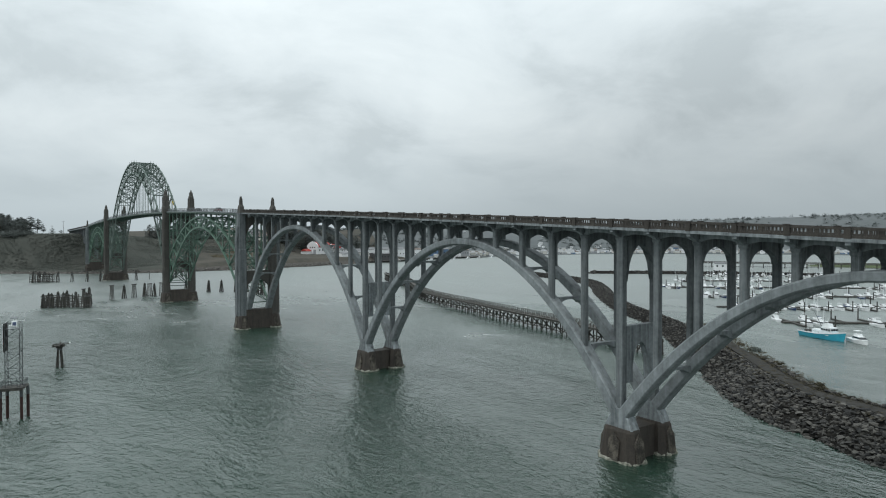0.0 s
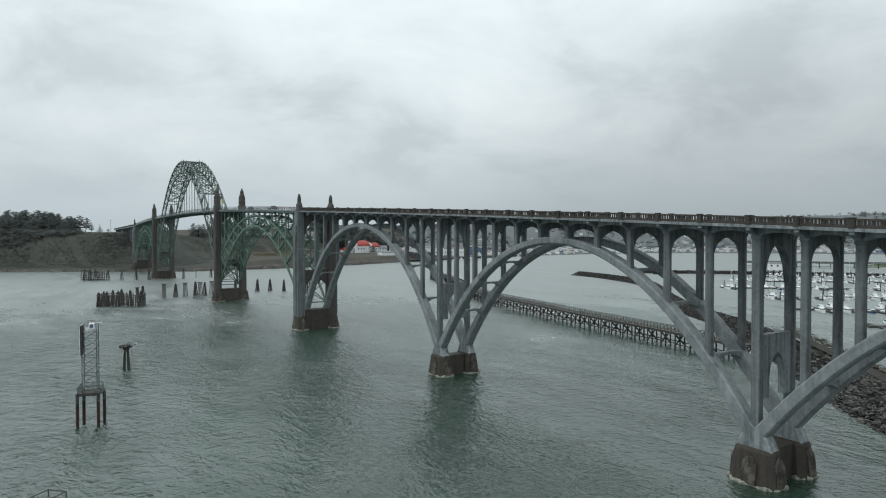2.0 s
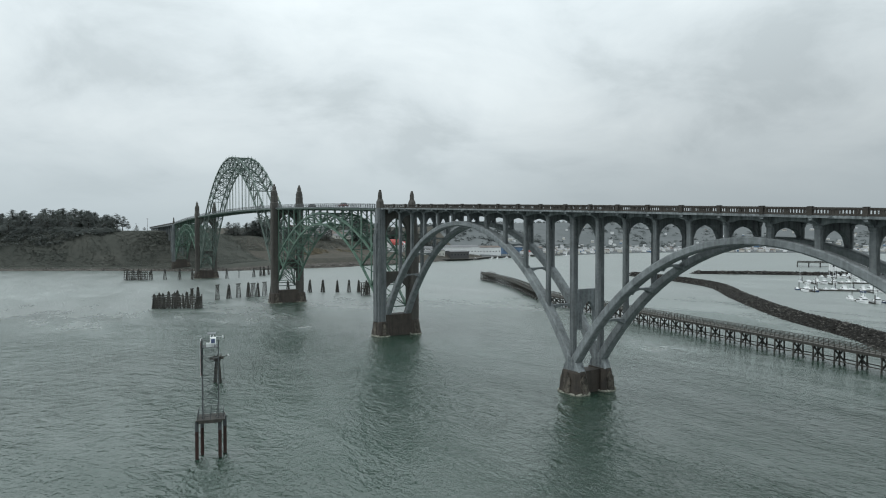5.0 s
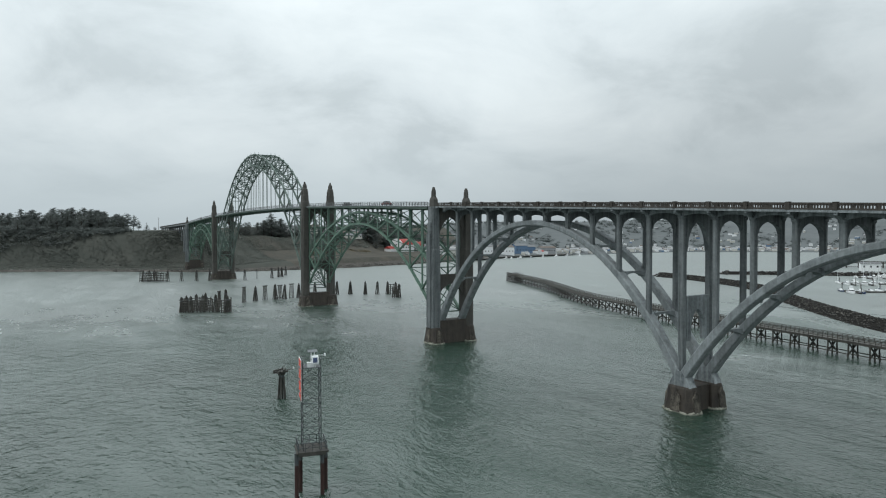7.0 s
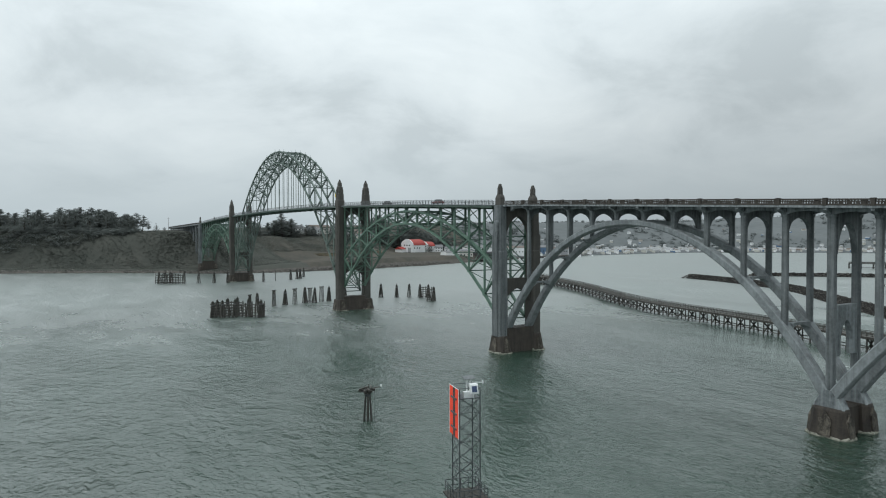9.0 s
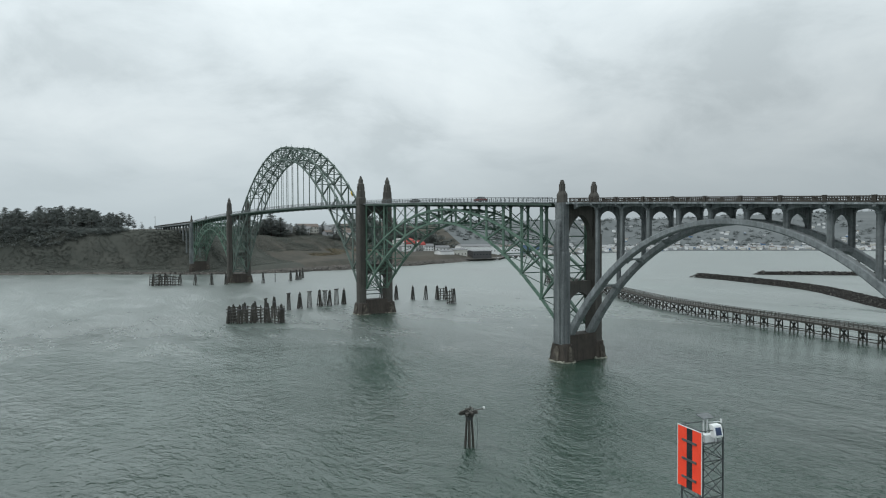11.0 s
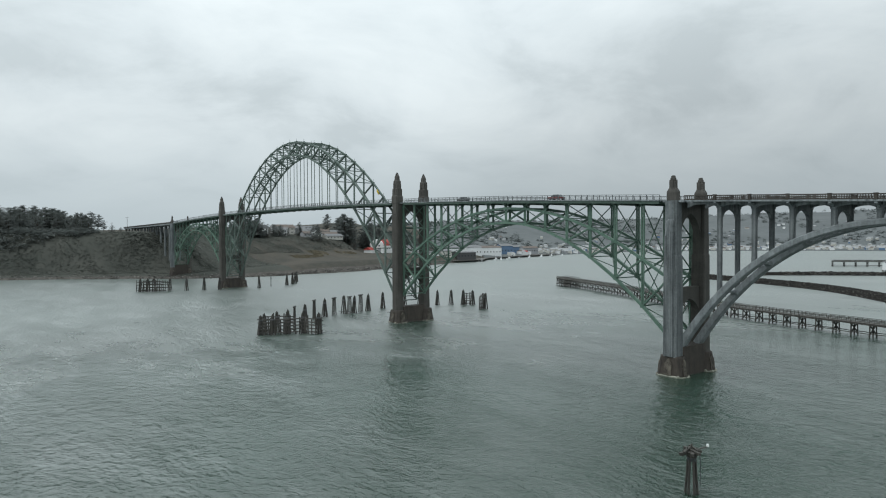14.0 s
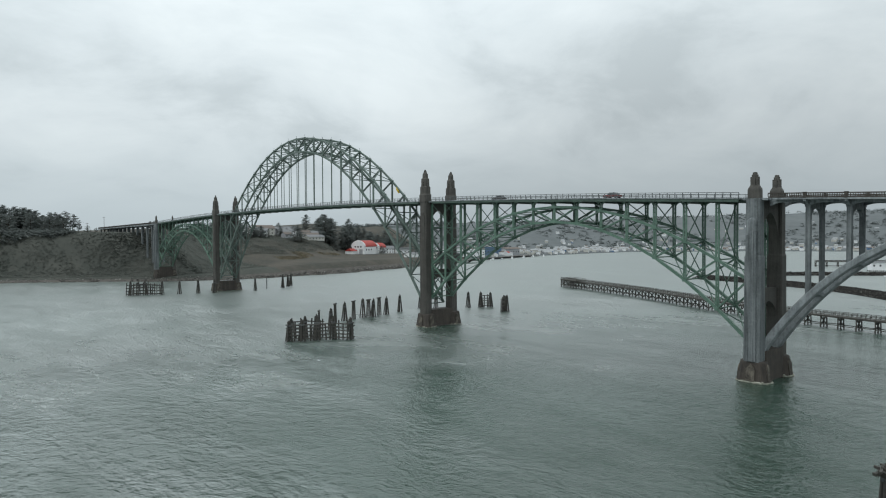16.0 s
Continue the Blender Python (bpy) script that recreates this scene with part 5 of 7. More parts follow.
def jetty(edge, section, label, stones, size, near=None, path=None):
    """A rubble bank along the water's edge. section(y): [(offset, height), ...] across it."""
    line = smooth_line(edge, 4.0)
    across = []
    for i in range(len(line)):
        d = (line[min(i + 2, len(line) - 1)] - line[max(i - 2, 0)]).normalized()
        across.append(Vector((-d.y, d.x, 0)))
    g = Geo()
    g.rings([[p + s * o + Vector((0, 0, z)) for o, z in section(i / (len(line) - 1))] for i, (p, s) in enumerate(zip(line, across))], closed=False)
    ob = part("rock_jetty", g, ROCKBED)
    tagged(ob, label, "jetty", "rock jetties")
    rest, made = Geo(), 0
    lumps = [lg.mesh("stone", ROCK) for lg in LUMPS]
    r = random.Random(5)
    for tip in (0, -1):  # rounded ends
        sec = section(0.0 if tip == 0 else 1.0)
        d = (line[0] - line[3]).normalized() if tip == 0 else (line[-1] - line[-4]).normalized()
        mid = sum(o for o, z in sec) / len(sec)
        for _ in range(140):
            a, k = r.uniform(-1.57, 1.57), r.random() ** 0.6
            o = (sec[-1][0] - sec[0][0]) / 2 * k
            top = max(z for o2, z in sec)
            q = line[tip] + across[tip] * (mid + o * math.sin(a)) + d * (o * math.cos(a))
            q.z = top - (top + 1.2) * k + 0.1
            put_lump(rest, r.randrange(12), q, size * r.uniform(1.2, 2.4), r.uniform(0, 6.3), r.uniform(-0.5, 0.5))
    for _ in range(stones):
        i = int((len(line) - 1) * (r.uniform(0.075, 0.27) if path and r.random() < 0.4 else r.uniform(0.04, 0.999)))
        sec = section(i / (len(line) - 1))
        k = r.random()
        lo, hi = sec[0][0], sec[-1][0]
        o = lo + (hi - lo) * k
        if path and path[0] - 0.4 < o < path[1] + 0.4 and near and line[i].y < near[1] + 70:
            continue
        z = next(a[1] + (b[1] - a[1]) * (o - a[0]) / (b[0] - a[0]) for a, b in zip(sec, sec[1:]) if a[0] <= o <= b[0] + 1e-6)
        p = line[i] + (line[i + 1] - line[i]) * r.random() + across[i] * o
        if z < -0.7:
            continue
        s = (size if not path or i < 0.3 * len(line) else size * 0.75) * r.choice((0.6, 0.7, 0.8, 0.9, 1.0, 1.1, 1.3, 1.75))
        p.z = z + 0.12 * s
        if near and made < 300 and near[0] < p.y < near[1] and o > (path[1] if path else -99):
            st = new("stone", lumps[r.randrange(12)])
            st.parent = ob
            st.matrix_basis = Matrix.Translation(p) @ Matrix.Rotation(r.uniform(0, 6.3), 4, "Z") @ Matrix.Rotation(r.uniform(-0.9, 0.9), 4, "X") @ Matrix.Scale(s * 1.15, 4)
            made += 1
        else:
            put_lump(rest, r.randrange(12), p, s, r.uniform(0, 6.3), r.uniform(-0.5, 0.5))
    tagged(part("rubble", rest, ROCK, ob, "heaped dark basalt riprap"), kind="stuff")
    return ob, line, across


def main_section(k):
    """Broad with a path near the bridge (k = 0), a narrow ridge at the tip."""
    wide = [(-4, -1.6), (0, 0.0), (2.6, 1.5), (5.0, 2.9), (7.1, 3.95), (7.9, 4.05), (11.5, 4.05), (12.8, 3.8), (15.5, 1.4), (18.5, -1.6)]
    slim = [(-4, -1.6), (0, 0.0), (1.9, 1.1), (3.6, 2.1), (4.7, 2.7), (5.4, 2.85), (6.3, 2.75), (7.3, 2.1), (9.2, 0.8), (12.5, -1.6)]
    t = min(1, max(0, (k - 0.26) / 0.16))
    return [(a + (c - a) * t, b + (d - b) * t) for (a, b), (c, d) in zip(wide, slim)]


EDGE = [(8.0, -250.0), (14.0, -215.0), (20.8, -174.0), (26.0, -163.0), (32.0, -149.0), (54.0, -126.5), (81.0, -100.0), (107.0, -74.0), (132.0, -38.5), (178.0, 12.0), (225.0, 60.0), (250.0, 110.0), (264.0, 158.0)]
bank, bank_line, bank_side = jetty(EDGE, lambda k: [(-o, z) for o, z in reversed(main_section(k))], "dark basalt rubble jetty with an asphalt path along its crest", 26000, 0.56, near=(-176.0, -150.0), path=(-11.4, -8.0))


def crest_path():
    g = Geo()
    keep = [(p, s) for p, s in zip(bank_line, bank_side) if p.y < -95]
    g.rings([[p + s * -o + Vector((0, 0, 4.16 + dz)) for o, dz in ((8.1, -0.06), (8.8, 0.02), (10.0, 0.02), (10.8, -0.06))] for p, s in keep], closed=False)
    ob = part("path", g, PATHWAY)
    tagged(ob, "dark asphalt path along the crest of the jetty", "path", kind="structure")


crest_path()
second_edge = [(330.0, 147.0), (368.0, 112.0), (405.0, 66.0), (440.0, 5.0), (465.0, -75.0)]
jetty(second_edge, lambda k: [(-11, -1.6), (-8, 0.0), (-5.5, 1.6), (-4.0, 2.2), (-2.5, 1.6), (0, 0.0), (3, -1.6)], "low distant rubble breakwater sheltering the marina", 3800, 0.95)


# ---- shrubs, scrub and trees ----
def tuft(g, p, size, leaves, r, flat=0.7):
    """A clump of small leaf blades in an uneven ball."""
    for _ in range(leaves):
        d = Vector((r.gauss(0, 1), r.gauss(0, 1), r.gauss(0, 1) * flat))
        d *= size * (0.35 + 0.65 * r.random()) / max(0.2, d.length)
        c = p + Vector((d.x, d.y, abs(d.z) if flat < 0.6 else d.z))
        n = d + Vector((r.uniform(-0.6, 0.6), r.uniform(-0.6, 0.6), r.uniform(-0.1, 0.8))) * size
        a = n.cross(Vector((r.uniform(-1, 1), r.uniform(-1, 1), r.uniform(-1, 1)))).normalized() * size * r.uniform(0.16, 0.32)
        b = n.cross(a).normalized() * size * r.uniform(0.08, 0.18)
        g.add([tuple(c - a), tuple(c + b), tuple(c + a), tuple(c - b)], [(0, 1, 2, 3)])


def shrub(at, size, m, label):
    g, r = Geo(), random.Random(int(at[0] * 13 + at[1] * 7))
    for _ in range(7):
        tuft(g, Vector((r.uniform(-1, 1) * size, r.uniform(-1, 1) * size, size * 0.35 * r.random())), size * 0.6, 70, r, 0.5)
    ob = part("shrub", g, m)
    ob.location = at
    tagged(ob, label, "shrub", "shrubs on the jetty")


for k, (p, s) in enumerate(zip(bank_line, bank_side)):
    if -215 < p.y < -100 and k % 2 == 0:
        q = p - s * (12.3 + (k * 7 % 5) * 0.25) + Vector((0, 0, 3.7))
        shrub(q, (0.7, 1.1, 0.6, 1.35, 0.9)[k // 2 % 5], (SCRUB, DRYGRASS)[k // 2 % 3 == 1], "low wind-cut shrub beside the jetty path" if k // 2 % 3 != 1 else "tawny dry grass clump beside the jetty path")


def verge():
    """Coarse grass on both sides of the path."""
    r, spots, sizes = random.Random(44), [], []
    for p, s in zip(bank_line, bank_side):
        if -235 < p.y < -90:
            for _ in range(60):
                o = r.uniform(10.7, 13.4) if r.random() < 0.8 else r.uniform(7.6, 8.3)
                q = p - s * o + Vector((r.uniform(-2, 2), r.uniform(-2, 2), 4.05 - max(0.0, o - 12.0) * 0.5))
                spots.append(tuple(q))
                sizes.append(r.uniform(0.18, 0.5))
    ob = leaf_cloud("verge_grass", spots, sizes, 16, 12, DRYGRASS, 0.8, 0.3)
    tagged(ob, "coarse brown winter grass beside the jetty path", "grass", kind="stuff")


def leaf_mesh(name, spots, sizes, leaves, seed, m, flat=0.55, leaf=0.3, below=0.0):
    """Many small blades round the given spots, mostly facing up and outwards; below: share of the lower half kept."""
    r = np.random.default_rng(seed)
    c = np.repeat(np.array(spots, dtype=float), leaves, axis=0)
    s = np.repeat(np.array(sizes, dtype=float), leaves)[:, None]
    k = len(c)
    d = r.normal(size=(k, 3))
    d /= np.linalg.norm(d, axis=1)[:, None]
    d[:, 2] = np.where(d[:, 2] > 0, d[:, 2], np.abs(d[:, 2]) - 2 * below * np.abs(d[:, 2])) * flat
    c = c + d * s * (0.4 + 0.6 * r.random((k, 1)))
    n = d * 0.6 + np.array((0, 0, 1.1)) + r.uniform(-0.35, 0.35, (k, 3))
    a = np.cross(n, r.normal(size=(k, 3)))
    a /= np.linalg.norm(a, axis=1)[:, None]
    b = np.cross(n, a)
    b /= np.linalg.norm(b, axis=1)[:, None]
    a *= s * leaf * r.uniform(0.7, 1.3, (k, 1))
    b *= s * leaf * r.uniform(0.4, 0.8, (k, 1))
    v = np.stack([c - a, c + b, c + a, c - b], axis=1).reshape(-1, 3)
    me = bpy.data.meshes.new(name)
    me.vertices.add(4 * k)
    me.vertices.foreach_set("co", v.ravel())
    me.loops.add(4 * k)
    me.loops.foreach_set("vertex_index", np.arange(4 * k, dtype=np.int32))
    me.polygons.add(k)
    me.polygons.foreach_set("loop_start", np.arange(0, 4 * k, 4, dtype=np.int32))
    me.update(calc_edges=True)
    me.materials.append(m)
    return me


def leaf_cloud(name, *rest):
    return new(name, leaf_mesh(name, *rest))


def make_tree(height, spread, seed, form):
    """A wind-shaped shore pine: forked trunk, limbs and a ragged layered crown."""
    r = random.Random(seed)
    ob = thing("pine_tree", "dark wind-shaped shore pine on the bluff", "tree", "pines on the bluff")
    g = Geo()
    lean = Vector((r.uniform(-0.08, 0.08), r.uniform(-0.08, 0.08), 0))
    pts = [Vector((0, 0, -1.0))]
    for i in range(1, 6):
        z = height * 0.95 * i / 5
        pts.append(Vector((lean.x * z + r.uniform(-0.25, 0.25), lean.y * z + r.uniform(-0.25, 0.25), z)))
    for i in range(5):
        g.tube(pts[i], pts[i + 1], 0.42 * (1 - i / 5.6) * height / 14, 0.42 * (1 - (i + 1) / 5.6) * height / 14, 7)
    spots, sizes = [], []
    count = int(28 * height / 14)
    for i in range(count):  # flat plates of foliage along each limb
        k = (i + 0.5) / count
        z = height * (form + (1 - form) * k)
        a = i * 2.4 + r.uniform(-0.5, 0.5)
        reach = spread * (1 - k ** 2.2) ** 0.6 * min(1.0, 0.6 + 2.2 * k) * r.uniform(0.55, 1.12)
        base = Vector((lean.x * z, lean.y * z, z - 0.2 * reach))
        tip = base + Vector((reach * math.cos(a), reach * math.sin(a), 0.22 * reach + r.uniform(-0.3, 0.4)))
        g.tube(base, tip, 0.1 * height / 14, 0.03, 5)
        for j in range(4):
            q = base + (tip - base) * (0.34 + 0.22 * j)
            spots.append(tuple(q + Vector((r.uniform(-0.6, 0.6), r.uniform(-0.6, 0.6), r.uniform(-0.1, 0.35)))))
            sizes.append(height * 0.125 * r.uniform(0.7, 1.3) * (1.1 - 0.45 * k))
    for j in range(4):
        spots.append((lean.x * height + r.uniform(-0.3, 0.3), lean.y * height + r.uniform(-0.3, 0.3), height * (0.9 + 0.035 * j)))
        sizes.append(height * (0.055 - 0.009 * j))
    part("trunk", g, BARK, ob)
    crown = new("crown", leaf_mesh("crown", spots, sizes, 24, seed, NEEDLES, 0.62, 0.25, 0.4))
    crown.parent = ob
    return ob


TREES = [make_tree(16, 7.8, 1, 0.06), make_tree(14, 8.6, 2, 0.10), make_tree(18, 7.6, 3, 0.05), make_tree(12, 7.8, 4, 0.08), make_tree(15, 6.8, 5, 0.04), make_tree(11, 5.0, 6, 0.36)]
used = set()


def ground_z(x, y):
    b = math.degrees(math.atan2(y - CENTRE.y, x - CENTRE.x))
    d = math.hypot(x - CENTRE.x, y - CENTRE.y)
    out = d - shore_at(b)[1] - 4 * noise.noise((b * 0.9, 2, 5))
    return land_height(b, out)


def plant(x, y, kind, scale=1.0, label=""):
    t = TREES[kind]
    m = Matrix.Translation((x, y, ground_z(x, y) - 0.3)) @ Matrix.Rotation(rnd.uniform(0, 6.28), 4, "Z")
    if kind in used:
        ob = copy_thing(t, m)
    else:
        ob, _ = t, used.add(kind)
        ob.matrix_basis = m
    ob.scale = (scale, scale, scale * rnd.uniform(0.92, 1.08))
    if label:
        tagged(ob, label)
    return ob


r3 = random.Random(11)
for i in range(26):  # the grove behind the far tower pier
    k = r3.random()
    plant(78 + 72 * k, 540 + 28 * k + r3.uniform(-4, 26), r3.randrange(5), r3.uniform(0.85, 1.2) * (1.15 if 0.3 < k < 0.8 else 0.8), "dark pine in the grove behind the bridge")
for i in range(104):  # the dense wood on the seaward bluff
    x = -44 - 116 * r3.random() ** 1.1
    back = r3.random()
    y = 482 + 88 * back - 0.36 * (x + 60)
    hump = max(0.35, 1 - abs((x + 82) / 40)) if x > -108 else 0.35
    plant(x, y, r3.randrange(5), r3.uniform(0.9, 1.12) * (0.7 + 0.62 * hump) * (0.72 + 0.4 * min(1, back * 2)))
for x, y, kind, s in ((-46, 500, 5, 1.4), (-40, 504, 5, 1.45), (-35, 506, 5, 1.3), (-51, 498, 0, 0.95), (-30, 510, 5, 0.65), (-22, 520, 1, 0.4), (-14, 528, 5, 0.4), (16, 500, 3, 0.85), (22, 506, 0, 0.75), (28, 508, 1, 0.85), (34, 512, 4, 0.8), (11, 498, 3, 0.6), (66, 524, 2, 0.8), (72, 526, 0, 0.85), (78, 530, 3, 0.9), (300, 570, 3, 0.8), (306, 573, 1, 0.6)):
    plant(x, y, kind, s)
for i in range(16):  # trees round the houses and behind the boathouse
    x = r3.uniform(150, 260)
    y = 560 + r3.uniform(0, 90)
    plant(x, y, r3.randrange(6), r3.uniform(0.5, 0.85), "dark pine among the houses on the terrace")
for i in range(42):  # the wood that climbs behind the boathouse
    k = r3.random()
    plant(252 + 150 * k, 618 + 30 * k + r3.uniform(-2, 60), r3.randrange(5), r3.uniform(1.25, 1.75) * (1.0 - 0.25 * k), "tall dark pine in the wood behind the white boathouse")
for x, y, kind, s in ((250, 612, 2, 1.75), (258, 616, 0, 1.9), (176, 548, 3, 1.25), (186, 552, 1, 1.0)):
    plant(x, y, kind, s, "tall dark pine standing near the white boathouse")


verge()


def scrub_cover():
    r = random.Random(21)
    spots, sizes = [], []
    for i in range(36000):
        b = r.uniform(79, 121) if i % 3 else r.uniform(79, 99)
        _, dist, low, high, start, end = shore_at(b)
        out = r.uniform(start * 0.75, end * 1.1) if i % 3 else r.uniform(60, 210)
        p = land_point(b, out)
        if b < 98 and p.z < 14 + 4 * noise.noise((p.x * 0.03, p.y * 0.03, 2)):
            continue
        big = noise.noise((p.x * 0.04, p.y * 0.04, 7))
        spots.append((p.x, p.y, p.z))
        sizes.append(r.uniform(0.5, 0.95) * (1.0 + max(-0.3, big) * 0.8))
    ob = leaf_cloud("bluff_scrub", spots, sizes, 9, 3, SCRUB, 0.8, 0.42)
    tagged(ob, "dense dull winter scrub covering the bluff face", "scrub", kind="stuff")
    spots, sizes = [], []
    for _ in range(1300):  # thickets under the wood
        x = -40 - 122 * r.random()
        y = 474 + 90 * r.random() - 0.36 * (x + 60)
        spots.append((x, y, ground_z(x, y) - 0.5))
        sizes.append(r.uniform(3.0, 6.0))
    ob = leaf_cloud("undergrowth", spots, sizes, 56, 9, NEEDLES, 0.9, 0.16)
    tagged(ob, "dense dark undergrowth beneath the pines", "undergrowth", kind="stuff")
    spots, sizes = [], []
    for _ in range(16000):
        b = r.uniform(82, 94)
        p = land_point(b, r.uniform(60, 118))
        if noise.noise((p.x * 0.02, p.y * 0.03, 4)) > -0.1 and 9.5 < p.z < 15:
            spots.append(tuple(p))
            sizes.append(r.uniform(0.6, 1.2))
    ob = leaf_cloud("dune_grass", spots, sizes, 7, 4, DUNEGRASS, 0.5)
    tagged(ob, "tawny dry grass on the low dune", "grass", kind="stuff")
    g = Geo()
    for _ in range(2600):
        b = r.uniform(80, 121)
        p = land_point(b, r.uniform(-3, 10 if b > 104 else 3))
        put_lump(g, r.randrange(12), p + Vector((0, 0, 0.1)), r.uniform(0.4, 1.1), r.uniform(0, 6.3), r.uniform(-0.5, 0.5))
    ob = part("shore_riprap", g, SHOREROCK)
    tagged(ob, "line of grey boulders along the foot of the bluff", "rocks", kind="stuff")
    spots, sizes = [], []
    for _ in range(4200):  # far wooded hillsides
        b = r.uniform(-26, 74)
        p = land_point(b, 70 + 900 * r.random() ** 1.1)
        if noise.noise((p.x * 0.006, p.y * 0.006, 11)) < -0.12:
            continue
        spots.append((p.x, p.y, p.z - 1))
        sizes.append(r.uniform(3.5, 8.5))
    ob = leaf_cloud("far_woods", spots, sizes, 22, 5, FARWOOD, 1.0, 0.3)
    tagged(ob, "hazy wooded hillsides beyond the bay", "woods", kind="stuff")


scrub_cover()


# ---- the marina ----
def hull(g, length, beam, depth, sheer=0.5, draft=0.45, n=12, mi=0):
    """A boat's hull: bow at +x, transom at -x."""
    rings = []
    for i in range(n + 1):
        t = i / n
        x = -length / 2 + length * t
        w = beam / 2 * (0.86 + 0.14 * min(1, t * 4)) * (1 - max(0, (t - 0.45) / 0.55) ** 2.3)
        w = max(w, 0.04)
        top = depth + sheer * max(0, (t - 0.3) / 0.7) ** 2
        rake = 0.06 * length * max(0, (t - 0.75) / 0.25) ** 2
        rings.append([(x - rake, 0, -draft), (x - rake * 0.8, -w * 0.72, -draft * 0.2), (x, -w, top), (x, w, top), (x - rake * 0.8, w * 0.72, -draft * 0.2)])
    g.rings(rings, mi=mi)
    return g


def cabin(g, x0, x1, w, z0, z1, rake=0.5, taper=0.85):
    g.add([(x0, -w, z0), (x1, -w * 0.9, z0), (x1, w * 0.9, z0), (x0, w, z0), (x0 + rake * 0.2, -w * taper, z1), (x1 - rake, -w * taper * 0.9, z1), (x1 - rake, w * taper * 0.9, z1), (x0 + rake * 0.2, w * taper, z1)],
          [(3, 2, 1, 0), (4, 5, 6, 7), (0, 1, 5, 4), (1, 2, 6, 5), (2, 3, 7, 6), (3, 0, 4, 7)])
    return g


def cruiser(length, paint, label, fly=True):
    ob = thing("motor_cruiser", label, "boat", "moored boats")
    k = length / 10
    part("hull", hull(Geo(), length, 3.3 * k, 1.1 * k), paint, ob)
    g = Geo(); g.box(-length * 0.48, length * 0.2, -1.35 * k, 1.35 * k, 1.06 * k, 1.14 * k)
    part("deck", g, WHITE, ob)
    part("cabin", cabin(Geo(), -length * 0.18, length * 0.27, 1.25 * k, 1.1 * k, 2.3 * k, 1.3 * k), WHITE, ob)
    part("window_band", cabin(Geo(), -length * 0.165, length * 0.245, 1.235 * k, 1.6 * k, 2.12 * k, 0.85 * k, 0.93), GLASS, ob, "dark cabin windows")
    if fly:
        part("flybridge", cabin(Geo(), -length * 0.15, length * 0.08, 1.0 * k, 2.3 * k, 3.0 * k, 0.35 * k), WHITE, ob)
        g = Geo()
        for x in (-0.14, 0.02):
            for s in (-1, 1):
                g.tube((length * x, s * 0.8 * k, 3.0 * k), (length * x, s * 0.8 * k, 3.95 * k), 0.03, n=4)
        g.box(-length * 0.17, length * 0.05, -0.9 * k, 0.9 * k, 3.95 * k, 4.02 * k)
        part("canopy", g, WHITE, ob)
    g = Geo()
    for s in (-1, 1):
        g.beam((length * 0.1, s * 1.4 * k, 1.9 * k), (length * 0.46, s * 0.15, 2.15 * k), 0.04)
        for t in (0.1, 0.22, 0.34, 0.46):
            g.beam((length * t, s * 1.3 * k * (1 - t * 1.7), 1.2 * k), (length * t, s * 1.3 * k * (1 - t * 1.7), 2.0 * k), 0.04)
    part("bow_rail", g, GALV, ob)
    return ob


def sailboat(length, paint, label):
    ob = thing("sailboat", label, "boat", "moored boats")
    k = length / 10
    part("hull", hull(Geo(), length, 2.9 * k, 1.0 * k, 0.35), paint, ob)
    part("cabin", cabin(Geo(), -length * 0.12, length * 0.22, 0.85 * k, 0.95 * k, 1.55 * k, 0.9 * k), WHITE, ob)
    g = Geo(); g.tube((length * 0.06, 0, 1.2 * k), (length * 0.06, 0, 17.5 * k), 0.13, 0.08, 7)
    mast = part("mast", g, WHITE, ob, "bare white mast")
    g = Geo(); g.tube((length * 0.06, 0, 2.3 * k), (-length * 0.38, 0, 2.4 * k), 0.2, 0.16, 7)
    part("boom", g, NAVY, mast, "boom with a furled sail under a blue cover")
    g = Geo()
    for q in ((length * 0.48, 0, 1.3 * k), (-length * 0.48, 0, 1.1 * k), (0.3, 1.3 * k, 1.0 * k), (0.3, -1.3 * k, 1.0 * k)):
        g.tube((length * 0.06, 0, 17.2 * k), q, 0.025, n=3)
    part("rigging", g, GALV, mast)
    return ob


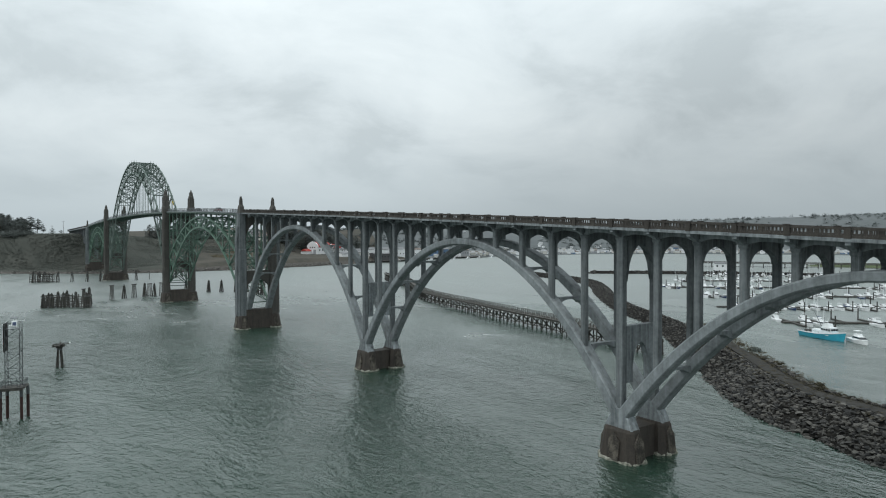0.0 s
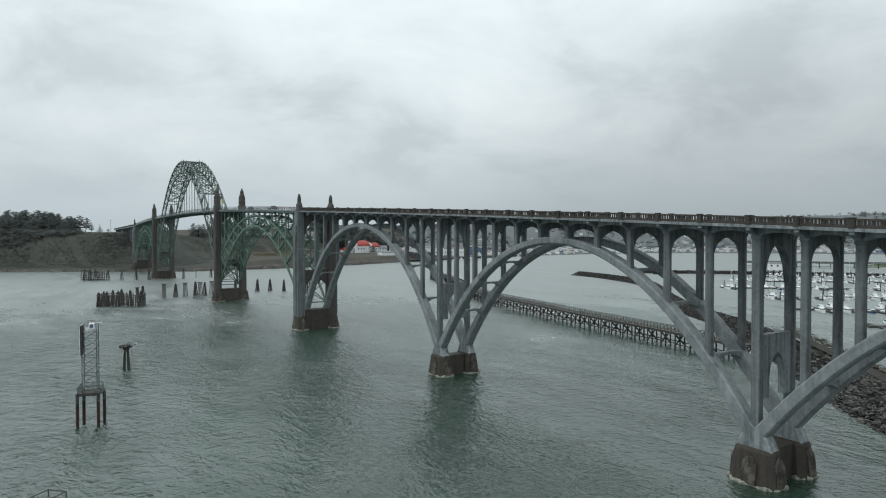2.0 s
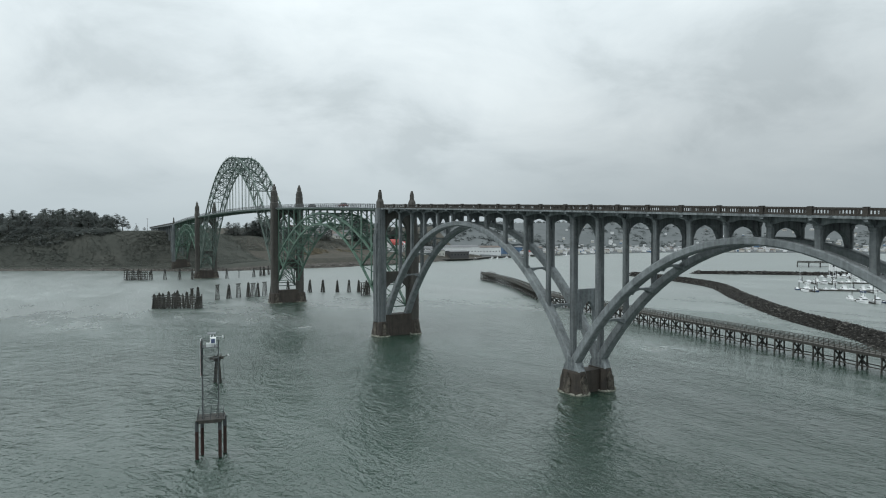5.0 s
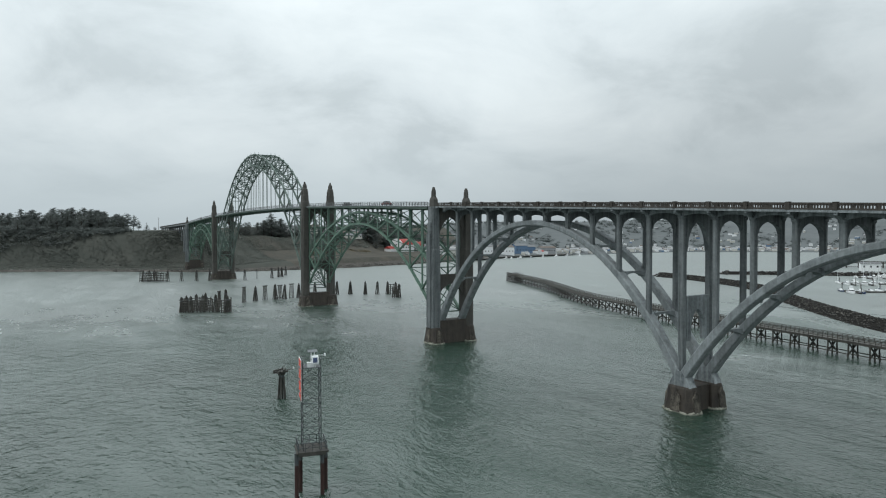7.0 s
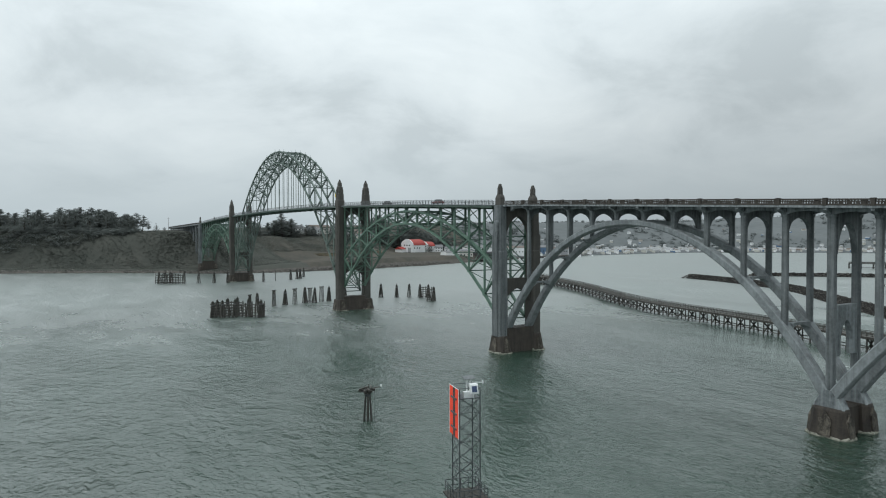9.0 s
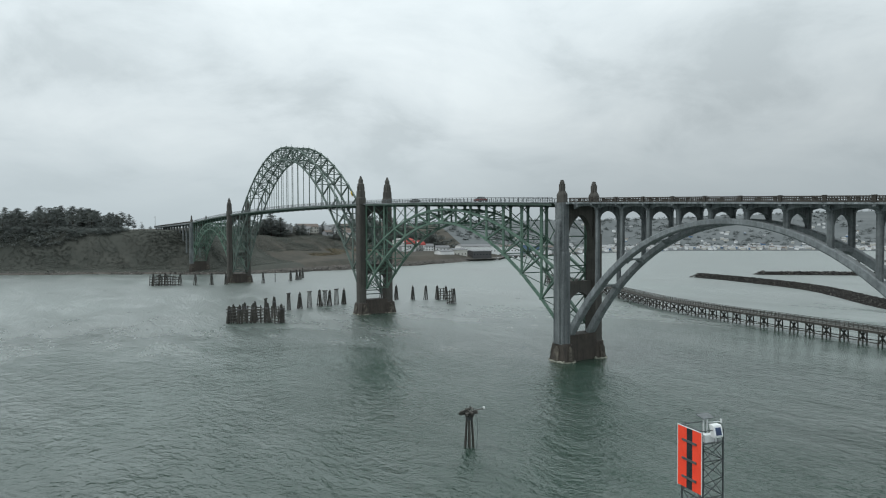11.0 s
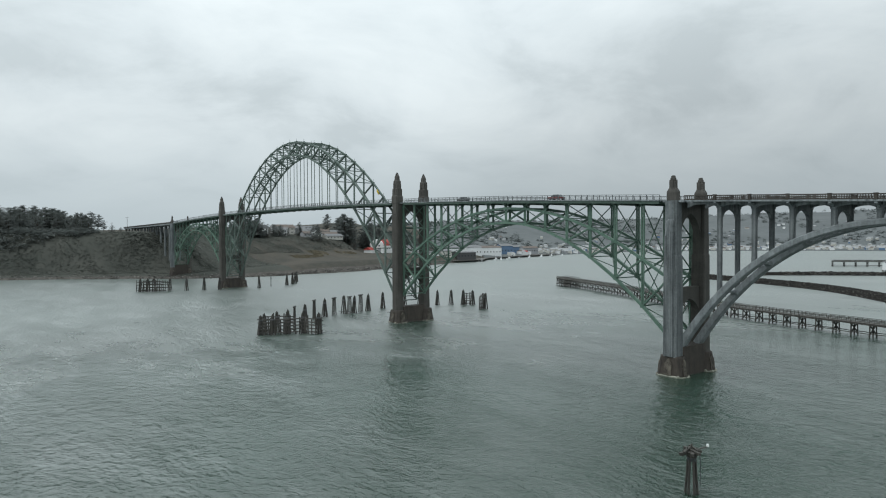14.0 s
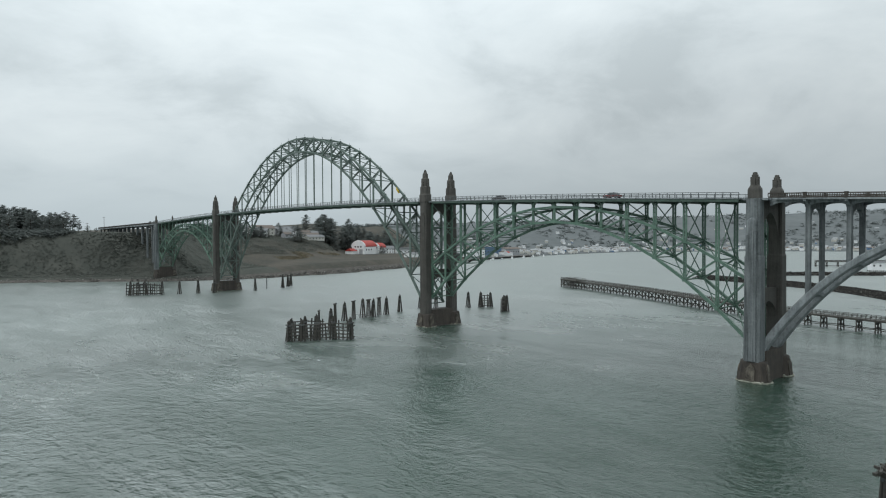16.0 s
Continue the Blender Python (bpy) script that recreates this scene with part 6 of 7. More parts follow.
def fishing_boat(length, paint, label):
    ob = thing("fishing_boat", label, "boat", "moored boats")
    k = length / 16
    part("hull", hull(Geo(), length, 4.8 * k, 1.5 * k, 1.3 * k, 0.6), paint, ob)
    g = Geo()
    for s in (-1, 1):  # one rail along each side
        rail = []
        for i in range(13):
            t = i / 12
            w = max(4.8 * k / 2 * (0.86 + 0.14 * min(1, t * 4)) * (1 - max(0, (t - 0.45) / 0.55) ** 2.3), 0.05) * s
            x, z = -length / 2 + length * t, 1.5 * k + 1.3 * k * max(0, (t - 0.3) / 0.7) ** 2
            rail.append([(x, w * 1.01 - 0.08, z - 0.06), (x, w * 1.01 + 0.08, z - 0.06), (x, w * 1.01 + 0.08, z + 0.26), (x, w * 1.01 - 0.08, z + 0.26)])
        g.rings(rail)
    part("gunwale", g, WHITE, ob, "white gunwale")
    g = Geo(); g.box(-length * 0.46, length * 0.22, -2.0 * k, 2.0 * k, 1.35 * k, 1.5 * k)
    part("deck", g, WHITE, ob)
    part("wheelhouse", cabin(Geo(), length * 0.02, length * 0.26, 1.5 * k, 1.5 * k, 3.9 * k, 0.5 * k, 0.92), WHITE, ob, "white wheelhouse")
    if paint is BLUE:  # the nearest boat shows its panes one by one
        for i in range(4):
            for s in (-1, 1):
                x = length * (0.045 + 0.055 * i)
                g = Geo(); g.box(x - 0.3 * k, x + 0.3 * k, s * 1.44 * k - 0.06, s * 1.44 * k + 0.06, 2.8 * k, 3.4 * k)
                part("window", g, GLASS, ob)
        for i in (-1, 0, 1):
            g = Geo(); g.box(length * 0.236, length * 0.246, i * 0.85 * k - 0.33 * k, i * 0.85 * k + 0.33 * k, 2.85 * k, 3.45 * k)
            part("window", g, GLASS, ob)
        g = Geo()
        for x, y, hgt in ((0.08, 0.3, 1.5), (0.12, -0.4, 2.1), (0.06, -0.2, 0.9), (-0.3, 1.2, 1.4), (-0.3, -1.2, 1.4)):
            z0 = 4.8 * k if x > 0 else 1.5 * k
            g.tube((length * x, y * k, z0), (length * x, y * k, z0 + hgt * k), 0.06, 0.04, 5)
        g.box(length * 0.07, length * 0.12, -0.9 * k, -0.2 * k, 5.4 * k, 5.6 * k)
        part("antenna", g, WHITE, ob)
        g = Geo()
        for s in (-1, 1):
            g.beam((-length * 0.47, s * 1.95 * k, 2.25 * k), (length * 0.0, s * 2.2 * k, 2.3 * k), 0.06)
            for i in range(7):
                x = -length * 0.47 + length * 0.47 * i / 6
                g.beam((x, s * 2.0 * k, 1.5 * k), (x, s * 2.0 * k, 2.28 * k), 0.05)
        part("deck_rail", g, GALV, ob)
    else:
        part("window_band", cabin(Geo(), length * 0.025, length * 0.255, 1.5 * k, 2.75 * k, 3.45 * k, 0.28 * k, 0.96), GLASS, ob)
    part("upper_bridge", cabin(Geo(), length * 0.05, length * 0.17, 1.05 * k, 3.9 * k, 4.9 * k, 0.35 * k), WHITE, ob)
    part("deckhouse", cabin(Geo(), -length * 0.22, length * 0.02, 1.2 * k, 1.5 * k, 2.7 * k, 0.2 * k), WHITE, ob)
    g = Geo()
    g.tube((length * 0.0, 0, 2.6 * k), (length * 0.0, 0, 9.5 * k), 0.13, 0.08, 7)
    part("mast", g, WHITE, ob)
    for s in (-1, 1):
        g = Geo()
        g.tube((0, s * 0.3, 3.0 * k), (-length * 0.12, s * 2.0 * k, 9.0 * k), 0.09, 0.06, 6)
        part("trolling_pole", g, GALV, ob)
    g = Geo()
    for i in range(5):
        g.box(-length * 0.42 + i * 0.75, -length * 0.42 + i * 0.75 + 0.55, -0.8 * k, 0.8 * k, 1.5 * k, (2.0 + 0.2 * (i % 2)) * k)
    part("deck_gear", g, PLANK, ob)
    return ob


BOATS = [cruiser(10, WHITE, "white motor cruiser moored at a floating dock"), cruiser(12, WHITE, "large white motor yacht with a flybridge at the dock"), cruiser(7.5, WHITE, "small white open motor boat at the dock", False),
         sailboat(10, WHITE, "white sailboat with a bare mast moored at the dock"), sailboat(12, NAVY, "dark-hulled sailboat with a tall bare mast at the dock"), cruiser(8.5, NAVY, "dark-hulled cabin boat moored at the dock", False), fishing_boat(13, WHITE, "white fishing boat with a wheelhouse at the dock")]
berthed = set()


def moor(kind, x, y, heading, label=""):
    m = Matrix.Translation((x, y, 0.0)) @ Matrix.Rotation(heading, 4, "Z")
    if kind in berthed:
        ob = copy_thing(BOATS[kind], m)
    else:
        ob = BOATS[kind]
        berthed.add(kind)
        ob.matrix_basis = m
    ob.scale = (0.7, 0.7, 0.7)
    if label:
        tagged(ob, label)
    return ob


blue = fishing_boat(16.5, BLUE, "turquoise fishing boat with a white wheelhouse at the dock end")
blue.matrix_basis = Matrix.Translation((125.7, -119.8, 0)) @ Matrix.Rotation(math.atan2(-0.93, -0.36), 4, "Z")
blue.scale = (0.92, 0.92, 0.88)
moor(1, 124.5, -129.5, math.atan2(-0.80, -0.60), "large white motor cruiser beside the turquoise boat")
moor(4, 132.0, -142.0, math.atan2(-0.80, -0.60))


def floating_dock(origin, a, b, seed, fingers=9.0, first=False):
    """A walkway on floats with finger piers and mooring piles; boats lie between the fingers."""
    u, v = Vector((0.75, -0.66, 0)).normalized(), Vector((0.66, 0.75, 0)).normalized()
    o, r = Vector((*origin, 0)), random.Random(seed)
    dock = thing("floating_dock", "long grey floating dock with finger piers and dark mooring piles", "dock", "floating docks", o)
    up = Vector((0, 0, 1))
    n = max(1, round((b - a) / 12))
    for i in range(n):
        p, q = u * (a + (b - a) * i / n + 0.05), u * (a + (b - a) * (i + 1) / n - 0.05)
        g = Geo(); g.beam(p + up * 0.35, q + up * 0.35, 2.2, 0.5)
        part("float", g, TIMBER, dock)
    k = a + 3
    while k < b:
        for s in (-1, 1):
            if r.random() < 0.9:
                g = Geo(); g.beam(u * k + v * s * 1.1 + up * 0.32, u * k + v * s * 10.5 + up * 0.32, 1.0, 0.4)
                part("finger_pier", g, TIMBER, dock)
                g = Geo(); e = u * k + v * s * 10.9
                g.tube(e - up * 3, e + up * r.uniform(3.2, 4.2), 0.24, 0.2, 8)
                part("mooring_post", g, TIMBER, dock)
                for c in (-1, 1):
                    if r.random() < (0.72 if first else 0.92):
                        kind = r.choice((0, 0, 1, 2, 2, 3, 3, 0, 5, 6, 2, 0))
                        w = o + u * (k + c * 2.55) + v * s * 6.5
                        moor(kind, w.x, w.y, math.atan2(v.y, v.x) + (0 if (s > 0) else math.pi) + r.uniform(-0.05, 0.05))
        k += fingers
    return dock


floating_dock((158.0, -104.0), -12, 60, 1, first=True)
floating_dock((206.0, -82.0), -40, 66, 2)
floating_dock((256.0, -58.0), -54, 74, 3)
floating_dock((312.0, -34.0), -84, 80, 4)
floating_dock((368.0, -8.0), -88, 86, 5)
floating_dock((424.0, 18.0), -80, 90, 6)


# ---- buildings ----
def paint(name, c, rough=0.7):
    d = tuple(x * 0.82 for x in c)
    return material(name, d, c, 0.3, rough, 0.1, streak=0.3)


SIDING = paint("white_siding", (0.74, 0.75, 0.75))
CREAM = paint("cream_siding", (0.50, 0.49, 0.45))
GREYSIDE = paint("grey_siding", (0.30, 0.31, 0.32))
DARKSIDE = paint("dark_shed_siding", (0.06, 0.06, 0.062))
BLUESIDE = paint("blue_metal_siding", (0.10, 0.17, 0.27))
REDROOF = paint("red_roof", (0.34, 0.045, 0.035))
GREYROOF = paint("grey_shingle_roof", (0.15, 0.155, 0.16))
BROWNROOF = paint("brown_shingle_roof", (0.12, 0.095, 0.08))


def gable(name, at, turn, w, d, h, rise, wall_m, roof_m, label, category="house", storeys=1, group="", door=True, piles=0.0):
    """A house with a pitched roof, eaves, rows of windows and a door; w along its ridge."""
    ob = thing(name, label, category, group, at)
    ob.rotation_euler = (0, 0, turn)
    g = Geo()
    g.add([(-w / 2, -d / 2, -1), (w / 2, -d / 2, -1), (w / 2, d / 2, -1), (-w / 2, d / 2, -1), (-w / 2, -d / 2, h), (w / 2, -d / 2, h), (w / 2, d / 2, h), (-w / 2, d / 2, h), (-w / 2, 0, h + rise), (w / 2, 0, h + rise)],
          [(3, 2, 1, 0), (0, 1, 5, 4), (2, 3, 7, 6), (1, 2, 6, 9, 5), (3, 0, 4, 8, 7), (4, 5, 9, 8), (6, 7, 8, 9)])
    wall = part("wall", g, wall_m, ob)
    e, t = 0.5, 0.22
    g = Geo()
    for s in (-1, 1):
        lo = Vector((0, s * (d / 2 + e), h - e * rise / (d / 2) + 0.08))
        hi = Vector((0, 0, h + rise + 0.08))
        g.add([(-w / 2 - e, lo.y, lo.z), (w / 2 + e, lo.y, lo.z), (w / 2 + e, hi.y, hi.z), (-w / 2 - e, hi.y, hi.z), (-w / 2 - e, lo.y, lo.z + t), (w / 2 + e, lo.y, lo.z + t), (w / 2 + e, hi.y, hi.z + t), (-w / 2 - e, hi.y, hi.z + t)],
              [(3, 2, 1, 0), (4, 5, 6, 7), (0, 1, 5, 4), (1, 2, 6, 5), (2, 3, 7, 6), (3, 0, 4, 7)])
    part("roof", g, roof_m, ob)
    n = max(2, round(w / 4.0))
    g0 = Geo()
    g0.box(-0.62, 0.62, -0.05, 0.06, -0.7, 0.7)
    pane = g0.mesh("window", GLASS)
    for s in (-1, 1):
        for f in range(storeys):
            z = h * (f + 0.55) / storeys
            for i in range(n):
                o = new("window", pane)
                o.parent = ob
                o.location = (-w / 2 + w * (i + 0.5) / n, s * d / 2, z)
    if piles:
        for i in range(n + 1):
            for s in (-1, 0, 1):
                g = Geo(); g.tube((-w / 2 + w * i / n, s * d / 2 * 0.95, -piles - 2), (-w / 2 + w * i / n, s * d / 2 * 0.95, -0.9), 0.25, n=6)
                part("timber_post", g, TIMBER, ob)
    return ob


def boathouse(at, turn):
    """A white hall with a curved gable and red roof, and a small red-roofed wing before it."""
    ob = thing("boathouse", "large white lifeboat station hall with a bright red curved roof", "building", at=at)
    ob.rotation_euler = (0, 0, turn)
    ob.scale = (1.12, 1.12, 1.05)
    shape = [(-8.0, 8.0), (-7.4, 10.0), (-5.6, 12.2), (-2.8, 14.0), (0.0, 14.8), (2.8, 14.0), (5.6, 12.2), (7.4, 10.0), (8.0, 8.0)]
    for name, x0, x1, y0, k in (("wall", -10.0, 13.0, 0.0, 1.0), ("rear_hall_wall", 14.0, 28.0, -4.0, 0.8)):
        g = Geo()
        g.rings([[(x, y0 - 8.0 * k, -1)] + [(x, y0 + y * k, z * k) for y, z in shape] + [(x, y0 + 8.0 * k, -1)] for x in (x0, x1)])
        wall = part(name, g, SIDING, ob)
        g = Geo()  # the roof stops behind a white gable parapet
        g.rings([[(x, y0 + y * k * 1.03, z * k + 0.15) for y, z in shape] + [(x, y0 + y * k * 1.05, z * k + 0.5) for y, z in reversed(shape)] for x in (x0 + 1.2, x1 + 0.4)])
        part("roof", g, REDROOF, wall, "bright red curved roof")
        g = Geo()
        g.rings([[(x, y0 + y * k * 1.05, z * k - 0.1) for y, z in shape] + [(x, y0 + y * k * 1.12, z * k + 1.0) for y, z in reversed(shape)] for x in (x0 - 0.1, x0 + 1.0)])
        part("gable_parapet", g, SIDING, wall, "white gable parapet")
        for x in (x0 + 4.0, x0 + 8.5, x0 + 13.0):
            g = Geo(); g.box(x - 0.8, x + 0.8, y0 - 8.08 * k, y0 - 7.9 * k, 4.0, 5.8)
            part("window", g, GLASS, wall)
        for o in (-3.6, 0.0, 3.6):
            g = Geo(); g.box(x0 - 0.08, x0 + 0.05, y0 + o - 0.9, y0 + o + 0.9, 7.4 * k, 9.0 * k)
            part("window", g, GLASS, wall)
    for y in (-3.6, 3.6):
        g = Geo(); g.box(-10.08, -9.95, y - 2.2, y + 2.2, -0.5, 5.4)
        part("boat_door", g, GREYSIDE, ob, "grey boat door")
    g = Geo(); g.box(-18.0, -10.0, 1.0, 11.0, -1, 3.6)
    part("low_wing", g, SIDING, ob)
    g = Geo(); g.add([(-18.5, 0.6, 3.5), (-9.9, 0.6, 3.5), (-9.9, 11.4, 3.5), (-18.5, 11.4, 3.5), (-18.5, 6.0, 6.4), (-9.9, 6.0, 6.4)], [(0, 1, 5, 4), (2, 3, 4, 5), (1, 2, 5), (3, 0, 4), (3, 2, 1, 0)])
    part("wing_roof", g, REDROOF, ob, "small bright red roof")
    return ob


boathouse((288.0, 589.0, ground_z(288, 589)), radians(22))
gable("house", (326.0, 592.0, ground_z(326, 592)), radians(-20), 14, 9, 6, 3, SIDING, GREYROOF, "white station house with a grey roof beside the boathouse", "house", 2)
gable("house", (346.0, 588.0, ground_z(346, 588)), radians(-25), 18, 9, 4.5, 2.5, SIDING, GREYROOF, "long white station outbuilding with a grey roof", "house", 1)
# houses on the terrace behind the main span
r4 = random.Random(31)
for i, (x, y, w, hh) in enumerate(((156, 588, 22, 8), (172, 602, 16, 9), (186, 590, 20, 6), (203, 606, 18, 8), (216, 588, 24, 5), (232, 604, 16, 8), (196, 620, 20, 9), (168, 622, 18, 9), (146, 610, 14, 7), (212, 572, 30, 4), (180, 574, 12, 5), (250, 620, 14, 8), (162, 604, 16, 7), (178, 612, 14, 8), (190, 606, 14, 7), (207, 618, 16, 8), (222, 612, 15, 7), (236, 622, 14, 7), (150, 626, 16, 8), (186, 634, 16, 9), (216, 634, 18, 8))):
    gable("house", (x, y, ground_z(x, y)), r4.uniform(-0.4, 0.3), w * 0.72, 9, hh * 0.8, 2.3, (SIDING, CREAM, GREYSIDE, SIDING)[i % 4], (GREYROOF, BROWNROOF, GREYROOF)[i % 3],
          ("white two-storey house on the terrace", "cream two-storey house on the terrace", "grey two-storey house on the terrace", "white house with a low roof on the terrace")[i % 4], "house", 2 if hh > 5 else 1, "houses on the terrace")
# the working waterfront
for x, y, w, d, hh, rise, wall_m, roof_m, turn, label in ((252, 452, 16, 14, 6.5, 1.6, SIDING, GREYROOF, -0.05, "white waterfront fish plant on piles"), (270, 455, 17, 14, 7.5, 1.5, CREAM, GREYROOF, -0.05, "cream waterfront warehouse on piles"),
                                                         (296, 452, 24, 14, 6.0, 1.0, DARKSIDE, GREYROOF, -0.08, "dark waterfront shed on piles"), (322, 492, 50, 18, 9.5, 2.0, SIDING, GREYROOF, -0.15, "long white waterfront warehouse"),
                                                         (366, 498, 34, 16, 8.5, 2.0, SIDING, BROWNROOF, -0.2, "long white processing plant by the water"), (405, 510, 17, 14, 9.5, 2.5, BLUESIDE, GREYROOF, -0.2, "blue metal warehouse by the water"),
                                                         (428, 520, 13.5, 12, 8.0, 2.5, BLUESIDE, GREYROOF, -0.2, "smaller blue metal warehouse by the water"), (462, 526, 22, 12, 6.5, 2.0, GREYSIDE, BROWNROOF, -0.25, "grey waterfront building on piles"),
                                                         (416, 92, 13, 6, 3.6, 0.8, SIDING, GREYROOF, -0.9, "small white dock building behind the breakwater")):
    gable("warehouse" if w > 13 else "dock_house", (x * 1.045, y + 6, 2.2), turn, w, d, hh * 1.3, rise, wall_m, roof_m, label, "building", 1, "waterfront buildings", piles=2.2)


def quay():
    """Pile wharf along the working waterfront."""
    line = [(254, 446), (326, 444), (361, 476), (418, 492), (470, 506), (522, 514)]
    ob = thing("wharf", "dark timber wharf along the working waterfront", "wharf")
    for (x0, y0), (x1, y1) in zip(line, line[1:]):
        d = Vector((x1 - x0, y1 - y0, 0))
        g = Geo(); s = Vector((-d.y, d.x, 0)).normalized() * 12
        g.beam(Vector((x0, y0, 1.9)) + s, Vector((x1, y1, 1.9)) + s, 24, 0.5)
        part("deck", g, PLANK, ob)
        for i in range(int(d.length / 4)):
            g = Geo(); p = Vector((x0, y0, 0)) + d * (i * 4 / d.length)
            g.tube(p + Vector((0, 0, -3)), p + Vector((0, 0, 2.0)), 0.22, n=6)
            part("timber_post", g, TIMBER, ob)


quay()
for i, (x, y) in enumerate(((330, 452), (366, 468), (376, 470), (392, 474), (418, 484), (440, 488), (468, 494), (492, 500), (520, 506))):
    moor((6, 6, 0, 6, 5, 6, 1, 6, 0)[i], x, y, 0.35 + 0.2 * (i % 3), "fishing boat tied up at the far wharf" if i % 2 == 0 else "")

# the town on the far hillside
HOMES = []
PALEROOF = paint("pale_weathered_roof", (0.30, 0.31, 0.315))
for k, (w, hh, wall_m, roof_m) in enumerate(((14, 5, SIDING, PALEROOF), (18, 7, CREAM, PALEROOF), (12, 5, CREAM, PALEROOF), (22, 6, CREAM, PALEROOF), (13, 6, SIDING, REDROOF))):
    HOMES.append(gable("house", (0, 0, 0), 0, w, 10, hh, 2.6, wall_m, roof_m, ("small white house in the far hillside town", "cream two-storey house in the far hillside town", "cream house in the far hillside town", "long cream building in the far hillside town", "white house with a red roof in the far town")[k], "house", 0, "houses of the far town"))
placed = set()
for i in range(205):
    b = r4.uniform(-14, 64)
    out = 8 + 220 * r4.random() ** 2.4
    p = land_point(b, out)
    k = r4.choice((0, 0, 1, 2, 3, 0, 1, 0, 2, 3, 1, 0, 0, 1, 2, 2)) if i >= 5 else i
    m = Matrix.Translation(p) @ Matrix.Rotation(radians(b) + math.pi / 2 + r4.uniform(-0.4, 0.4), 4, "Z")
    if k in placed:
        copy_thing(HOMES[k], m).scale = (0.36, 0.45, 0.6)
    else:
        placed.add(k)
        HOMES[k].matrix_basis = m
        HOMES[k].scale = (0.36, 0.45, 0.6)


def crowded_rooftops():
    """The rest of the town: small gabled blocks strung along the shore and up the hillside."""
    r, g = random.Random(77), Geo()
    for i in range(1100):
        b = r.uniform(-16, 66)
        out = 6 + (70 * r.random() ** 1.6 if i % 5 < 3 else 420 * r.random() ** 1.5)
        if out > 80 and noise.noise((b * 0.35, out * 0.012, 21)) < 0.05:
            continue
        p, a = land_point(b, out), radians(b) + math.pi / 2 + r.uniform(-0.5, 0.5)
        m = Matrix.Translation(p) @ Matrix.Rotation(a, 4, "Z")
        w, d, h = r.uniform(1.4, 4.2), r.uniform(1.4, 2.6), r.uniform(1.4, 3.2)
        tone = r.choice((0, 0, 1, 1, 1, 2, 2, 3))
        box = [(-w, -d, -2), (w, -d, -2), (w, d, -2), (-w, d, -2), (-w, -d, h), (w, -d, h), (w, d, h), (-w, d, h), (-w, 0, h + 1.6), (w, 0, h + 1.6)]
        pts = [tuple(m @ Vector(q)) for q in box]
        g.add(pts, [(0, 1, 5, 4), (2, 3, 7, 6), (1, 2, 6, 9, 5), (3, 0, 4, 8, 7)], tone)
        g.add(pts, [(4, 5, 9, 8), (6, 7, 8, 9)], r.choice((4, 4, 4, 5)))
    ob = part("town_rooftops", g, [SIDING, CREAM, GREYSIDE, BLUESIDE, PALEROOF, BROWNROOF])
    tagged(ob, "crowded small pale houses along the far shore", "houses", kind="stuff")


crowded_rooftops()


# the low grassy spit behind the marina
def spit():
    g = Geo()
    line = smooth_line([(598, 112), (618, 68), (640, 20), (680, -90), (730, -220)], 10)
    rings = []
    for i, p in enumerate(line):
        d = (line[min(i + 1, len(line) - 1)] - line[max(i - 1, 0)]).normalized()
        s = Vector((-d.y, d.x, 0))
        low = min(1.0, i / 4, (len(line) - 1 - i) / 4) ** 0.5
        rings.append([p + s * o + Vector((0, 0, z)) for o, z in ((30, -1.5), (22, 0.6 * low - 1.5 * (1 - low)), (12, 2.6 * low - 1.5 * (1 - low)), (0, 3.4 * low - 1.5 * (1 - low)), (-14, 3.0 * low - 1.5 * (1 - low)), (-30, -1.5))])
    g.rings(rings, closed=False)
    ob = part("grassy_spit", g, material("spit_grass", (0.045, 0.06, 0.032), (0.095, 0.112, 0.065), 0.08, 0.95, 0.4, relief=0.2), smooth=True)
    tagged(ob, "low green grassy spit behind the marina", "ground", kind="structure")


spit()


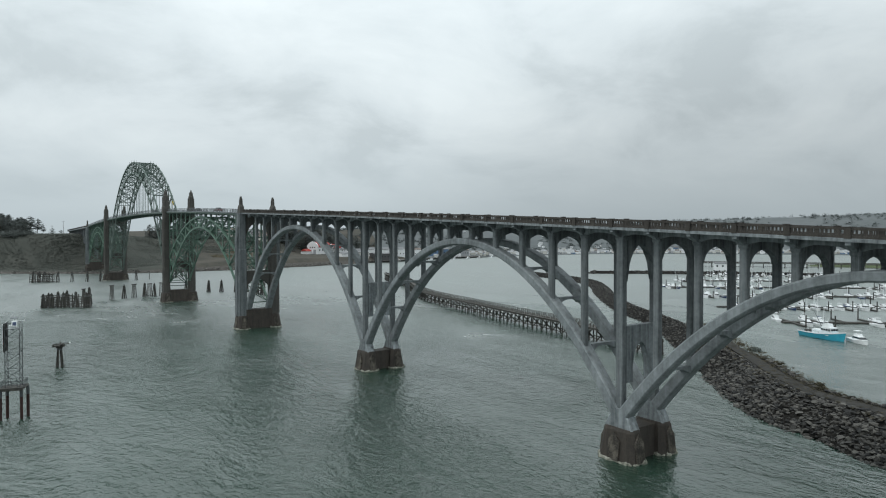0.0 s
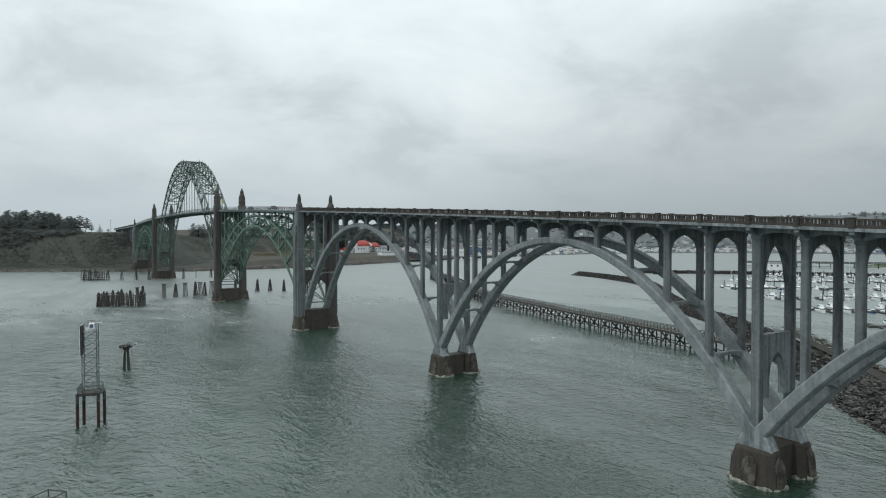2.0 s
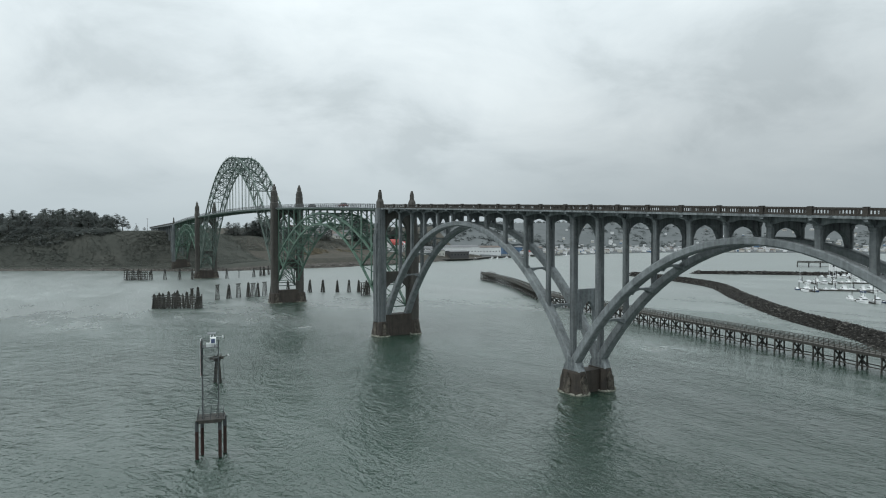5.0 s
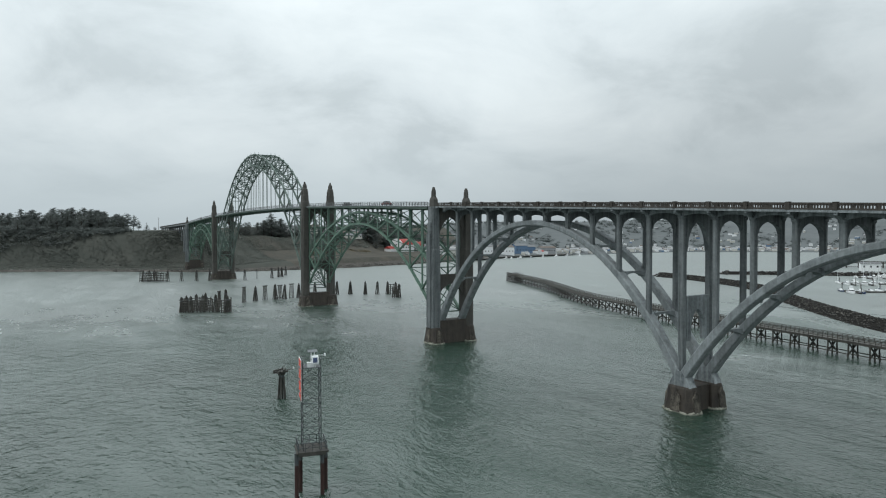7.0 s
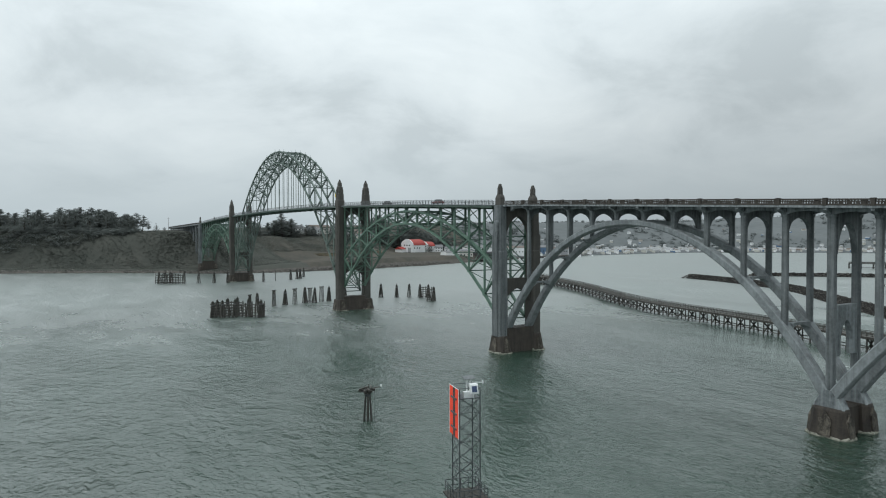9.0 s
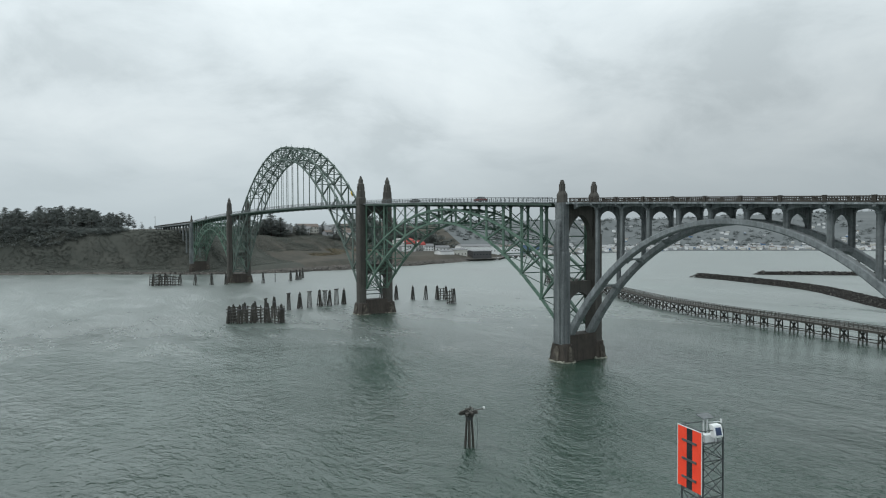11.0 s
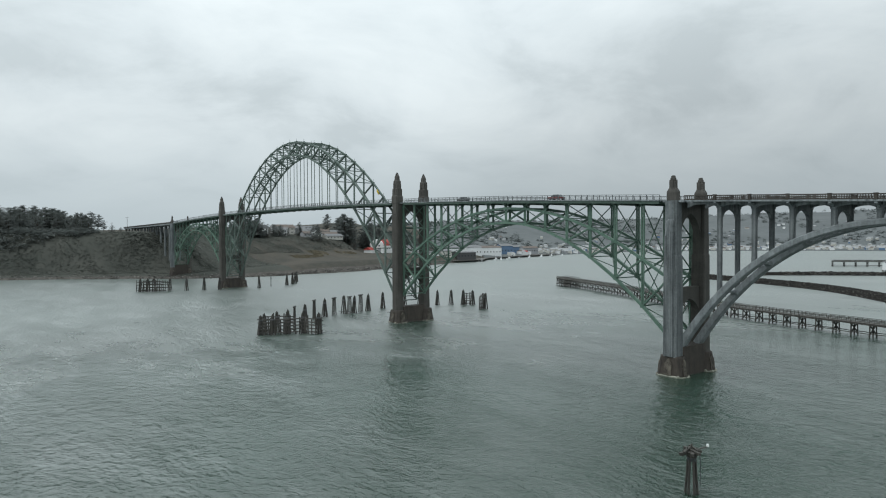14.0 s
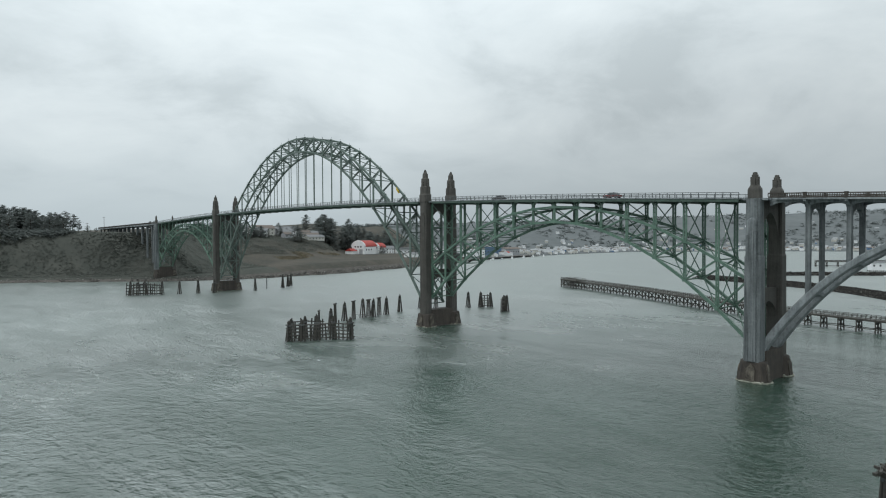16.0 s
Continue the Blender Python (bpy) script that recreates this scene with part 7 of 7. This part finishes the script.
# ---- traffic and small things on the bridge ----
def car(at, body_m, label):
    ob = thing("car", label, "car", "cars on the bridge", at)
    L = 4.5
    g = Geo()
    g.rings([[(x0, y, z) for x0, z in ((-0.9, 0.35), (0.9, 0.35), (0.92, 0.75), (0.82, top), (-0.82, top), (-0.92, 0.75))] for y, top in ((-L / 2, 0.78), (-L / 2 + 0.5, 0.9), (L / 2 - 0.9, 0.95), (L / 2, 0.8))])
    part("body", g, body_m, ob)
    g = Geo()
    g.rings([[(-0.8 * k, y, 0.9), (0.8 * k, y, 0.9), (0.66 * k, y, top), (-0.66 * k, y, top)] for y, k, top in ((-1.7, 1, 0.95), (-1.1, 1, 1.46), (0.5, 1, 1.48), (1.3, 1, 0.95))])
    part("cabin", g, GLASS, ob, "dark glazed cabin")
    for sx in (-1, 1):
        for y in (-1.4, 1.4):
            g = Geo(); g.tube((sx * 0.72, y, 0.33), (sx * 0.94, y, 0.33), 0.33, n=12)
            w = part("wheel", g, ROAD, ob)
            g = Geo(); g.tube((sx * 0.9, y, 0.33), (sx * 0.95, y, 0.33), 0.19, n=10)
            part("rim", g, GALV, w)
    return ob


car((2.0, 80.0, deck_z(80) + 0.03), DARKSIDE, "dark saloon car on the bridge roadway")
car((-2.0, 36.5, deck_z(36.5) + 0.03), material("maroon_car_paint", (0.09, 0.012, 0.012), (0.13, 0.02, 0.018), 1.0, 0.3, 0.0), "dark red car on the bridge roadway")


def tarp():
    g = Geo()
    g.rings([[(3.75, y, z), (4.85, y + 0.2, z + 0.2), (4.8, y + 0.1, z + 1.1), (3.8, y, z + 1.0)] for y, z in ((134.4, 45.9), (135.0, 46.5), (135.7, 47.2))])
    ob = part("tarpaulin", g, material("yellow_tarpaulin", (0.45, 0.30, 0.03), (0.70, 0.50, 0.06), 1.5, 0.6, 0.3))
    return tagged(ob, "yellow tarpaulin wrapped on the green arch chord", "tarpaulin")


tarp()


def utility_pole(x, y, h):
    ob = thing("utility_pole", "thin dark pole standing on the bluff top", "pole", "poles on the bluff", (x, y, ground_z(x, y)))
    g = Geo(); g.tube((0, 0, -0.5), (0, 0, h), 0.16, 0.11, 7)
    part("shaft", g, BARK, ob)
    g = Geo(); g.beam((-1.1, 0, h - 0.7), (1.1, 0, h - 0.7), 0.14)
    part("crossarm", g, BARK, ob)


for x, y, h in ((-14, 500, 12), (-22, 520, 8), (-2, 520, 7), (6, 505, 8)):
    utility_pole(x, y, h)
